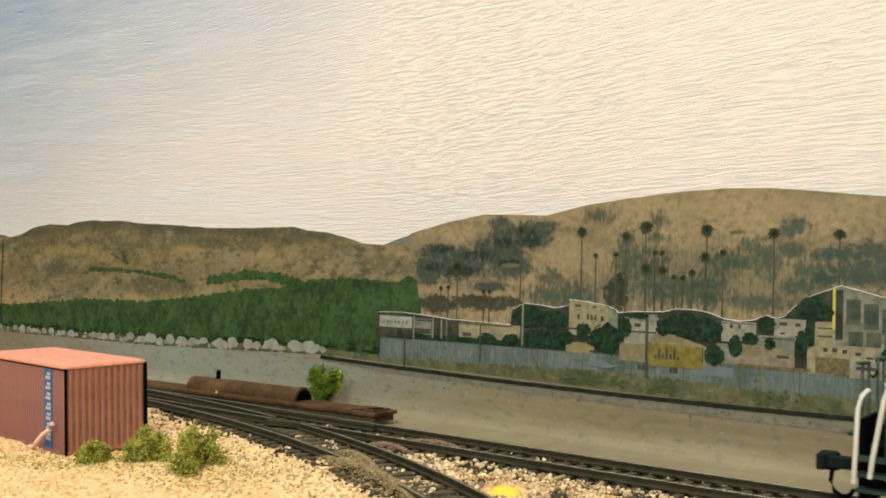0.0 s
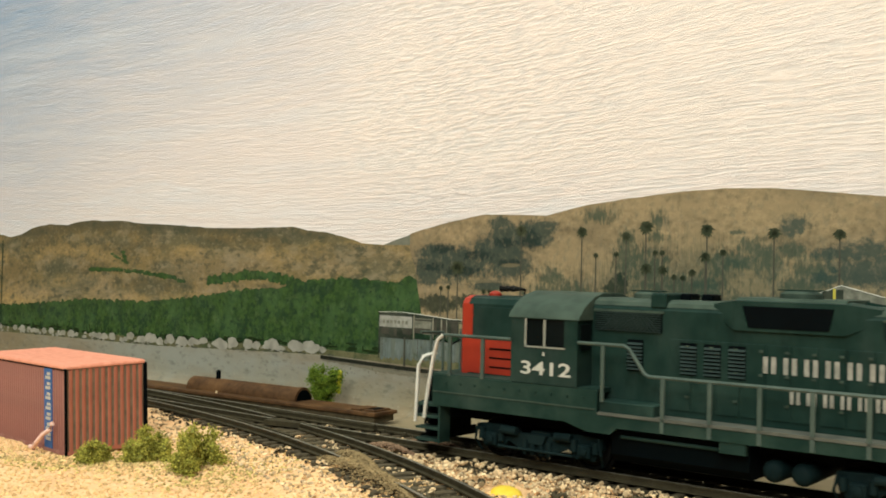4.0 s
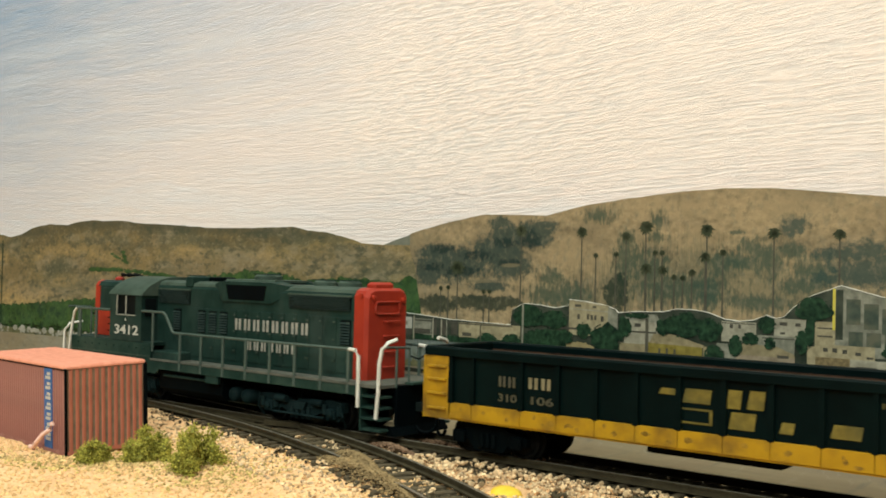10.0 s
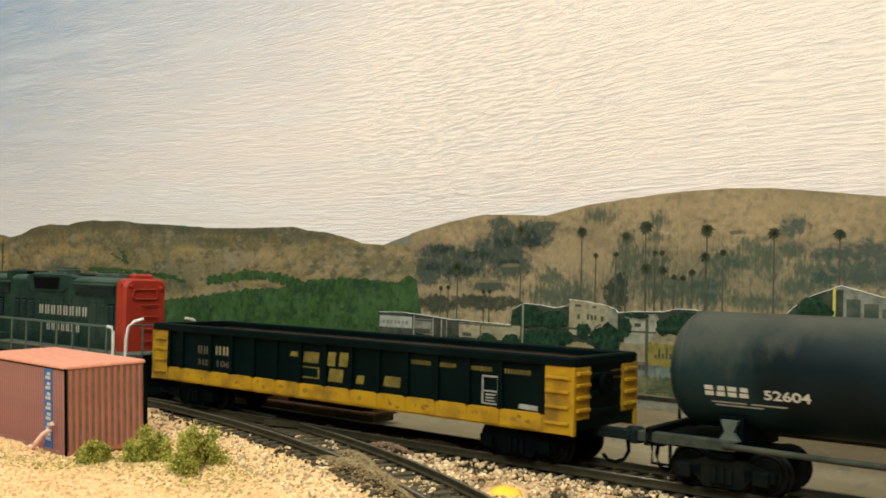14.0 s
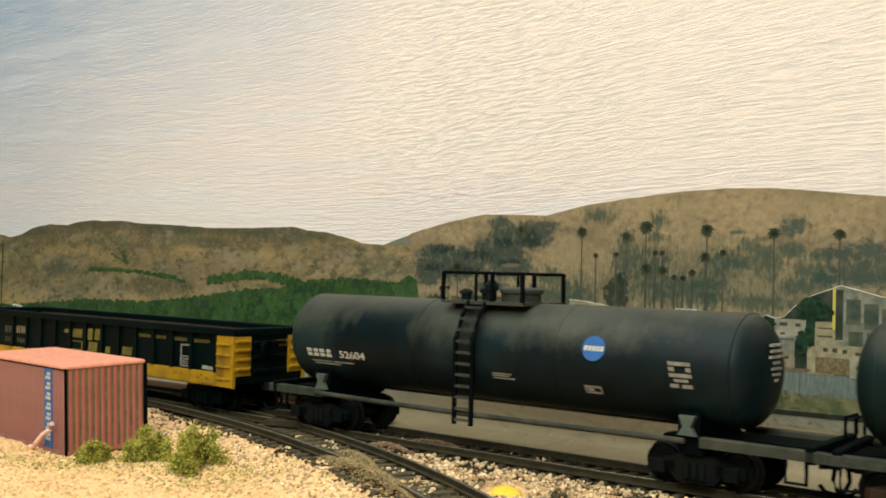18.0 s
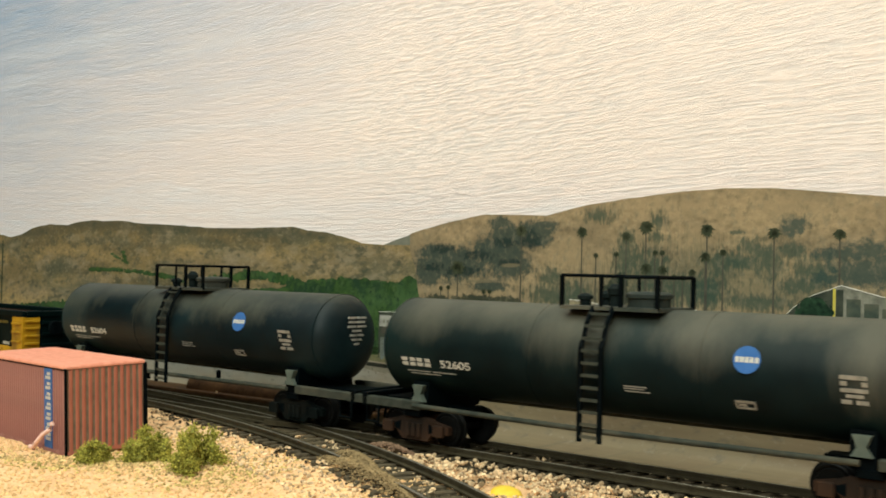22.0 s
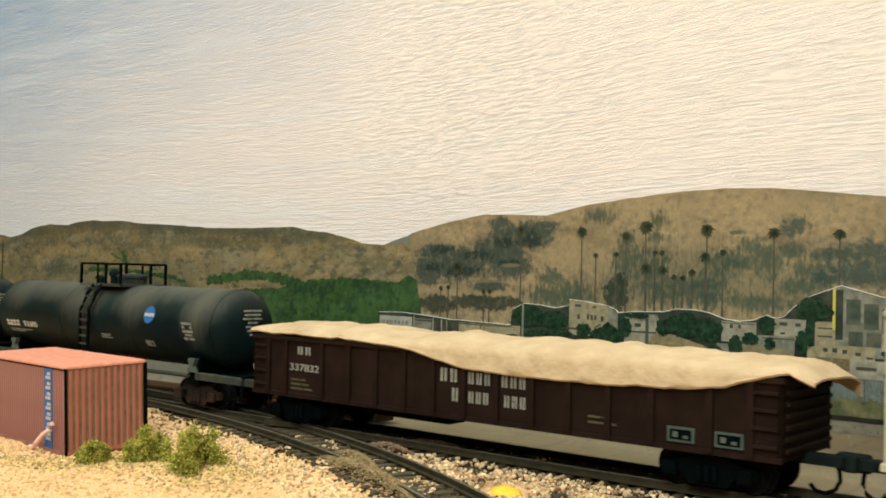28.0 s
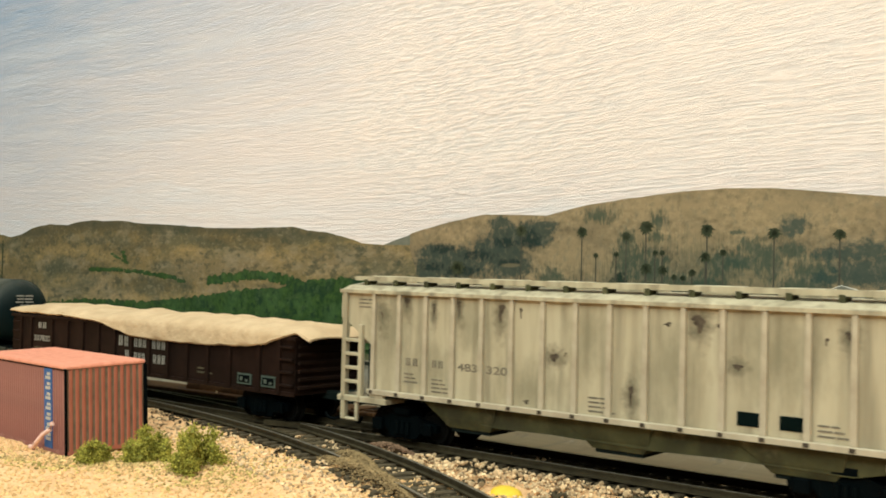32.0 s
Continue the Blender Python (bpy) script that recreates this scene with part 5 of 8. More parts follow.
def earth_heap(label, lat_of, s0, s1, half, top, material, seed):
    """A low crumbly ridge of earth lying along a rail."""
    r = random.Random(seed)
    b = Build()
    for i in range(int((s1 - s0) * half * 11)):
        s = r.uniform(s0, s1)
        k = math.sin(math.pi * (s - s0) / (s1 - s0)) ** 0.6
        q = r.gauss(0, 0.42)
        c = on_track(s, lat_of(s) + q * half * k)
        b.pebble((c.x, c.y, -3.4 + (top + 3.4) * k * max(0.0, 1 - q * q) + r.uniform(-0.3, 0.2)), r.choice((0.22, 0.3, 0.42, 0.6)), r, 0.7)
    tagged(part("earth_heap", b, material), label, "earth", kind="stuff")


earth_heap("brown earth heaped over the buried turnout rail", lambda s: diverge(s) - 8.8, 322, 392, 5.5, 0.5, HEAP, 3)
earth_heap("brown earth beside the turnout frog", lambda s: diverge(s), 366, 392, 4.0, -0.7, HEAP, 4)
earth_heap("reddish brown mulch between the rails", lambda s: -15.0 + (s - 380) * 0.12, 372, 396, 3.0, -0.9, MULCH, 5)
earth_heap("reddish brown mulch by the far rail", lambda s: 2.5, 368, 392, 3.6, -1.3, MULCH, 6)


def foam_bush(name, label, x, y, w, d, h, material, seed, n=420, second=None, flare=False):
    r = random.Random(seed)
    z0 = ground_height(x, y) - 0.8
    lobes = []
    for tuft in range(11):
        t, k = r.uniform(0, 6.28), r.random() ** 0.45
        tx, ty = 0.5 * k * math.cos(t) * w, 0.5 * k * math.sin(t) * d
        top = h * r.uniform(0.55, 1.0) * (1 - 0.35 * k)
        for j in range(4):
            up = (j + 0.6) / 4
            lobes.append((tx * (1 - 0.15 * up) + r.uniform(-0.06, 0.06) * w, ty + r.uniform(-0.06, 0.06) * d, top * up, r.uniform(0.10, 0.2) * (1.1 - 0.4 * up)))
    if flare:
        lobes = []
        for _ in range(46):
            up, t, k = r.uniform(0.08, 0.95), r.uniform(0, 6.28), r.random() ** 0.5
            wide = 0.20 + 0.26 * min(1.0, up * 1.4)
            lobes.append((wide * k * math.cos(t) * w, wide * k * math.sin(t) * d, up * h, r.uniform(0.10, 0.17)))
    b, core = Build(), Build()
    for lx, ly, lz, q in lobes:
        core.pebble((lx, ly, lz), q * w * 0.62, r, h / w)
        for i in range(int(n * q / 1.5)):
            v = Vector((r.gauss(0, 1), r.gauss(0, 1), r.gauss(0, 1))).normalized() * (r.random() ** 0.3) * r.choice((0.8, 0.95, 1.1, 1.3, 1.6))
            b.pebble((lx + v.x * q * w, ly + v.y * q * d, max(0.2, lz + v.z * q * h)), r.choice((0.13, 0.18, 0.24, 0.34)), r, 1.0)
    ob = thing(name, label, "bush", "foam bushes", at=mmpose(x, y, z0))
    part("clumps", b, material, ob)
    # darker foam copy paints the shade inside the bush
    part("heart", core, second or MOSSD, ob)
    return ob


foam_bush("foam_bush", "small olive foam bush against the container", -107.5, 325, 12.5, 8, 9.4, MOSS, 1, 1300)
foam_bush("foam_bush", "round olive foam bush by the container corner", -93.0, 331, 15.8, 11, 15.0, MOSS, 2, 2000)
foam_bush("foam_bush", "larger olive foam bush on dry scatter", -72.5, 314.5, 16.4, 12, 17.6, MOSS, 3, 2600)

b = Build()
for i in range(2600):
    cx_, cy_, rr = rnd.choice(((-72, 312, 20), (-93, 328, 16), (-108, 324, 14), (-60, 300, 18), (-130, 330, 20)))
    x, y = cx_ + rnd.gauss(0, rr * 0.6), cy_ + rnd.gauss(0, rr * 0.45)
    b.pebble((x, y, ground_height(x, y) + 0.15), rnd.uniform(0.2, 0.75), rnd)
tagged(part("ground_scatter", b, SCATTER), "brown and olive ground scatter by the bushes", "scatter", kind="stuff")

# ---- things by the track: container, switch machine, bush ----
def container():
    ob = thing("container", "faded red toy shipping container with a roof lightened to salmon", "container",
               at=mmpose(-118.0, 330.5, -7.7, -2.07, 0.55, 134.6))
    # local: x along the side (70), -y across the end (28)
    L, W, H = 70.0, 28.1, 28.4
    part("body", Build().box(0.6, L, -W + 0.6, -0.6, 0, H - 1.0), BOXDARK, ob, "dark inner panels")
    side = part("side_wall", Build().box(1.0, L, -0.45, -0.25, 0.6, H - 1.2), BOXRED, ob, "faded red corrugated side, dulled in colour as if shaded")
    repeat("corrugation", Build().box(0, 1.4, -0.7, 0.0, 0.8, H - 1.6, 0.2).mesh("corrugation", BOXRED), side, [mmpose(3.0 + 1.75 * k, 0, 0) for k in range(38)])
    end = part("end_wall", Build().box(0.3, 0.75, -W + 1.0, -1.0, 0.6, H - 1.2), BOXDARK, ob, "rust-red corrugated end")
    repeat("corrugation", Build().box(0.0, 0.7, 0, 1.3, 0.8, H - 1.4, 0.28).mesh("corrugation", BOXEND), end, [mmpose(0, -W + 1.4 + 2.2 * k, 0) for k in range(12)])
    # dust and overhead light are both in the roof's colour
    part("roof", Build().box(-0.1, L, -W, 0.1, H - 1.2, H, 0.6), BOXTOP, ob, "dusty matt roof, its red lightened to salmon as if lit from above")
    for (x0, x1, y0, y1) in ((-0.15, 0.75, -0.5, 0.2), (-0.2, 0.9, -W - 0.35, -W + 0.9)):
        part("corner_post", Build().box(x0, x1, y0, y1, -0.6, H - 1.0, 0.15), BLACK, ob, "black corner edge")
    part("roof_seam", Build().box(0.2, L - 0.2, -0.3, 0.16, H - 1.65, H - 1.25), BLACK, ob, "dark worn seam under the roof edge")
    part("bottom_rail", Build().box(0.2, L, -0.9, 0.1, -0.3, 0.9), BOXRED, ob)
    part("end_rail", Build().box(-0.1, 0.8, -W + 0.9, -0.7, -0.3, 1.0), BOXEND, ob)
    s = part("blue_stripe", Build().box(9.6, 15.6, 0.0, 0.14, 0.9, H - 1.6), BLUE, ob, "blue vertical stripe")
    b = Build()
    for k in range(7):
        z = H - 5.2 - k * 3.3
        b.box(10.8, 14.4, 0.14, 0.22, z, z + 1.0)
        b.box(10.8, 13.4, 0.14, 0.22, z + 1.35, z + 2.3)
    part("stripe_lettering", b, WHITE, s, "pale blocks down the stripe")
    return ob


container()
worm = part("pipe_cleaner", Build().rod([(-136, 347, -8), (-133, 342, -7.5), (-130, 338, -4.5), (-127.5, 336, -2), (-124.6, 334, -0.2), (-123.6, 333, 1.6), (-124.0, 333, 2.4)], 0.75, 7), PINK, smooth=60)
tagged(worm, "short bent pink pipe cleaner lying against the container", "pipe cleaner")


def switch_machine():
    s0 = 431.0
    c = on_track(s0, 39.5)
    ob = thing("switch_machine", "rusty brown turnout switch machine with a half-round cover", "switch machine",
               at=mmpose(c.x, c.y, -4.9, 0, 0, math.degrees(heading(s0)) + 4.5))
    # local x runs along the track, +y to the front
    part("base_plate", Build().box(4, 190, -7.5, 7.5, 2.7, 4.0, 0.3), RUST, ob, "long brown base plate")
    # inset dark block, added to stand for the shadow under the plate
    part("shadow_gap", Build().box(5, 189, -6, 6.4, 0, 2.75), TIE, ob, "added dark block for the shadow under the base plate")
    prof = [(-1.8 + 5.0 * math.cos(math.pi * k / 14), 4.0 + 5.2 * math.sin(math.pi * k / 14)) for k in range(15)]
    part("cover", Build().prism(prof, "x", 49, 114), RUST, ob, "half-round rusty cover", smooth=40)
    part("cover_rim", Build().prism([(-1.8 + (p + 1.8) * 1.05, 4.0 + (q - 4.0) * 1.05) for p, q in prof], "x", 48.6, 50.0), RUST, ob, "raised rim of the cover")
    part("cover_end", Build().prism([(-1.8 + (p + 1.8) * 0.84, 4.0 + (q - 4.0) * 0.84) for p, q in prof], "x", 48.3, 48.6), BLACK, ob, "dark hollow end")
    part("knob", Build().lathe([(0, 1.1), (3.4, 1.0), (4.0, 0.5), (4.05, 0.05)], "z", (99, -1.8, 8.9), 12), BLACK, ob, "dark knob on top")
    for x in (6.0, 12.5):
        part("lug", Build().box(x, x + 5.2, -5.5, 5.0, 4.0, 4.7, 0.2), RUST, ob)
    part("slot", Build().box(7, 10.4, -3, 3, 4.7, 4.85), BLACK, ob, "dark slot")
    part("screw", Build().cyl((92, 5.6, 3.9), (92, 5.6, 4.8), 0.5, 8), BALLAST, ob, "pale screw head")
    return ob


switch_machine()
bx, by = -48.0, 433.0
bush = foam_bush("foam_bush", "bright green foam bush with a yellow edge on the switch machine", bx, by, 14.6, 10, 14.0, LEAFG, 5, 2200, LEAFD, True)
edge = Build()
er = random.Random(8)
for i in range(160):
    edge.pebble((6.0 + er.uniform(-0.7, 0.7), 0.6 + er.uniform(-1.8, 1.8), er.uniform(4, 12.6)), er.uniform(0.4, 0.8), er, 1.0)
part("yellow_edge", edge, CHARTREUSE, bush, "yellow tips along one edge")
bush.matrix_basis = mmpose(bx, by, -1.9)
cap = thing("yellow_cap", "small yellow plastic cap lying in the ballast", "cap", at=mmpose(17.9, 271.5, -5.0, 8, 0, 20))
part("dome", Build().lathe([(0, 4.4), (0.8, 4.4), (1.8, 3.9), (2.5, 2.6), (2.7, 0.2)], "z", (0, 0, 0), 20), YCONE, cap, smooth=50)


# ---- the train: x forward, +y to the front side, z up from the rail tops ----
RUSTD = mat("dark_rusty_steel", (0.00468, 0.00832, 0.008316), (0.01008, 0.01536, 0.01436), 0.65, 0.0, scale=300, spec=0.05)
TRUCKR = mat("rust_dusted_truck", (0.001262, 0.003086, 0.003191), (0.00284, 0.00561, 0.005443), 0.7, scale=250, stain=(0.01114, 0.0099, 0.007508), stain_scale=70, stain_amt=0.6, spec=0.05)
BEAMD = mat("dusty_brown_black_steel", (0.0196, 0.0238, 0.0196), (0.0476, 0.0504, 0.0392), 0.7, scale=260, stain=(0.084, 0.0728, 0.0504), stain_scale=60, stain_amt=0.6, spec=0.05)
TRUCKB = mat("rusty_orange_truck", (0.0234, 0.01404, 0.00936), (0.0585, 0.02808, 0.0156), 0.75, scale=220, stain=(0.00468, 0.0078, 0.0078), stain_scale=110, stain_amt=0.75, spec=0.05)
RUSTIN = mat("rusty_car_inside", (0.056, 0.0308, 0.0196), (0.105, 0.056, 0.0364), 0.8, scale=120, stain=(0.056, 0.035, 0.028), stain_scale=45)
FRAMEC = mat("dim_cream_paint", (0.2025, 0.2025, 0.1688), (0.2565, 0.2531, 0.216), 0.55, scale=300)
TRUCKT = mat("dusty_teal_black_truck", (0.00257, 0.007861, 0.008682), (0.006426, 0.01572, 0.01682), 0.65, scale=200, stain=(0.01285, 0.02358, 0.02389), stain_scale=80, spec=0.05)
DUST = mat("dusty_walkway_edge", (0.0612, 0.0748, 0.0612), (0.0972, 0.1148, 0.0935), 0.7, scale=250)
DECK = mat("pale_walkway_dust", (0.068, 0.07, 0.058), (0.108, 0.108, 0.088), 0.75, scale=250, stain=(0.032, 0.036, 0.03), stain_scale=90)
WORN = mat("worn_white_lettering", (0.2, 0.19, 0.165), (0.32, 0.305, 0.265), 0.6, scale=500, stain=(0.16, 0.16, 0.14), stain_scale=300)
FADED = mat("faded_white_lettering", (0.0553, 0.0488, 0.0292), (0.0975, 0.0845, 0.052), 0.6, scale=400, stain=(0.0325, 0.0325, 0.0292), stain_scale=200)
YWHITE = mat("worn_cream_lettering", (0.175, 0.147, 0.084), (0.238, 0.203, 0.119), 0.6, scale=400, stain=(0.105, 0.084, 0.042), stain_scale=250)
YFADED = mat("worn_yellow_lettering", (0.09, 0.0696, 0.01536), (0.192, 0.144, 0.0288), 0.6, scale=300, stain=(0.06, 0.054, 0.0192), stain_scale=160, stain_amt=0.8)
INKG = mat("faded_grey_lettering", (0.12, 0.105, 0.08), (0.18, 0.155, 0.115), 0.7, scale=400)
LOUVRE = mat("dusty_louvre_paint", (0.01053, 0.02028, 0.01872), (0.01755, 0.0312, 0.02808), 0.6, scale=300)
RIBC = mat("pale_cream_rib_paint", (0.3635, 0.3118, 0.2242), (0.4342, 0.3751, 0.2767), 0.6, scale=200, stain=(0.2525, 0.2046, 0.1432), stain_scale=120)
YWORN = mat("worn_yellow_marks", (0.13, 0.07, 0.012), (0.30, 0.17, 0.02), 0.6, scale=700)
wr = random.Random(31)
LOCOD = mat("dusty_loco_sill", (0.009547, 0.02442, 0.01955), (0.01871, 0.03948, 0.03028), 0.6, scale=200, stain=(0.042, 0.06234, 0.04884), stain_scale=50, stain_amt=0.6, spec=0.05)
SPIN = []


def wheelset(parent, x, r):
    prof = [(-11.05, 0.05), (-11.0, 1.2), (-9.95, 1.4), (-9.9, r * 0.74), (-9.5, r * 0.78), (-9.9, r * 0.93), (-9.7, r), (-7.9, r * 1.01), (-7.6, r + 0.7), (-7.0, r + 0.7), (-6.9, r * 0.5), (-6.7, 1.0)]
    prof = prof + [(-t, q) for t, q in reversed(prof)]
    return part("wheelset", Build().lathe(prof, "y", (0, 0, 0), 24), STEEL, parent, "dark steel wheels on an axle", smooth=40, at=mmpose(x, 0, r))


def truck(car, x, base, r, material, label, loco=False):
    """A two-axle truck: side frames with journal boxes and springs, a bolster, two wheelsets."""
    b = Build()
    h = base / 2
    b.box(-3.2, 3.2, -12, 12, 5.2, 8.8)
    t = part("truck", b, material, car, label, at=mmpose(x, 0, 0))
    for sgn in (1, -1):
        f = Build()
        y0, y1 = (11.2, 13.2) if sgn > 0 else (-13.2, -11.2)
        if loco:
            f.prism([(-h - 5, 6.2), (-h - 5, 9.4), (-h + 3, 9.8), (-6, 8.0), (6, 8.0), (h - 3, 9.8), (h + 5, 9.4), (h + 5, 6.2), (h + 2.6, 3.0), (h - 3.0, 3.0), (h - 5.4, 5.4), (5, 3.4), (-5, 3.4), (-h + 5.4, 5.4), (-h + 3.0, 3.0), (-h - 2.6, 3.0)], "y", y0, y1)
        else:
            f.prism([(-h - 3.2, 4.0), (-h - 3.2, 6.4), (-h + 2.2, 7.4), (-5.2, 8.4), (5.2, 8.4), (h - 2.2, 7.4), (h + 3.2, 6.4), (h + 3.2, 4.0), (h - 2.6, 4.2), (5.0, 1.4), (-5.0, 1.4), (-h + 2.6, 4.2)], "y", y0, y1)
        part("side_frame", f, material, t)
        for q in (-h, h):
            part("journal_box", Build().box(q - 2.0, q + 2.0, min(13.2 * sgn, 14.8 * sgn), max(13.2 * sgn, 14.8 * sgn), r - 1.9, r + 1.5, 0.35), material, t)
        for k in ((-2.1, 0, 2.1) if not loco else (-4, -1.4, 1.4, 4)):
            part("spring", Build().cyl((k, 13.6 * sgn, 2.6), (k, 13.6 * sgn, 6.6), 0.85, 8), material, t)
        if not loco:
            for q in (-1, 1):
                part("frame_opening", Build().prism([(q * 5.6, 3.6), (q * 5.6, 6.8), (q * 8.0, 6.0), (q * 8.0, 4.6)][::q], "y", min(13.1 * sgn, 13.3 * sgn), max(13.1 * sgn, 13.3 * sgn)), BLACK, t, "dark opening in the side frame")
        else:
            for q in (-h + 6.5, h - 6.5):
                part("brake_cylinder", Build().cyl((q - 2.6, 14.4 * sgn, 8.6), (q + 2.6, 14.4 * sgn, 8.6), 1.25, 10), material, t)
            part("brake_rod", Build().rod([(-h + 3, 14.9 * sgn, 3.9), (h - 3, 14.9 * sgn, 3.9)], 0.4, 6), material, t)
            for q in (-h, h):
                part("journal_cap", Build().lathe([(0, 1.3), (0.5, 1.3), (0.7, 0.6), (0.72, 0.05)] if sgn > 0 else [(0, 1.3), (-0.5, 1.3), (-0.7, 0.6), (-0.72, 0.05)], "y", (q, 14.8 * sgn, r - 0.2), 12), material, t)
                for k in (-3.4, 3.4):
                    part("pedestal_spring", Build().cyl((q + k, 13.9 * sgn, 5.2), (q + k, 13.9 * sgn, 8.4), 1.0, 10), material, t)
            part("swing_hanger", Build().prism([(-3.4, 8.2), (3.4, 8.2), (2.2, 5.6), (-2.2, 5.6)], "y", min(13.2 * sgn, 14.6 * sgn), max(13.2 * sgn, 14.6 * sgn)), material, t)
            part("sand_pipe", Build().rod([(-h - 4.4, 14.4 * sgn, 9.6), (-h - 5.4, 14.4 * sgn, 5.0), (-h - 4.6, 12.0 * sgn, 1.6)], 0.35, 6), material, t)
            part("sand_pipe", Build().rod([(h + 4.4, 14.4 * sgn, 9.6), (h + 5.4, 14.4 * sgn, 5.0), (h + 4.6, 12.0 * sgn, 1.6)], 0.35, 6), material, t)
    for q in (-h, h):
        SPIN.append((wheelset(t, q, r), r, q))
    return t


def coupler(car, x, way, reach=12.0):
    b = Build()
    e = x + reach * way
    b.box(min(x - 3 * way, e), max(x - 3 * way, e), -1.5, 1.5, 8.2, 11.0, 0.3)
    b.box(min(e - 2 * way, e + 2.6 * way), max(e - 2 * way, e + 2.6 * way), -2.8, 0.4, 7.4, 11.8, 0.5)
    b.box(min(e + 0.6 * way, e + 2.6 * way), max(e + 0.6 * way, e + 2.6 * way), -2.6, 2.6, 7.6, 11.6, 0.5)
    c = part("coupler", b, RUSTD, car, "dark rusty knuckle coupler")
    pts = [(e - 1.0 * way, 0.6, 8.2), (e - 0.6 * way, 0.8, 5.0), (e - 1.6 * way, 1.4, 2.8), (e - 3.6 * way, 2.6, 1.9), (e - 5.6 * way, 3.6, 2.4), (e - 6.8 * way, 4.0, 4.0)]
    part("air_hose", Build().rod(pts, 0.55, 7), BLACK, c, "black curved trip pin", smooth=60)


def locomotive():
    ob = thing("locomotive", "dark grey road-switcher locomotive with scarlet ends and high short hood", "locomotive")
    # frame, deck and skirts
    part("frame", Build().box(-95, 88, -8, 8, 9.5, 15.5), BLACK, ob, "black underframe")
    part("deck", Build().box(-96, 26, -17.4, 17.4, 16.2, 17.2), DECK, ob, "pale dusty walkway deck")
    for s in (1, -1):
        y0, y1 = (16.6, 17.5) if s > 0 else (-17.5, -16.6)
        part("side_sill", Build().prism([(-86, 13.4), (-86, 16.6), (26, 16.6), (26, 22.8), (82, 22.8), (82, 13.6), (36, 13.6), (29, 11.6), (22, 11.6), (20, 13.4)], "y", y0, y1), LOCOD, ob, "dusty grey side sill")
        part("sill_edge", Build().box(-86, 25.5, min(y1, y1 + 0.25 * s) if s > 0 else y0 - 0.25, y1 + 0.25 if s > 0 else y0, 16.5, 17.3), DECK, ob, "pale worn sill edge")
        part("sill_seam", Build().box(26.5, 82, y1 if s > 0 else y0 - 0.2, (y1 + 0.2) if s > 0 else y0, 17.6, 18.0), ROOFG, ob)
        part("step_box", Build().box(10, 26, min(9.5 * s, 16.5 * s), max(9.5 * s, 16.5 * s), 17.2, 20.2, 0.3), LOCO, ob, "grey step box behind the cab")
        repeat("rivet", Build().cyl((0, 0, 0), (0, 0.3 * s, 0), 0.35, 6).mesh("rivet", LOCO), ob, [mmpose(30 + 5.2 * k, 17.5 * s, 20.6) for k in range(10)])
    part("raised_deck", Build().box(26, 84, -17.0, 17.0, 22.0, 23.2), LOCO, ob, "raised deck round the cab")
    # fuel tank, air tanks
    part("fuel_tank", Build().prism([(14.5, 6.2), (12.0, 4.0), (-12.0, 4.0), (-14.5, 6.2), (-14.5, 12.6), (14.5, 12.6)], "x", -15, 23), BLACK, ob, "black fuel tank")
    part("tank_pipe", Build().rod([(20, 15.0, 11.0), (-10, 15.0, 11.0)], 0.5, 6), LOCO, ob)
    for x in (-20.5, -27.5):
        part("air_tank", Build().lathe([(-14.6, 0.1), (-14.6, 1.4), (-14.1, 2.3), (-13, 2.75), (13, 2.75), (14.1, 2.3), (14.6, 1.4), (14.6, 0.1)], "y", (x, 0, 7.2), 18), TRUCKT, ob, "grey air reservoir end", smooth=40)
    part("filler", Build().box(-15, -8, 15.2, 17.2, 10.6, 14.6, 0.4), LOCO, ob)
    # hoods
    hood = [(10.2, 17.2), (10.2, 44.6), (9.2, 46.4), (7.0, 47.3), (-7.0, 47.3), (-9.2, 46.4), (-10.2, 44.6), (-10.2, 17.2)]
    part("long_hood", Build().prism(hood, "x", -77, 32), LOCO, ob, "grey long hood")
    part("hood_roof", Build().prism([(9.9, 45.5), (9.3, 46.6), (7.0, 47.5), (-7.0, 47.5), (-9.3, 46.6), (-9.9, 45.5)], "x", -77, 32), ROOFG, ob, "dusty hood roof")
    rear = part("rear_end", Build().loft([[(-77, y * k, 17.2 + (z - 17.2) * k) for y, z in hood] for k in (1.006,)] + [[(-81.4, y * 1.004, 17.2 + (z - 17.2) * 1.004) for y, z in hood]] + [[(-82.6, y * 0.9, 17.2 + (z - 17.2) * 0.975) for y, z in hood]]), SCARLET, ob, "scarlet hood end")
    for z in (21.3, 26.4, 31.6, 36.4):
        part("grab_iron", Build().rod([(-82.2, 1.9, z), (-83.5, 1.7, z), (-83.5, -5.0, z), (-82.2, -5.2, z)], 0.36, 6), SCARLET, rear)
    part("number_frame", Build().rod([(-83.0, y, z) for y, z in ((6.2, 39.4), (6.5, 40.6), (6.2, 42.4), (5.2, 42.9), (-4.4, 42.9), (-5.2, 42.4), (-5.4, 40.6), (-5.2, 39.4), (-4.4, 38.9), (5.2, 38.9), (6.2, 39.4))], 0.42, 6), SCARLET, rear, "rounded scarlet frame")
    for y, z, r0 in ((-7.2, 43.4, 1.0), (7.4, 44.4, 0.8)):
        part("lamp_knob", Build().lathe([(-1.3, 0.1), (-1.1, r0), (0.6, r0)], "x", (-82.3, y, z), 12), SCARLET, rear)
    for s in (1, -1):
        part("class_light", Build().cyl((-80, 9.8 * s, 45), (-80, 10.9 * s, 45), 0.8, 10), SCARLET, rear)
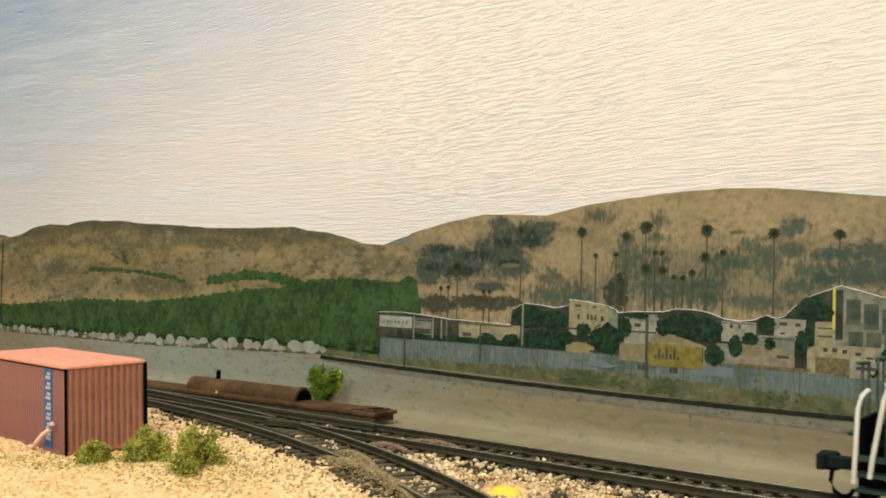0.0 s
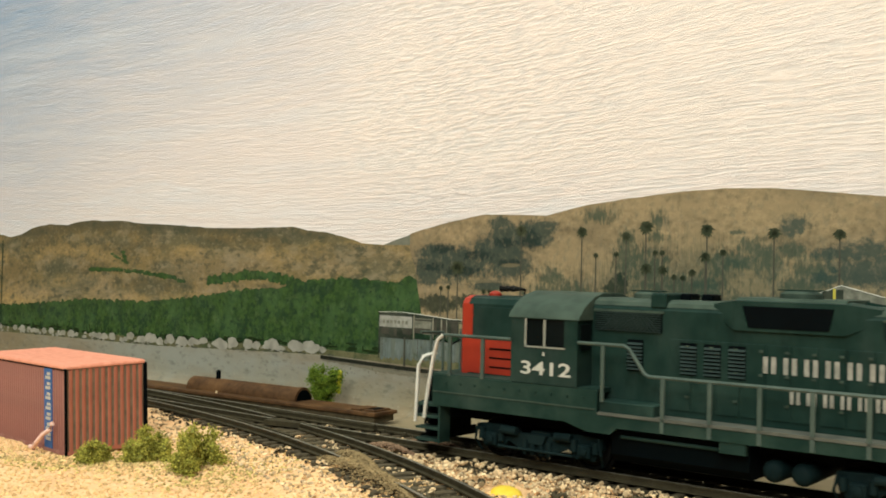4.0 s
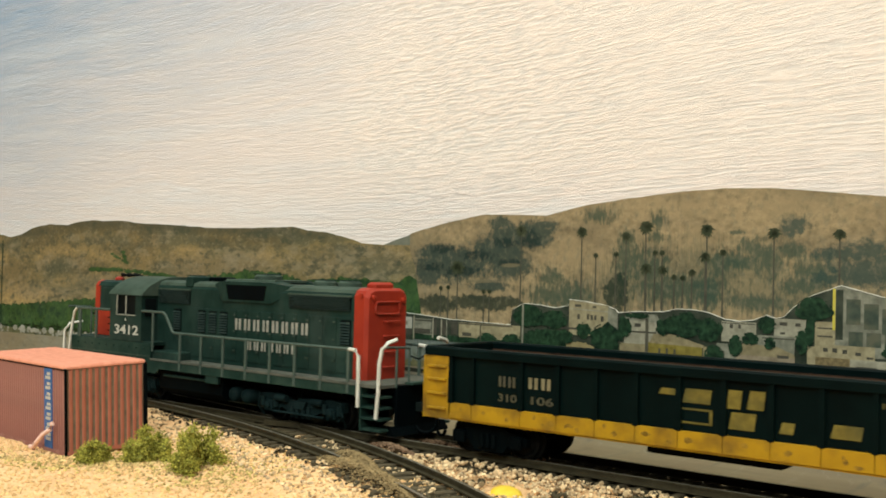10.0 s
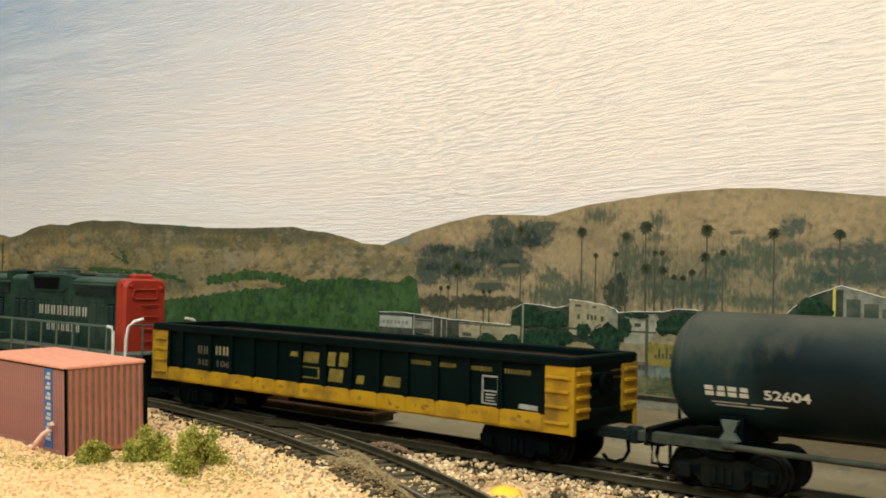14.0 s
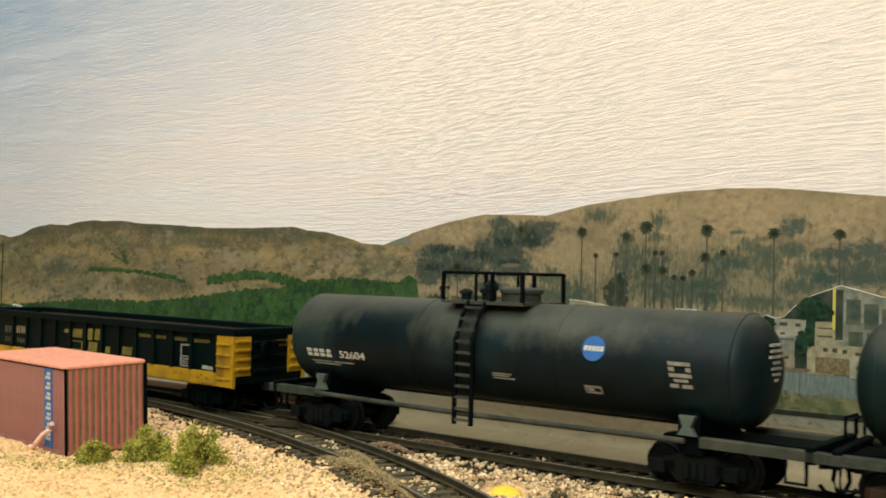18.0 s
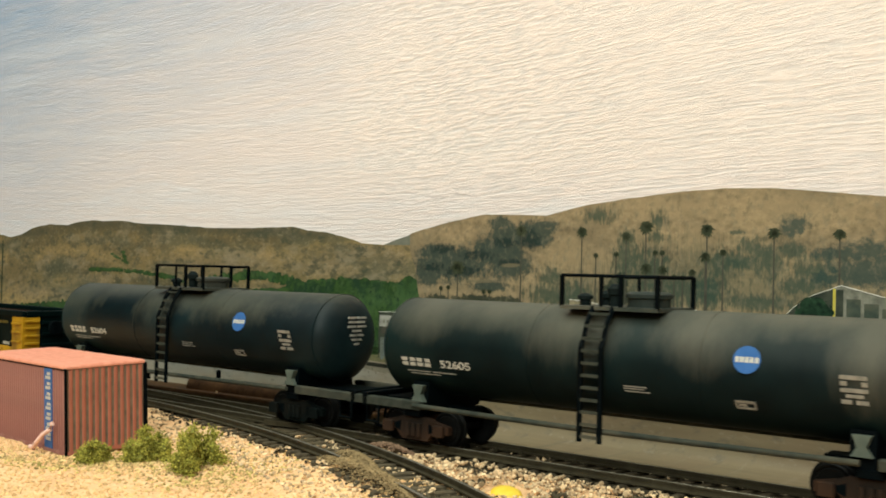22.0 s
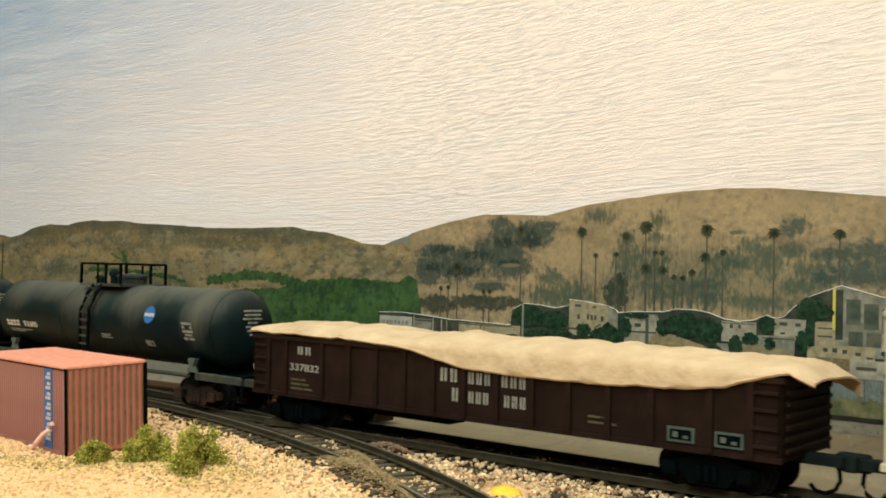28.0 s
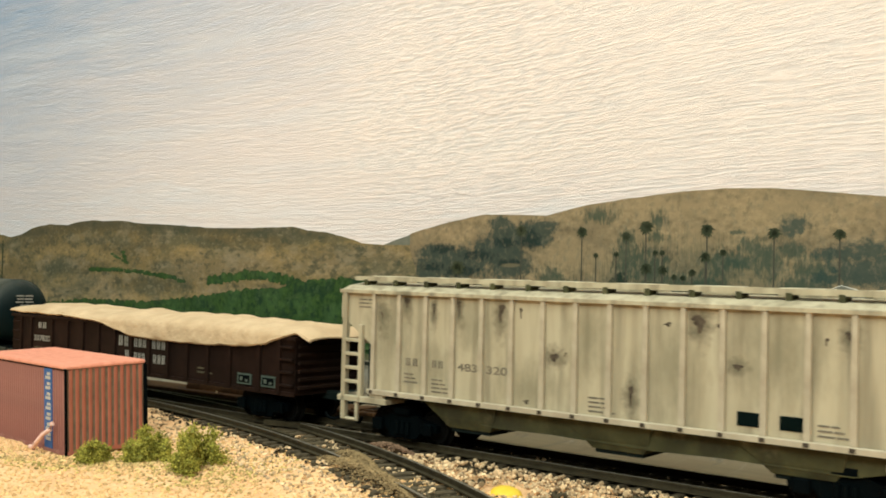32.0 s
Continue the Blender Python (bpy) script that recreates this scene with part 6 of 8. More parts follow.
    part("roof_cap", Build().box(-81, -76.8, -5, 5, 47.0, 49.4, 0.8), SCARLET, rear)
    # blister with its dark intake
    for s in (1, -1):
        bl = Build().loft([[(-3, 9.6 * s, 44.0), (-3, 9.6 * s, 47.0), (-3, 6 * s, 47.4), (-3, 6 * s, 44)], [(-9, 10.9 * s, 40.6), (-9, 10.9 * s, 48.0), (-9, 6 * s, 48.6), (-9, 6 * s, 40.6)], [(-36, 10.9 * s, 40.6), (-36, 10.9 * s, 48.0), (-36, 6 * s, 48.6), (-36, 6 * s, 40.6)], [(-44, 9.6 * s, 44.0), (-44, 9.6 * s, 47.0), (-44, 6 * s, 47.4), (-44, 6 * s, 44)]])
        bb = part("blister", bl, LOCO, ob, "flared roof blister")
        part("intake", Build().prism([(-11, 46.8), (-33.6, 46.8), (-32.4, 41.4), (-12.6, 41.4)], "y", min(10.85 * s, 11.05 * s), max(10.85 * s, 11.05 * s)), BLACK, bb, "dark louvred intake")
    part("blister_roof", Build().prism([(9.6, 48.0), (9.0, 48.9), (-9.0, 48.9), (-9.6, 48.0)], "x", -36, -9), ROOFG, ob)
    for x, rr in ((-52.5, 4.3), (-64.5, 4.3), (-22, 5.2), (20, 4.3)):
        fan = part("roof_fan", Build().lathe([(0, rr), (1.3, rr), (1.9, rr * 0.8), (2.1, rr * 0.4), (2.2, 0.1)], "z", (x, 0, 47.4 if abs(x + 22) > 1 else 48.8), 20), ROOFG, ob, "round roof fan", smooth=40)
        repeat("fan_bar", Build().box(-rr * 0.95, rr * 0.95, -0.2, 0.2, 0, 0.3).mesh("fan_bar", LOCO), fan, [mmpose(x, k * rr * 0.3, 49.4 if abs(x + 22) > 1 else 50.8) for k in (-2, -1, 0, 1, 2)])
    for x in (8, 2):
        part("exhaust_stack", Build().box(x - 1.6, x + 1.6, -3, 3, 47.2, 49.2, 0.3), BLACK, ob, "black exhaust stack")
    part("roof_box", Build().box(10, 14.5, -8, 10.4, 45.5, 49.2, 0.4), LOCO, ob)
    # doors, latches, louvres, grilles on the long hood
    for s in (1, -1):
        y0, y1 = (10.2, 10.5) if s > 0 else (-10.5, -10.2)
        for k in range(13):
            x = 8.6 - 6.5 * k
            d = part("hood_door", Build().box(x - 5.9, x, y0, y1, 19.0, 37.4, 0.1), LOCO, ob, "hinged hood door")
            for z in (22.4, 29.5, 35.4):
                part("latch", Build().box(x - 5.5, x - 4.5, y1 if s > 0 else y0 - 0.35, (y1 + 0.35) if s > 0 else y0, z, z + 0.6), ROOFG, d)
        for x0, x1, z0, z1, nn in ((31, 11, 38.6, 43.8, 9), (-45, -75.5, 39.6, 44.2, 9)):
            g = part("grille", Build().box(x1, x0, y0, y1 - 0.1, z0, z1), BLACK, ob, "black radiator grille")
            dz = (z1 - z0) / nn
            repeat("slat", Build().box(x1 + 0.3, x0 - 0.3, 0, 0.3 * s, 0, dz * 0.45).mesh("slat", LOUVRE) if s > 0 else Build().box(x1 + 0.3, x0 - 0.3, -0.3, 0, 0, dz * 0.45).mesh("slat", LOUVRE), g, [mmpose(0, y1 - 0.1 if s > 0 else y0, z0 + dz * (k + 0.25)) for k in range(nn)])
            step = 1.25
            n = int((x0 - x1 - (z1 - z0)) / step)
            for lean in (1, -1):
                wire = Build().prism([(0, 0), (0.34, 0), (0.34 + lean * (z1 - z0), z1 - z0), (lean * (z1 - z0), z1 - z0)], "y", 0, 0.16).mesh("mesh_wire", LOUVRE)
                repeat("mesh_wire", wire, g, [mmpose(x1 + 0.3 + step * k + (0 if lean > 0 else z1 - z0), (y1 + 0.22 if lean > 0 else y1 + 0.3) if s > 0 else (y0 - 0.4 if lean > 0 else y0 - 0.5), z0) for k in range(n)])
            part("grille_frame", Build().box(x1 - 0.4, x0 + 0.4, y0, y1 + 0.2 if s > 0 else y0, z1, z1 + 0.6), ROOFG, g)
        for x in (21, 5.6, -0.9, -7.4, -71.0):
            lv = part("louvre", Build().box(x - 4.6, x, y0, y1 + 0.05 * s, 28.2, 36.6), BLACK, ob, "louvred panel")
            repeat("louvre_slat", Build().prism([(0.0, 0.0), (0.55 * s, 0.1), (0.0, 0.7)], "x", x - 4.5, x - 0.1).mesh("louvre_slat", LOUVRE), lv, [mmpose(0, (y1 if s > 0 else y0), 28.5 + 0.95 * k) for k in range(8)])
    # cab
    cab = part("cab", Build().box(32.4, 54, -17.0, 17.0, 23, 41.4), LOCO, ob, "grey cab")
    part("cab_roof", Build().prism([(17.9, 41.2), (17.6, 42.0), (14.5, 44.9), (9.5, 47.5), (4.5, 48.6), (-4.5, 48.6), (-9.5, 47.5), (-14.5, 44.9), (-17.6, 42.0), (-17.9, 41.2)], "x", 31.8, 54.8), ROOFG, cab, "curved dusty cab roof", smooth=30)
    for s in (1, -1):
        ya, yb = (17.0, 17.5) if s > 0 else (-17.5, -17.0)
        for x0, x1, z0, z1 in ((32.4, 36.6, 23, 41.4), (49.2, 54, 23, 41.4), (36.6, 49.2, 23, 33.2), (36.6, 49.2, 40.9, 41.4)):
            part("cab_panel", Build().box(x0, x1, ya, yb, z0, z1), LOCO, cab)
        wn = part("window", Build().box(36.6, 49.2, min(16.7 * s, 17.05 * s), max(16.7 * s, 17.05 * s), 33.2, 40.9), DARKG, cab, "dark cab window")
        for x0, x1, z0, z1 in ((36.4, 49.4, 33.0, 33.45), (42.55, 43.25, 33.2, 40.9), (48.8, 49.4, 33, 41)):
            part("window_frame", Build().box(x0, x1, min(yb, yb + 0.2) if s > 0 else ya - 0.2, (yb + 0.2) if s > 0 else ya, z0, z1), FRAMEC, wn, "thin cream window frame")
        part("cab_door_window", Build().box(32.0, 32.5, min(11.0 * s, 16.0 * s), max(11.0 * s, 16.0 * s), 33, 40), DARKG, cab)
        part("front_window", Build().box(54.0, 54.3, min(10.8 * s, 16.0 * s), max(10.8 * s, 16.0 * s), 33.5, 40), DARKG, cab)
        part("emblem", Build().prism([(42.6, 30.9), (43.6, 30.9), (43.1, 32.1)], "y", min(17.5 * s, 17.65 * s), max(17.5 * s, 17.65 * s)), WHITE, cab)
    digits("cab_number", "3412", 3.7, cab, on_side(50.9, 17.5, 25.6), WHITE, "white cab number", 16.6)
    # short hood
    sh = [(10.2, 23.2), (10.2, 44.2), (9.2, 45.8), (7.0, 46.6), (-7.0, 46.6), (-9.2, 45.8), (-10.2, 44.2), (-10.2, 23.2)]
    nose = part("short_hood", Build().prism(sh, "x", 54, 74.5), LOCO, ob, "grey high short hood")
    part("nose_front", Build().loft([[(74.5, y, z) for y, z in sh], [(76.6, y, z) for y, z in sh], [(77.6, y * 0.92, 23.2 + (z - 23.2) * 0.98) for y, z in sh]]), SCARLET, nose, "scarlet nose end")
    for s in (1, -1):
        y1 = 10.2 * s
        red = part("red_panel", Build().box(55.5, 74.5, min(y1, y1 + 0.15 * s), max(y1, y1 + 0.15 * s), 23.6, 33.6), SCARLET, nose, "scarlet side panel")
        for k in range(3):
            part("slot", Build().box(57.5 - 0.8 * k, 66.5, min(y1 + 0.15 * s, y1 + 0.25 * s), max(y1 + 0.15 * s, y1 + 0.25 * s), 25.4 + 2.7 * k, 25.9 + 2.7 * k), BLACK, red, "dark slot")
        part("hatch", Build().box(57.5, 72.5, min(y1, y1 + 0.3 * s), max(y1, y1 + 0.3 * s), 34.0, 43.4, 0.2), LOCO, nose, "grey side hatch")
        part("red_edge", Build().box(73.0, 74.5, min(y1, y1 + 0.12 * s), max(y1, y1 + 0.12 * s), 33, 44), SCARLET, nose)
    part("nose_light", Build().box(77.4, 79.0, -2.6, 2.6, 40.0, 44.8, 0.5), SCARLET, nose, "scarlet headlight housing")
    for z in (41.2, 43.5):
        part("lamp_lens", Build().cyl((79.0, 0, z), (79.3, 0, z), 0.95, 12), WHITE, nose)
    part("bell_cap", Build().lathe([(0, 2.0), (0.8, 2.0), (1.5, 1.0), (1.6, 0.1)], "z", (70, 3, 46.5), 14), SCARLET, nose, smooth=50)
    horn = part("air_horn", Build().rod([(64, -4, 46.6), (64, -4, 48.6), (64, 4, 48.6)], 0.4, 6), STEEL, ob, "steel air horn")
    for y in (-3, 0, 3):
        part("horn_bell", Build().cyl((64, y, 48.8), (68, y, 48.8), 0.35, 8, 1.0), STEEL, horn)
    # ends: pilots, steps
    for sgn, x in ((1, 88), (-1, -96)):
        e = part("pilot", Build().box(min(x, x + 1.2 * sgn), max(x, x + 1.2 * sgn), -10.5, 10.5, 3.4, 16.8 if sgn < 0 else 22.0), BLACK, ob, "black pilot plate")
        for s in (1, -1):
            for k in range(4):
                part("step", Build().box(min(x - 8 * sgn, x + 0.4 * sgn), max(x - 8 * sgn, x + 0.4 * sgn), min(12.2 * s, 17.3 * s), max(12.2 * s, 17.3 * s), 2.6 + 3.5 * k, 3.3 + 3.5 * k), LOCO, e, "grey step tread")
            part("step_side", Build().box(min(x - 8.8 * sgn, x - 8.2 * sgn), max(x - 8.8 * sgn, x - 8.2 * sgn), min(12.2 * s, 17.3 * s), max(12.2 * s, 17.3 * s), 2.4, 16.6), LOCO, e)
        part("plow", Build().prism([(x, 1.2), (x + 3.0 * sgn, 1.2), (x + 1.0 * sgn, 4.0), (x, 4.0)], "y", -13.5, 13.5), BLACK, e)
        part("drop_step", Build().box(min(x + 1.2 * sgn, x + 4.6 * sgn), max(x + 1.2 * sgn, x + 4.6 * sgn), -7, 7, 17.2, 17.9), LOCO, e, "drop step over the coupler")
        zd = 17.2 if sgn < 0 else 23.0
        for y in (10.5, 4.5, -4.5, -10.5):
            part("end_post", Build().rod([(x + 0.6 * sgn, y, zd - 1), (x + 0.6 * sgn, y, zd + 11.5)], 0.42, 6), RAILG, e)
        for y0, y1 in ((4.5, 15.5), (-15.5, -4.5)):
            part("end_rail", Build().rod([(x + 0.6 * sgn, y0, zd + 11.5), (x + 0.6 * sgn, y1, zd + 12.0)], 0.45, 6), RAILG, e, "grey end handrail")
        part("chain", Build().rod([(x + 0.6 * sgn, 4.5, zd + 9), (x + 0.6 * sgn, 0, zd + 7.6), (x + 0.6 * sgn, -4.5, zd + 9)], 0.28, 5), BLACK, e)
        coupler(ob, x, sgn, 10.5)
    # handrails
    for s in (1, -1):
        y = 17.3 * s
        part("front_grab", Build().rod([(85.2, y, 9.5), (84.6, y, 14), (82.4, y, 27), (80.6, y, 33.2), (78.6, y, 34.7)], 0.58, 8), RAILW, ob, "cream front handrail", smooth=60)
        part("nose_rail", Build().rod([(78.6, y, 34.7), (66, y, 34.8), (54.2, y, 34.8)], 0.5, 7), RAILG, ob, "grey handrail")
        for x in (76, 64):
            part("stanchion", Build().box(x - 0.6, x + 0.6, y - 0.3, y + 0.3, 22.8, 34.8), RAILG, ob)
        part("side_rail", Build().rod([(32.2, y, 35.2), (18.4, y, 35.2), (16.8, y, 34.4), (12.4, y, 28.4), (11.0, y, 27.7), (-40, y, 27.7), (-83.0, y, 27.8)], 0.5, 7), RAILG, ob, "long grey handrail")
        part("rear_grab", Build().rod([(-82.0, y, 27.8), (-84.8, y, 27.6), (-86.2, y, 26.0), (-86.4, y, 18), (-86.4, y, 9.6)], 0.66, 8), RAILW, ob, "cream rear handrail", smooth=60)
        part("rear_post", Build().rod([(-94.4, y, 6.6), (-95.2, y, 15), (-95.4, y, 24), (-95.9, y - 0.6 * s, 28.5), (-96.2, y - 3 * s, 30.6), (-96.2, y - 7 * s, 31.4)], 0.66, 8), RAILW, ob, "cream corner handrail", smooth=60)
        part("front_post", Build().rod([(88.6, y, 8.0), (88.2, y, 18), (87.8, y, 25.0), (87.6, y - 2 * s, 27.6), (87.6, y - 8 * s, 28.4)], 0.55, 8), RAILW, ob, "cream corner handrail", smooth=60)
        for k in range(8):
            x = 7.0 - 12.7 * k
            part("stanchion", Build().box(x - 0.55, x + 0.55, min(y, y + 0.45 * s), max(y, y + 0.45 * s), 13.6, 27.8), RAILG, ob)
        part("stanchion", Build().box(24, 25, min(y, y + 0.45 * s), max(y, y + 0.45 * s), 20, 35.2), RAILG, ob)
    word_blocks(ob, -16.4, 10.5, 30.4, 8, 40.6, 4.1, WORN, 0.36)
    word_blocks(ob, -23.2, 10.5, 23.4, 7, 28.0, 3.3, WORN, 0.4)
    truck(ob, -56, 31, 5.8, TRUCKT, "dusty black loco truck", True)
    truck(ob, 47, 31, 5.8, TRUCKT, "dusty black loco truck", True)
    return ob


def car_frame(ob, x0, x1, z0=8.6, z1=11.0, trucks=(-70, 70), tm=None, gap=10.0, stub=0.0):
    if stub:
        part("stub_sill", Build().box(x0 + 3, trucks[0] + stub, -3.2, 3.2, z0, z1), BLACK, ob, "black stub sill")
        part("stub_sill", Build().box(trucks[1] - stub, x1 - 3, -3.2, 3.2, z0, z1), BLACK, ob, "black stub sill")
    else:
        part("centre_sill", Build().box(x0 + 3, x1 - 3, -3.2, 3.2, z0, z1), BLACK, ob, "black centre sill")
    for x in trucks:
        part("bolster", Build().box(x - 3, x + 3, -14.5, 14.5, 8.8, 10.6), BLACK, ob)
        truck(ob, x, 20, 5.25, tm or BLACK, "dark freight truck")
    coupler(ob, x1, 1, gap)
    coupler(ob, x0, -1, gap)


def end_ladder(ob, x, sgn, y0, y1, zs, material, label):
    """Rungs across a car's end corner."""
    for z in zs:
        part("rung", Build().box(min(x, x + 1.0 * sgn), max(x, x + 1.0 * sgn), min(y0, y1), max(y0, y1), z, z + 0.9, 0.15), material, ob, label)


def gondola():
    ob = thing("gondola_car", "black gondola car with yellow lower sill and yellow corner ladders", "freight car", "cars of the train")
    A, B_ = -94.8, 94.8
    for s in (1, -1):
        ya, yb = (15.2, 16.4) if s > 0 else (-16.4, -15.2)
        side = part("side", Build().box(A, B_, ya, yb, 10.4, 29.2), GBLACK, ob, "black weathered side")
        part("inner_lining", Build().box(A + 1.5, B_ - 1.5, min(14.9 * s, 15.2 * s), max(14.9 * s, 15.2 * s), 12, 29), RUSTIN, side, "rusty inside")
        ribs = [85.4, 77.6] + [60.7 - 11.95 * k for k in range(11)] + [-70.6, -85.2]
        rib = Build().prism([(-0.9, 14.8), (-0.7, 28.8), (0.7, 28.8), (0.9, 14.8)], "y", 0, 1.0 * s).mesh("rib", GBLACK)
        repeat("rib", rib, side, [mmpose(q, 16.4 * s, 0) for q in ribs])
        for q1, q0 in zip(ribs, ribs[1:]):
            part("sill_panel", Build().prism([(q0 + 0.1, 10.4), (q0 + 0.1, 14.4), (q0 + 0.7, 14.9), (q1 - 0.7, 14.9), (q1 - 0.1, 14.4), (q1 - 0.1, 10.4)], "y", min(16.45 * s, 17.35 * s), max(16.45 * s, 17.35 * s)), YELLOW, side, "yellow sill panel")
            if s > 0:
                wear = Build()
                for k in range(wr.choice((1, 2, 3))):
                    ex, ez, ew = wr.uniform(q0 + 1.5, q1 - 1.5), wr.uniform(11.2, 13.6), wr.uniform(0.3, 1.5)
                    ring = [(ex + ew * wr.uniform(0.7, 1.2) * math.cos(0.7854 * m), 17.37, ez + 0.75 * wr.uniform(0.5, 1.2) * math.sin(0.7854 * m)) for m in range(8)]
                    wear.add(ring, [tuple(reversed(range(8)))])
                part("worn_paint", wear, YWORN, side, "worn dark marks on the yellow sill")
        part("side_sill", Build().box(A, B_, min(16.3 * s, 16.9 * s), max(16.3 * s, 16.9 * s), 9.8, 11.4), YELLOW, side, "yellow side sill")
        for x0, x1 in ((A, A + 9.6), (B_ - 8.8, B_)):
            c = part("corner_panel", Build().box(x0, x1, min(16.4 * s, 17.3 * s), max(16.4 * s, 17.3 * s), 10.0, 28.4), YELLOW, ob, "yellow corner panel")
            for z in (12.6, 17.0, 21.2, 25.0):
                part("rung", Build().box(x0 + 0.8, x1 - 1.2, min(17.3 * s, 18.1 * s), max(17.3 * s, 18.1 * s), z, z + 0.7, 0.1), YELLOW, c)
        part("rim", Build().box(A - 0.6, B_ + 0.6, min(14.9 * s, 17.7 * s), max(14.9 * s, 17.7 * s), 28.6, 31.2, 0.5), GBLACK, ob, "black top rim")
    for sgn, x in ((1, B_), (-1, A)):
        e = part("end_wall", Build().box(min(x - 1.4 * sgn, x), max(x - 1.4 * sgn, x), -15.2, 15.2, 11.0, 29.2), GBLACK, ob, "black car end")
        part("end_rim", Build().box(min(x - 2 * sgn, x + 0.6 * sgn), max(x - 2 * sgn, x + 0.6 * sgn), -14.9, 14.9, 28.6, 31.2, 0.4), GBLACK, ob)
        for z in (15, 20, 25):
            part("end_rib", Build().box(min(x, x + 0.9 * sgn), max(x, x + 0.9 * sgn), -8, 8, z, z + 1.4, 0.3), GBLACK, e)
        for s in (1, -1):
            part("end_panel", Build().box(min(x, x + 0.5 * sgn), max(x, x + 0.5 * sgn), min(9.0 * s, 17.3 * s), max(9.0 * s, 17.3 * s), 14.0 if s > 0 else 14.5, 28.2), YELLOW, e, "yellow end panel")
            end_ladder(e, x + 0.5 * sgn, sgn, 9.8 * s, 16.2 * s, (16.2, 19.6, 23.0, 26.2), YELLOW, "yellow end rung")
            part("corner_post", Build().box(min(x, x + 0.7 * sgn), max(x, x + 0.7 * sgn), min(16.2 * s, 17.5 * s), max(16.2 * s, 17.5 * s), 9.8, 28.4), YELLOW, e)
        if sgn < 0:
            bw = part("brake_wheel", Build().lathe([(0, 3.0), (0.3, 3.4), (0.9, 3.4), (1.1, 3.0)], "x", (x - 2.4, 2.2, 23.4), 18), BLACK, e, "black brake wheel")
            part("brake_hub", Build().box(x - 2.4, x - 0.4, 1.4, 3.0, 20.4, 26.4), BLACK, bw)
            b = Build()
            b.box(x - 0.3, x - 0.02, -8.6, -3.4, 25.6, 26.6)
            b.box(x - 0.3, x - 0.02, -8.6, -4.6, 24.2, 25.0)
            part("end_marking", b, YELLOW, e, "small yellow end marking")
    part("floor", Build().box(A + 1, B_ - 1, -15.2, 15.2, 10.8, 12.2), RUSTIN, ob, "rusty floor")
    word_blocks(ob, 68.6, 16.42, 21.0, 2, 6.6, 3.0, FADED, 0.3)
    word_blocks(ob, 58.4, 16.42, 21.2, 2, 8.4, 3.2, YWHITE, 0.3)
    digits("car_number", "310", 2.2, ob, on_side(69.0, 16.42, 16.9), FADED, "faded white car number", 6.6)
    digits("car_number", "106", 2.2, ob, on_side(58.6, 16.42, 17.0), FADED, "faded white car number", 8.4)
    b = Build()
    for x1, x0, z0, z1 in ((18.6, 13.2, 23.6, 25.2), (12.0, 4.2, 22.0, 25.6), (0.6, -3.6, 21.6, 26.2), (-4.8, -9.4, 21.8, 26.4), (-0.2, -7.2, 16.6, 20.8), (-12.8, -16.6, 16.9, 19.6), (-24.8, -32.2, 17.2, 20.4)):
        part("emblem_block", Build().prism([(x1, z0), (x1 - 0.8, z1), (x0, z1), (x0 + 0.5, z0)], "y", 16.42, 16.56), YFADED, ob)
    for x1, x0, z0, z1 in ((13.0, 4.0, 20.2, 20.7), (13.0, 4.0, 16.8, 17.3), (13.0, 12.2, 16.8, 20.7), (4.8, 4.0, 16.8, 20.7)):
        b.box(x0, x1, 16.42, 16.56, z0, z1)
    part("emblem_frame", b, YFADED, ob, "faded yellow emblem frame")
    for x1, w in ((-36.2, 8.0), (-47.6, 6.4), (-59.4, 8.0), (-70.6, 10.4)):
        word_blocks(ob, x1, 16.42, 25.0, 5, w, 1.3, YFADED, 0.25)
    b = Build()
    for x1, x0, z0, z1 in ((-63.6, -69.6, 23.4, 23.9), (-63.6, -69.6, 19.2, 19.6), (-63.6, -69.6, 15.6, 16.0), (-63.6, -64.1, 15.6, 23.9), (-69.1, -69.6, 15.6, 23.9), (-65.0, -68.4, 18.2, 18.6), (-65.0, -68.0, 17.3, 17.7), (-65.0, -68.4, 16.5, 16.8)):
        b.box(x0, x1, 16.42, 16.6, z0, z1)
    part("data_panel", b, WORN, ob, "white outlined data panel")
    part("paint_chip", Build().prism([(-76.6, 15.5), (-83.2, 15.3), (-83.2, 16.6), (-77.0, 16.9)], "y", 16.42, 16.58), WORN, ob, "pale paint patch")
    car_frame(ob, A, B_, trucks=(-74, 74), gap=9.0)
    part("brake_gear", Build().box(-12, 24, 4, 12, 7.4, 9.2, 0.4), BLACK, ob, "black brake gear")
    return ob


def on_tank(x, z, zc=29.8, r=15.05):
    """A frame lying on the tank's front side."""
    t = math.asin(max(-1, min(1, (z - zc) / r)))
    n = Vector((0, math.cos(t), math.sin(t)))
    up = Vector((0, -math.sin(t), math.cos(t)))
    m = Matrix(((-1, 0, 0, x * MM), (0, up.y, n.y, r * n.y * MM), (0, up.z, n.z, (zc + r * n.z) * MM), (0, 0, 0, 1)))
    return m


def flat_bars(bars, h=0.1):
    """Bars (x0, x1, y0, y1) lying in a plane."""
    b = Build()
    for x0, x1, y0, y1 in bars:
        b.box(x0, x1, y0, y1, 0, h)
    return b


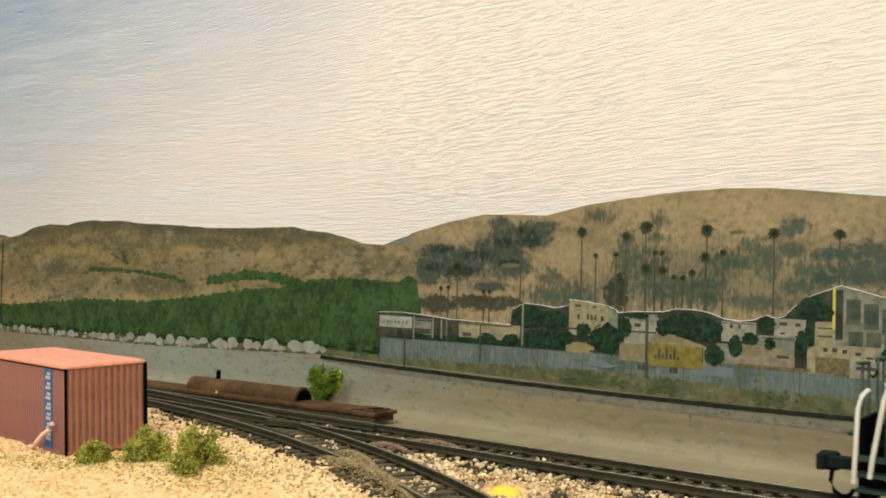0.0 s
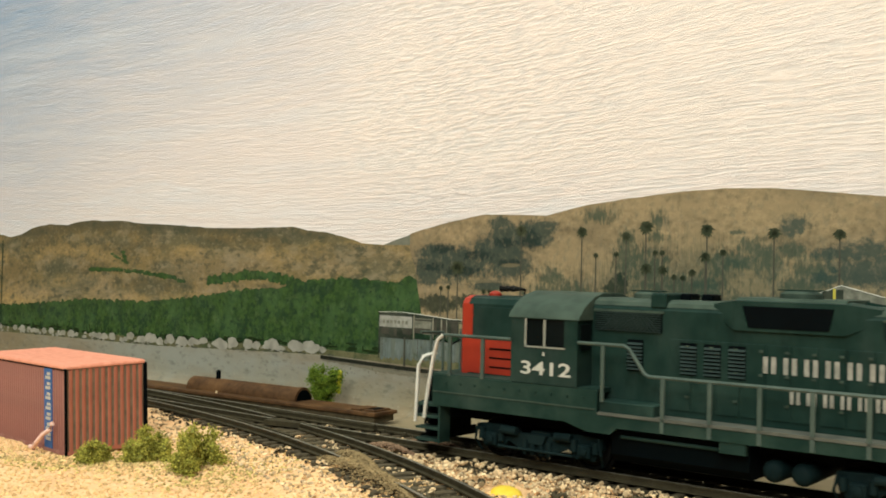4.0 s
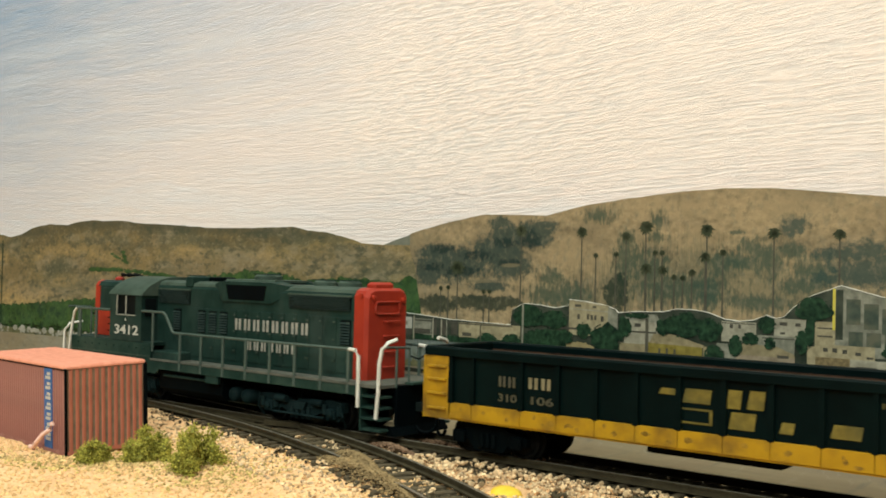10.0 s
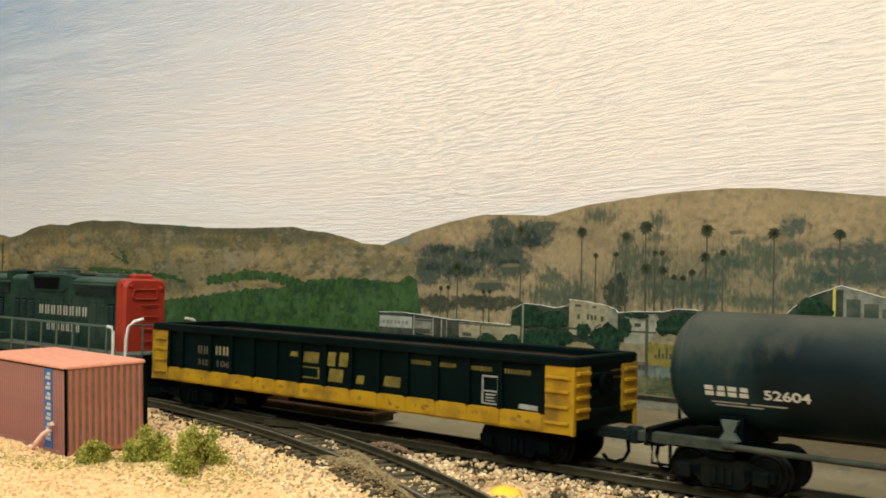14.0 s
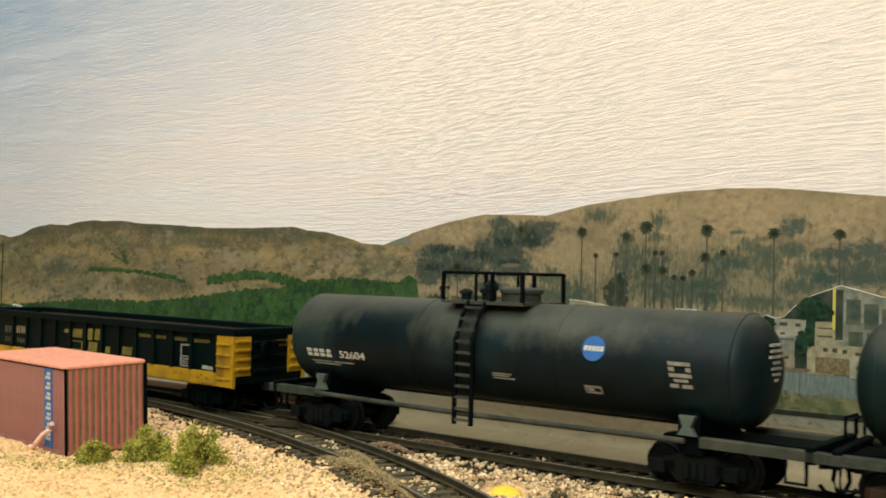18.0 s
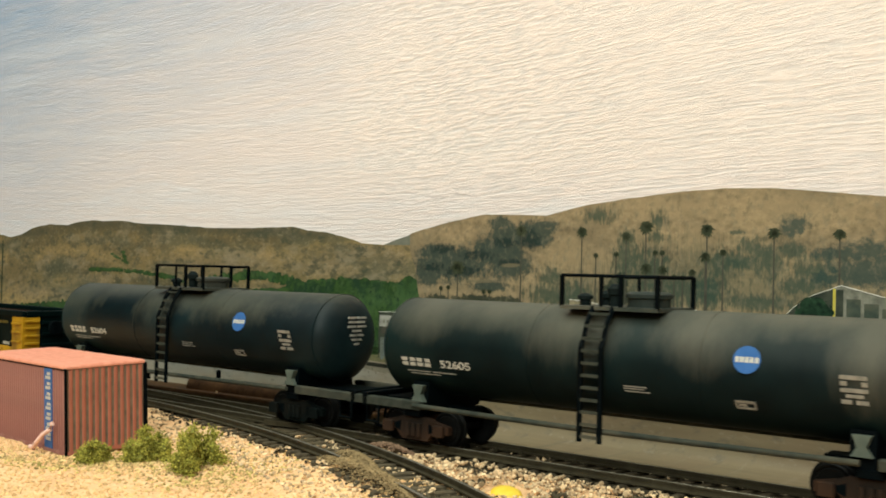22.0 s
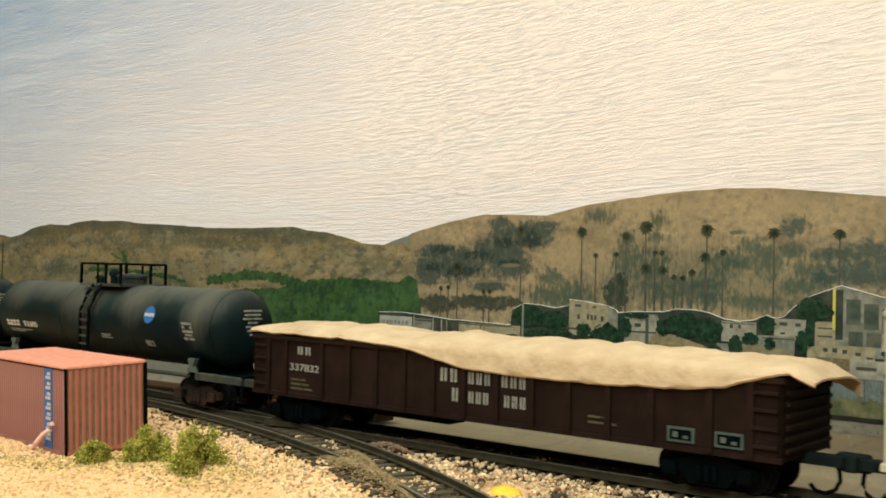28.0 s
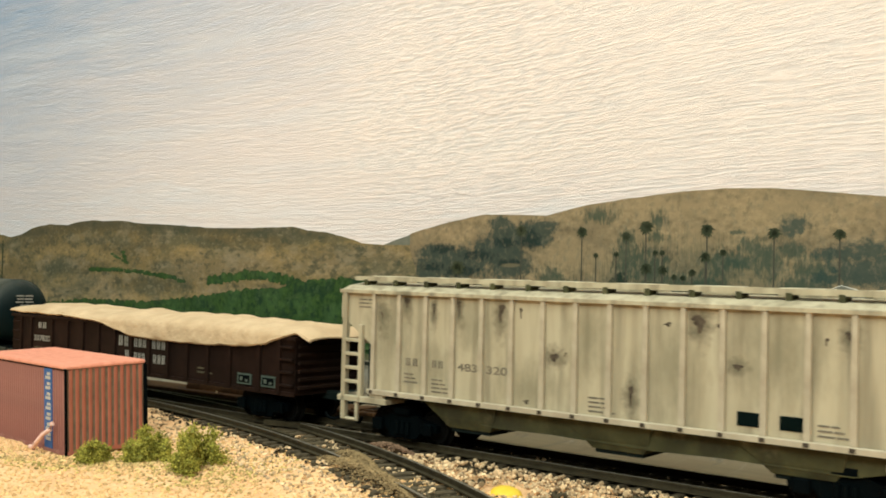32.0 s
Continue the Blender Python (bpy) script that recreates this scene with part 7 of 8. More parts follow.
def tank_car(num, shell, truck_paint):
    ob = thing("tank_car", "weathered black tank car with a blue round emblem" if shell is TANKM else "taupe-dusted black tank car, painted paler on top, with rusty trucks and a blue emblem", "freight car", "cars of the train")
    zc, r = 29.8, 15.0
    ends = [(6.6, 0.05), (6.4, 4.0), (5.6, 8.0), (4.0, 11.6), (2.0, 13.8), (0.0, r)]
    prof = [(-77 - t, q) for t, q in ends] + [(79 + t, q) for t, q in reversed(ends)]
    tank = part("tank", Build().lathe(prof, "x", (0, 0, zc), 56), shell, ob, "dusty black tank shell with top light painted along it", smooth=40)
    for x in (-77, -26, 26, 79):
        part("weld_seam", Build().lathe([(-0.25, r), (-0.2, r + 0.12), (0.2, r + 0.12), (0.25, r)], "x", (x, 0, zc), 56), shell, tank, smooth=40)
    for x, w in ((66, 6), (-66, 6)):
        sd = part("saddle", Build().prism([(-13.5, 10.5), (-12.6, 19.5), (-8, 16.6), (0, 15.0), (8, 16.6), (12.6, 19.5), (13.5, 10.5)], "x", x - w / 2, x + w / 2), BLACK, ob, "black tank saddle")
        part("saddle_gusset", Build().prism([(x - 2.6, 13.4), (x + 2.6, 13.4), (x + 1.1, 15.6), (x + 2.2, 18.4), (x - 2.2, 18.4), (x - 1.1, 15.6)], "y", 12.0, 14.6), DUST, sd, "dusty cast gusset")
    for x0, x1 in ((70, 88), (-99, -72)):
        d = part("end_deck", Build().box(x0, x1, -7, 7, 10.5, 13.0), BLACK, ob, "black end platform")
        for s in (1, -1):
            part("deck_beam", Build().box(x0 - 6, x1 + 2, min(13.2 * s, 15.8 * s), max(13.2 * s, 15.8 * s), 11.0, 13.6, 0.3), BEAMD, d, "dusty brown side beam")
        xe = x1 if x1 > 0 else x0
        part("end_sill", Build().box(min(xe, xe - 2.4 * math.copysign(1, xe)), max(xe, xe - 2.4 * math.copysign(1, xe)), -15.8, 15.8, 10.5, 14.6, 0.3), BLACK, d)
        part("grab_rail", Build().rod([(xe, -15, 14.6), (xe, -15, 19.6), (xe, -6, 19.6), (xe, -6, 14.6)], 0.45, 6), BLACK, d)
        part("step_stirrup", Build().rod([(xe - math.copysign(2, xe), 15.4, 11), (xe - math.copysign(2, xe), 15.4, 5.6), (xe - math.copysign(7, xe), 15.4, 5.6), (xe - math.copysign(7, xe), 15.4, 11)], 0.5, 6), BLACK, d)
    part("side_pipe", Build().rod([(67, 15.6, 12.2), (40, 15.6, 11.9), (0, 15.6, 11.7), (-66, 15.6, 12.2)], 0.8, 8), BEAMD, ob, "long side handrail pipe", smooth=60)
    part("side_pipe", Build().rod([(67, -15.6, 12.2), (-66, -15.6, 12.2)], 0.8, 8), BEAMD, ob)
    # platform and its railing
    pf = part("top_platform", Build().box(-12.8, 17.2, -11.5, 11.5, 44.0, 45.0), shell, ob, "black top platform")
    for x in (17.0, -1.6, -12.4):
        for y in (11.0, -11.0):
            part("rail_post", Build().box(x - 0.55, x + 0.55, y - 0.45, y + 0.45, 44.6, 53.4), BLACK, pf)
    for y in (11.0, -11.0):
        part("top_rail", Build().rod([(17.0, y, 53.4), (-1.6, y, 53.4)], 0.55, 6), BLACK, pf)
        part("top_rail", Build().rod([(-3.0, y, 53.2), (-12.4, y, 53.4)], 0.55, 6), BLACK, pf)
        part("mid_rail", Build().rod([(4.5, y, 45), (4.5, y, 53.4)], 0.5, 6), BLACK, pf)
    for x in (17.0, -12.4):
        part("end_rail", Build().rod([(x, -11, 53.4), (x, 11, 53.4)], 0.5, 6), BLACK, pf)
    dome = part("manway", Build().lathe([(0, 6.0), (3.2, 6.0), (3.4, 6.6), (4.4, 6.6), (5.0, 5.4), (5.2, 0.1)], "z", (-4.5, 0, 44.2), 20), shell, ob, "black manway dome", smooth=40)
    for x, y, hh in ((4.5, 3, 6.4), (10, -2, 4.4), (13.5, 4, 3.6)):
        part("valve", Build().lathe([(0, 1.6), (hh * 0.5, 1.6), (hh * 0.55, 2.2), (hh * 0.8, 2.2), (hh, 1.0), (hh + 0.1, 0.05)], "z", (x, y, 44.8), 12), RUSTD, ob, "rusty valve fitting", smooth=40)
    # ladder
    lad = part("ladder", Build().rod([(7.0, 17.0, 8.6), (7.0, 17.0, 34.0), (7.0, 14.0, 40.6), (7.0, 10.8, 44.8)], 0.75, 6), BLACK, ob, "black side ladder")
    part("stile", Build().rod([(0.8, 17.0, 8.6), (0.8, 17.0, 34.0), (0.8, 14.0, 40.6), (0.8, 10.8, 44.8)], 0.75, 6), BLACK, lad)
    for k in range(11):
        z = 9.6 + 3.3 * k
        y = 17.0 if z < 34 else (17.0 - (z - 34) * 0.455 if z < 40.6 else 14.0 - (z - 40.6) * 0.76)
        part("rung", Build().box(0.6, 7.2, y - 0.4, y + 0.5, z, z + 0.8), BEAMD, lad)
    # markings
    em = part("round_emblem", Build().lathe([(0.0, 3.5), (0.12, 3.5), (0.13, 0.05)], "z", (0, 0, 0), 28), BLUE, tank, "blue round emblem", at=on_tank(-38.6, 33.7))
    part("emblem_bar", flat_bars([(-2.9 + 1.25 * k, -1.95 + 1.25 * k, -0.7, 0.7) for k in range(5)], 0.2), WHITE, em, "white bars across the emblem")
    part("reporting_mark", flat_bars([(2.95 * k, 2.95 * k + 2.2, 0, 1.15) for k in range(4)] + [(2.95 * k + 0.3 * (k % 2), 2.95 * k + 2.2, 1.55, 2.7) for k in range(4)]), WHITE, tank, "white block lettering", at=on_tank(72.4, 24.3))
    digits("car_number", num, 2.5, tank, on_tank(57.6, 24.4), WHITE, "white car number", 11.4)
    part("small_print", flat_bars([(0, 9, 0, 0.35), (10, 19, 0, 0.35), (1, 13, -0.9, -0.55)]), WORN, tank, "", at=on_tank(71, 22.6))
    part("data_block", flat_bars([(0, 6.2, 6.2, 7.2), (0, 1.6, 4.6, 5.7), (4.8, 6.2, 4.6, 5.7), (0, 6.2, 3.0, 4.0), (1.2, 5.2, 1.7, 2.5), (0, 2.4, 0.1, 1.1), (3.4, 6.2, 0.1, 1.1)]), WORN, tank, "white data block", at=on_tank(-61.4, 25.2))
    part("small_print", flat_bars([(0, 6.8, 1.2, 1.5), (0, 6.0, 0.5, 0.8), (0, 7.6, -0.3, 0.0)]), WORN, tank, "", at=on_tank(-4.6, 23.2))
    part("data_plate", flat_bars([(0, 5.4, 1.9, 2.6), (0, 5.4, 0, 0.6), (0, 0.5, 0, 2.6), (4.9, 5.4, 0, 2.6), (0.9, 3.0, 0.9, 1.6)]), WORN, tank, "white data plate", at=on_tank(-35.4, 21.4))
    em = Build()
    for k, w in enumerate((8.4, 7.4, 8.8, 4.4, 6.4, 5.0, 2.6)):
        for q in (-1, 1):
            em.box(-84.0 + 0.06 * k, -83.2, q * w * 0.27 - w * 0.22, q * w * 0.27 + w * 0.22, 36.6 - 1.5 * k, 37.3 - 1.5 * k)
    part("end_print", em, WORN, tank, "white print on the tank end")
    car_frame(ob, -99, 88, 8.8, 11.5, trucks=(-68, 68), tm=truck_paint, gap=4.0, stub=14.0)
    return ob


def tarped_gondola():
    ob = thing("gondola_car", "oxide brown gondola car under a sagging beige tarpaulin", "freight car", "cars of the train")
    A, B_ = -96.4, 92.6
    for s in (1, -1):
        side = part("side", Build().box(A, B_, min(15.2 * s, 16.4 * s), max(15.2 * s, 16.4 * s), 10.2, 29.6), OXIDE, ob, "oxide brown side")
        rib = Build().prism([(-1.0, 10.4), (-0.8, 29.2), (0.8, 29.2), (1.0, 10.4)], "y", 0, 1.0 * s).mesh("rib", OXIDE)
        repeat("rib", rib, side, [mmpose(q, 16.4 * s, 0) for q in (84.5, 75.8, 58.5, 46.2, 34.2, 22.4, 10.8, -0.9, -12.8, -25.0, -37.0, -49.3, -62.0, -78.0, -88.5)])
        part("rim", Build().box(A - 0.4, B_ + 0.4, min(15 * s, 17.4 * s), max(15 * s, 17.4 * s), 28.8, 30.2, 0.3), OXIDE, side, "brown top rim")
        part("side_sill", Build().box(A, B_, min(16.2 * s, 16.9 * s), max(16.2 * s, 16.9 * s), 9.8, 11.2), OXIDE, side)
        for x in (A + 1, B_ - 8):
            for z in (13, 17.4, 21.8, 26.0):
                part("rung", Build().box(x, x + 6.6, min(16.4 * s, 17.5 * s), max(16.4 * s, 17.5 * s), z, z + 0.8, 0.1), OXIDE, side)
    for sgn, x in ((1, B_), (-1, A)):
        e = part("end_wall", Build().box(min(x - 1.4 * sgn, x), max(x - 1.4 * sgn, x), -16.4, 16.4, 10.2, 29.6), OXIDE, ob, "brown ribbed end")
        for k in range(6):
            part("end_rib", Build().box(min(x, x + 0.9 * sgn), max(x, x + 0.9 * sgn), -15.6, 15.6, 12.2 + 2.8 * k, 13.4 + 2.8 * k, 0.3), OXIDE, e)
    part("floor", Build().box(A + 1, B_ - 1, -15.2, 15.2, 10.6, 12.0), RUSTIN, ob)
    # tarpaulin: a draped sheet, higher in the middle, its front edge hanging low
    def hang(u):
        pts = ((-106, 32.2), (-97, 31.4), (-91, 30.1), (-82, 27.4), (-73, 25.9), (-62, 25.6), (-44, 24.9), (-27, 24.8), (-1, 25.5), (11, 27.8), (22, 30.0), (40, 30.9), (57, 31.2), (95, 31.4))
        return at_line(pts, u) + 0.35 * noise.noise(Vector((u / 4, 2, 0))) + 0.3 * noise.noise(Vector((u / 11, 7, 0)))
    nu, nv = 100, 22
    vs = []
    for i in range(nu + 1):
        u = A - 7.5 + (B_ - A + 8.5) * i / nu
        end = min(1.0, (i + 0.3) / 7.0, (nu - i + 0.3) / 5.0)
        for j in range(nv + 1):
            t = j / nv
            low = hang(u)
            crown = 34.5 + 1.2 * noise.noise(Vector((u / 20, 0.4, 0))) + 1.1 * noise.noise(Vector((u / 7, t * 5, 3))) + 0.35 * noise.noise(Vector((u / 2.5, t * 12, 3)))
            if t < 0.22:
                k = t / 0.22
                y, z = 18.3 - 0.7 * k - 0.5 * max(0.0, low - 30.6), low + (max(30.7, low + 0.3) - low) * k
            elif t > 0.78:
                k = (1 - t) / 0.22
                y, z = -18.3 + 0.7 * k, 27.4 + 3.3 * k
            else:
                k = (t - 0.22) / 0.56
                y = 17.6 - 35.2 * k
                z = max(30.7, (low + 0.3) * (1 - k) + 30.7 * k) + (crown - 30.7) * math.sin(math.pi * k) ** 0.55 * (0.45 + 0.55 * end)
            z -= 0.5 * max(0.0, A - 1.5 - u)
            wob = 0.5 * noise.noise(Vector((u / 3.5, t * 9, 8)))
            vs.append((u, y + wob * (0.7 if t < 0.22 else 0.2), z + 0.35 * wob))
    n = nv + 1
    fs = [(i * n + j, (i + 1) * n + j, (i + 1) * n + j + 1, i * n + j + 1) for i in range(nu) for j in range(nv)]
    k = len(vs)
    vs2 = vs + [(x, y * 0.97, z - 0.5) for x, y, z in vs]
    fs2 = fs + [tuple(reversed([q + k for q in f])) for f in fs]
    fs2 += [(i * n, (i + 1) * n, k + (i + 1) * n, k + i * n)[::-1] for i in range(nu)] + [(i * n + nv, (i + 1) * n + nv, k + (i + 1) * n + nv, k + i * n + nv) for i in range(nu)]
    fs2 += [(j, j + 1, k + j + 1, k + j) for j in range(nv)] + [(nu * n + j, nu * n + j + 1, k + nu * n + j + 1, k + nu * n + j)[::-1] for j in range(nv)]
    part("tarpaulin", Build().add(vs2, fs2), TARP, ob, "crumpled beige tarpaulin", smooth=50)
    word_blocks(ob, 70.4, 16.42, 24.4, 2, 7.4, 2.6, WORN, 0.4)
    digits("car_number", "337832", 2.4, ob, on_side(74.4, 16.42, 18.9), WORN, "white car number", 14.2)
    for x, z, rows in ((73.5, 15.6, 3), (-43.0, 15.4, 2)):
        b = Build()
        lines_of_bars(b, x, 16.42, z, 13.0, rows, 1.5, 0.6)
        part("small_print", b, FADED, ob, "small faded white print")
    for x, nn, w, hh in ((8.2, 2, 7.6, 4.0), (-2.4, 3, 8.8, 3.6), (-14.4, 3, 9.2, 3.6)):
        word_blocks(ob, x, 16.42, 20.8, nn, w, hh, WORN, 0.38)
    for x, nn, w, hh in ((3.6, 1, 3.4, 4.0), (-2.6, 3, 8.0, 3.4), (-15.4, 3, 8.2, 3.4)):
        word_blocks(ob, x, 16.42, 15.2, nn, w, hh, WORN, 0.38)
    for x in (-66.6, -79.4):
        f = part("placard_frame", Build().box(x - 7.4, x, 16.42, 16.9, 12.0, 15.8), RAILG, ob, "grey placard frame")
        part("placard", Build().box(x - 6.7, x - 0.7, 16.9, 17.0, 12.6, 15.2), BLACK, f, "dark placard")
        part("placard_print", Build().box(x - 3.0, x - 1.6, 17.0, 17.1, 13.2, 14.6).box(x - 5.8, x - 4.4, 17.0, 17.1, 13.0, 13.8), DUST, f)
    car_frame(ob, A, B_, trucks=(-76, 73), gap=9.0)
    part("brake_gear", Build().box(8, 44, 4, 12, 7.2, 9.2, 0.4), BLACK, ob, "black brake gear")
    return ob


def covered_hopper():
    ob = thing("covered_hopper", "weathered cream covered hopper car with rust stains", "freight car", "cars of the train")
    A, B_ = -98.0, 90.0
    part("body", Build().prism([(-86, 16), (-86, 30), (-97, 45.0), (-97, 46.8), (89.4, 46.8), (89.4, 45.0), (76, 30), (76, 16)], "y", -15.9, 15.9), CREAM, ob, "cream hopper body")
    for s in (1, -1):
        ya, yb = (15.9, 16.4) if s > 0 else (-16.4, -15.9)
        side = part("side_sheet", Build().prism([(-86, 15.6), (-86, 30.0), (-95.8, 38.6), (-97.4, 38.6), (-97.4, 46.8), (89.6, 46.8), (89.6, 38.0), (88.4, 37.6), (76, 29.4), (76, 15.6)], "y", ya, yb), CREAM, ob, "stained cream side sheet")
        rib = Build().prism([(-0.85, 15.8), (-0.65, 46.6), (0.65, 46.6), (0.85, 15.8)], "y", 0, 1.1 * s).mesh("rib", RIBC)
        repeat("rib", rib, side, [mmpose(75 - 10.55 * k, 16.4 * s, 0) for k in range(16)])
        part("top_chord", Build().box(-97.6, 89.8, min(16.2 * s, 17.7 * s), max(16.2 * s, 17.7 * s), 46.0, 47.2, 0.2), CREAM, side, "pale top chord")
        part("side_sill", Build().box(-88, 77, min(15.9 * s, 17.9 * s), max(15.9 * s, 17.9 * s), 14.4, 15.9, 0.2), RIBC, side, "pale side sill")
        repeat("sill_notch", Build().box(-0.7, 0.7, min(0, 0.12 * s), max(0, 0.12 * s), 14.6, 15.7).mesh("sill_notch", GRIME), side, [mmpose(75 - 10.55 * k, 17.9 * s, 0) for k in range(16)], "dark notch in the sill")
        part("end_stile", Build().box(86.6, 88.4, min(15.6 * s, 17.6 * s), max(15.6 * s, 17.6 * s), 5.6, 46.6, 0.2), CREAM, ob, "cream ladder stile")
        part("end_stile", Build().box(79.6, 81.2, min(15.9 * s, 17.6 * s), max(15.9 * s, 17.6 * s), 11.8, 36.0, 0.2), CREAM, ob, "cream ladder stile")
        for z in (17.2, 21.6, 26.0, 30.4):
            part("ladder_rung", Build().box(81, 87, min(16.4 * s, 17.8 * s), max(16.4 * s, 17.8 * s), z, z + 1.0, 0.2), CREAM, ob, "cream ladder rung")
        part("stirrup", Build().rod([(87.5, 16.6 * s, 11), (87.5, 16.6 * s, 5.6), (82.0, 16.6 * s, 5.6), (82.0, 16.6 * s, 11)], 0.8, 6), CREAM, ob, "cream stirrup step")
        part("end_platform", Build().box(69, 90, min(8 * s, 17.6 * s), max(8 * s, 17.6 * s), 11.4, 13.2, 0.3), CREAM, ob, "cream end platform")
        part("platform_bracket", Build().box(70.2, 76.2, min(16 * s, 17.5 * s), max(16 * s, 17.5 * s), 13.2, 15.4, 0.3), CREAM, ob)
        part("end_platform", Build().box(-98, -80, min(8 * s, 17.6 * s), max(8 * s, 17.6 * s), 11.4, 13.2, 0.3), CREAM, ob, "cream end platform")
        part("slope_strut", Build().prism([(77.5, 13.2), (79.0, 13.2), (79.0, 30), (77.5, 29)], "y", min(6 * s, 7.4 * s), max(6 * s, 7.4 * s)), CREAM, ob)
        wk = part("roof_walk", Build().box(-97, 88, min(7.5 * s, 12.0 * s), max(7.5 * s, 12.0 * s), 50.4, 51.2, 0.1), CREAM, ob, "cream roof walk")
        for k in range(15):
            part("walk_bracket", Build().box(83 - 12.6 * k - 0.8, 83 - 12.6 * k + 0.8, min(8 * s, 12.6 * s), max(8 * s, 12.6 * s), 47.6, 50.4), CREAMD, wk)
        part("walk_edge", Build().box(-97, 88, min(12.0 * s, 12.5 * s), max(12.0 * s, 12.5 * s), 50.0, 51.4), CREAM, wk, "pale walk edge")
    part("roof", Build().prism([(17.0, 46.8), (13, 48.4), (6, 49.4), (-6, 49.4), (-13, 48.4), (-17.0, 46.8)], "x", -97.4, 89.6), CREAM, ob, "gently arched cream roof", smooth=30)
    for k in range(8):
        part("roof_hatch", Build().box(76 - 23 * k, 88 - 23 * k, -5.5, 5.5, 49.2, 51.6, 0.6), CREAM, ob, "cream roof hatch")
    for sgn, x, xs in ((1, 89.4, 76), (-1, -97, -86)):
        part("end_cap", Build().box(min(x, x + 0.4 * sgn), max(x, x + 0.4 * sgn), -16.4, 16.4, 38, 46.8), CREAM, ob)
        for y in (-15.8, 0, 15.0):
            part("end_post", Build().box(min(x, x - 1.4 * sgn), max(x, x - 1.4 * sgn), y, y + 1.2, 12, 39), CREAM, ob)
    # added dark sheets that stand for the shade behind the end ladders
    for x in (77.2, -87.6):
        part("end_shade_sheet", Build().box(x, x + 1.2, -15.4, 15.4, 12.5, 31.0), TRUCKT, ob, "added dark sheet for the shade inside the hopper end")
    # sheet and chutes carry grime plus under-car shade in their colour
    part("slope_sheet", Build().prism([(56, 15.0), (49, 9.4), (28, 8.4), (10, 8.8), (-20, 8.2), (-40, 8.8), (-72, 8.4), (-79, 10.0), (-83, 15.0)], "y", -14.6, 14.4), CREAMD, ob, "grimy olive slope sheet, darkened for the shade under the car")
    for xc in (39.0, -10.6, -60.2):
        ch = part("hopper_chute", Build().loft([[(xc - 11, -15, 15.0), (xc + 18, -15, 15.0), (xc + 18, 15.6, 15.0), (xc - 11, 15.6, 15.0)], [(xc - 9.5, -9, 9.6), (xc + 10.5, -9, 9.6), (xc + 10.5, 14.6, 9.6), (xc - 9.5, 14.6, 9.6)], [(xc - 7.6, -7, 6.8), (xc + 7.6, -7, 6.8), (xc + 7.6, 13.6, 6.8), (xc - 7.6, 13.6, 6.8)]]), CREAMD, ob, "grimy olive discharge chute, darkened for the shade under the car")
        part("chute_gate", Build().box(xc - 7.2, xc + 7.2, -8, 13.0, 5.7, 6.8, 0.3), RUSTD, ch, "dark outlet gate")
    for x, nn, w in ((61.8, 2, 5.6), (51.4, 2, 5.0)):
        word_blocks(ob, x, 16.42, 24.4, nn, w, 2.3, INKG, 0.4)
    digits("car_number", "483", 2.3, ob, on_side(41.8, 16.42, 24.3), INKG, "faded dark car number", 7.2)
    digits("car_number", "320", 2.3, ob, on_side(31.4, 16.42, 24.2), INKG, "faded dark car number", 7.6)
    b = Build()
    for x, z, w, rows in ((62.4, 21.6, 5, 3), (51.6, 20.6, 6, 4), (-3.0, 20.4, 7, 4), (-64.4, 19.6, 7, 3), (82, 43.8, 9, 3)):
        b = Build()
        lines_of_bars(b, x, 16.42, z, w * 1.3, rows, 1.2, 0.45)
        part("small_print", b, INKG, ob, "small faded print")
    for x in (-44.8, -55.4):
        part("placard", Build().box(x - 6.0, x, 16.42, 16.6, 17.8, 21.2), GBLACK, ob, "black placard patch")
    r = random.Random(21)

    def stain(x, z, w, h, drip, soft):
        """A rust spot with a run below it, on the front side."""
        b = Build()
        for i in range(soft):
            q = i / soft
            zz = z - 0.55 * drip * q + r.uniform(-0.4, 0.4)
            ww = 0.95 * w * (1 - 0.8 * q) * r.uniform(0.6, 1.1)
            hh = h * r.uniform(0.25, 0.6)
            xx = x + r.uniform(-0.35, 0.35) * w * (1 - q)
            ring = [(xx + ww * 0.5 * math.cos(6.28 * k / 9) * r.uniform(0.7, 1.2), 16.44 + 0.004 * i, zz + hh * 0.5 * math.sin(6.28 * k / 9) * r.uniform(0.7, 1.2)) for k in range(9)]
            b.add(ring, [tuple(reversed(range(9)))])
        part("rust_stain", b, GRIME, ob, "dark rust stain")
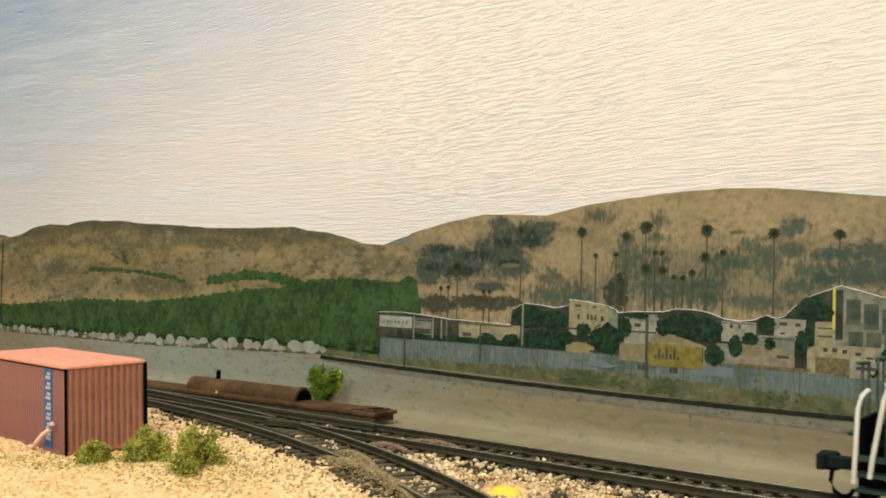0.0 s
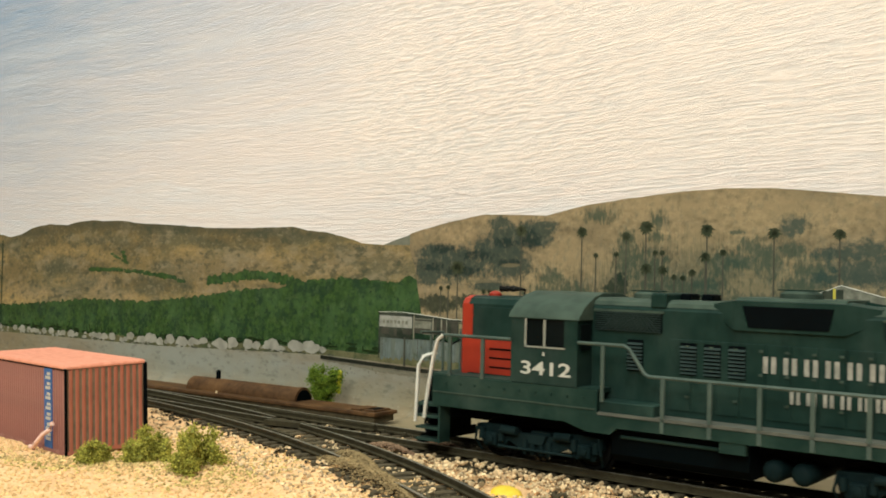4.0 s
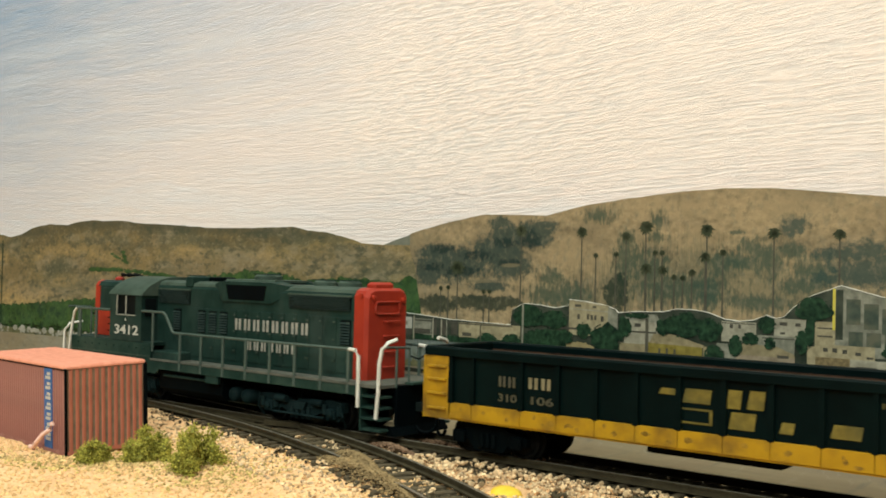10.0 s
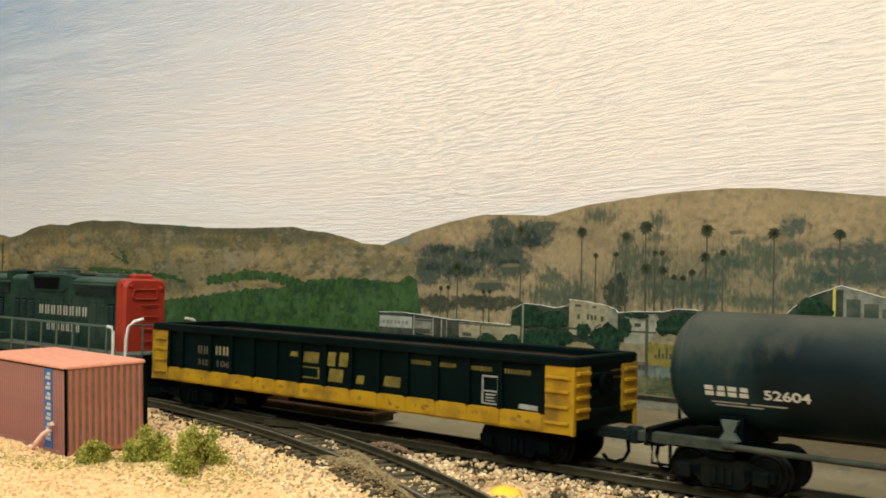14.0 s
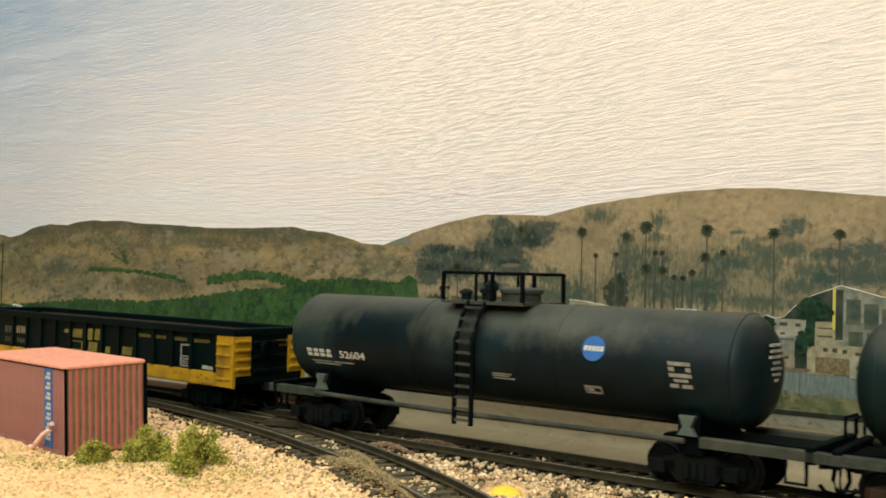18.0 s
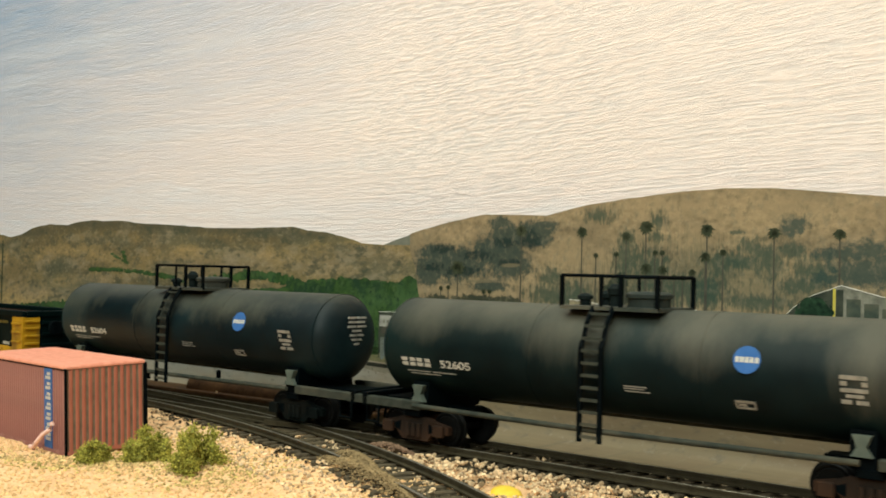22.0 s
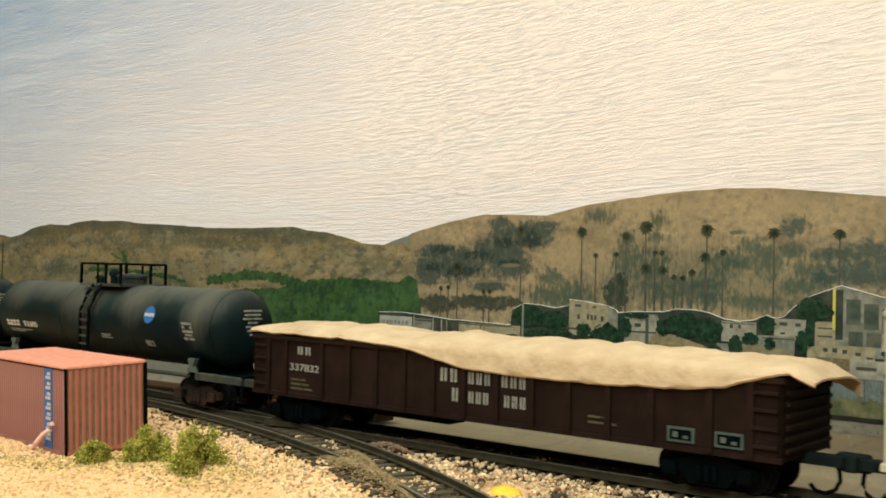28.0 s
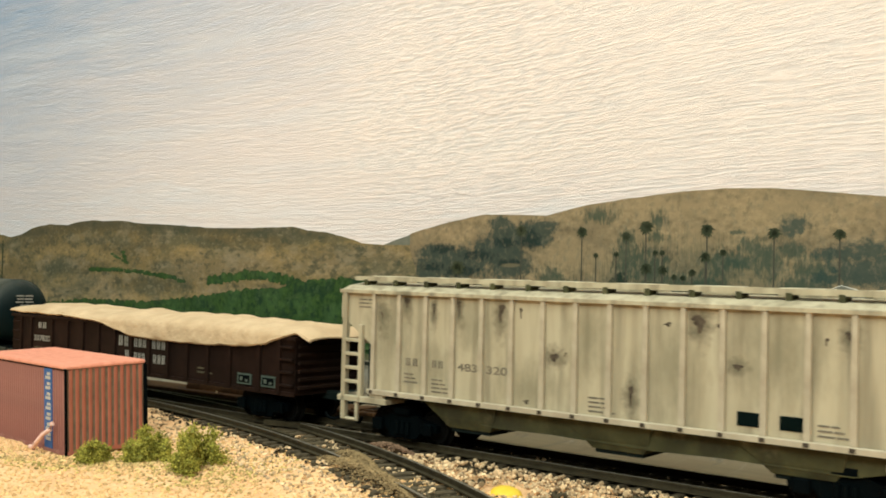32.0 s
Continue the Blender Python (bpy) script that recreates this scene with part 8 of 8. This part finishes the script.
    for x, z, w, h, drip, soft in ((62.0, 44.8, 2.6, 3.0, 4.0, 10), (41.6, 44.4, 1.8, 2.6, 7.0, 12), (26.6, 44.0, 2.2, 3.6, 8.0, 14), (19.5, 43.5, 0.9, 2, 5.0, 8), (-34.6, 43.4, 3.6, 3.4, 6.0, 14), (8.2, 30.8, 2.6, 3.0, 2.4, 12), (4.6, 31.6, 1.0, 1.0, 1.0, 5),
                                   (-44.8, 32.0, 2.4, 1.6, 1.0, 8), (-26, 41.6, 2.2, 1.4, 1.0, 6), (-71.6, 41.4, 2.2, 2.6, 3.0, 8), (-40.2, 41.6, 1.4, 2, 2, 5), (17.0, 17.6, 2.2, 1.4, 0.5, 5), (51.2, 43.4, 1.4, 2.4, 6, 8), (72, 40, 1, 2, 4, 5), (-15.6, 24, 1.6, 4, 8, 9), (-66, 40.2, 1.2, 2, 4, 5)):
        stain(x, z, w, h, drip, soft)
    car_frame(ob, A, B_, trucks=(-70, 65), gap=8.0)
    return ob

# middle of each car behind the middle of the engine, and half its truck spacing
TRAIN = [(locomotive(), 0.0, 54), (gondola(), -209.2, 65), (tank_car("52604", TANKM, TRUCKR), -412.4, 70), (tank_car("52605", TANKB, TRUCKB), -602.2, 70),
         (tarped_gondola(), -799.3, 65), (covered_hopper(), -1006.7, 75)]
# way of the engine along the track at each whole second
WAY = [154.3, 186.3, 218.3, 250.2, 282.8, 316.4, 350.5, 384.3, 417.0, 449.1, 482.1, 516.4, 551.4, 586.2, 619.9, 654.3, 689.5,
       725.4, 762.6, 799.0, 834.0, 869.9, 909.7, 951.8, 992.3, 1031.1, 1070.7, 1112.4, 1154.1, 1195.6, 1236.7, 1278.5, 1321.8]


def way_at(t):
    i = min(int(t), len(WAY) - 2)
    p0, p1, p2, p3 = WAY[max(i - 1, 0)], WAY[i], WAY[i + 1], WAY[min(i + 2, len(WAY) - 1)]
    if i == 0:
        p0 = 2 * p1 - p2
    if i == len(WAY) - 2:
        p3 = 2 * p2 - p1
    u = t - i
    return 0.5 * (2 * p1 + (p2 - p0) * u + (2 * p0 - 5 * p1 + 4 * p2 - p3) * u * u + (3 * p1 - p0 - 3 * p2 + p3) * u ** 3)


def car_pose(s, half):
    a, c = on_track(s + half), on_track(s - half)
    d = a - c
    m = (a + c) / 2
    return mmpose(m.x, m.y, 0, 0, 0, math.degrees(math.atan2(d.y, d.x)))


def motions():
    for car, back, half in TRAIN:
        walk(car, [(k * 0.5, car_pose(way_at(k * 0.5) + back, half)) for k in range(65)])
    for ws, r, q in SPIN:
        rows = []
        t = 0.0
        while t < 32.0:
            rows.append(t)
            t += 2 / 15
        walk(ws, [(t, mmpose(q, 0, r, 0, math.degrees((way_at(t) - WAY[0]) / r), 0)) for t in rows + [32.0]])


motions()
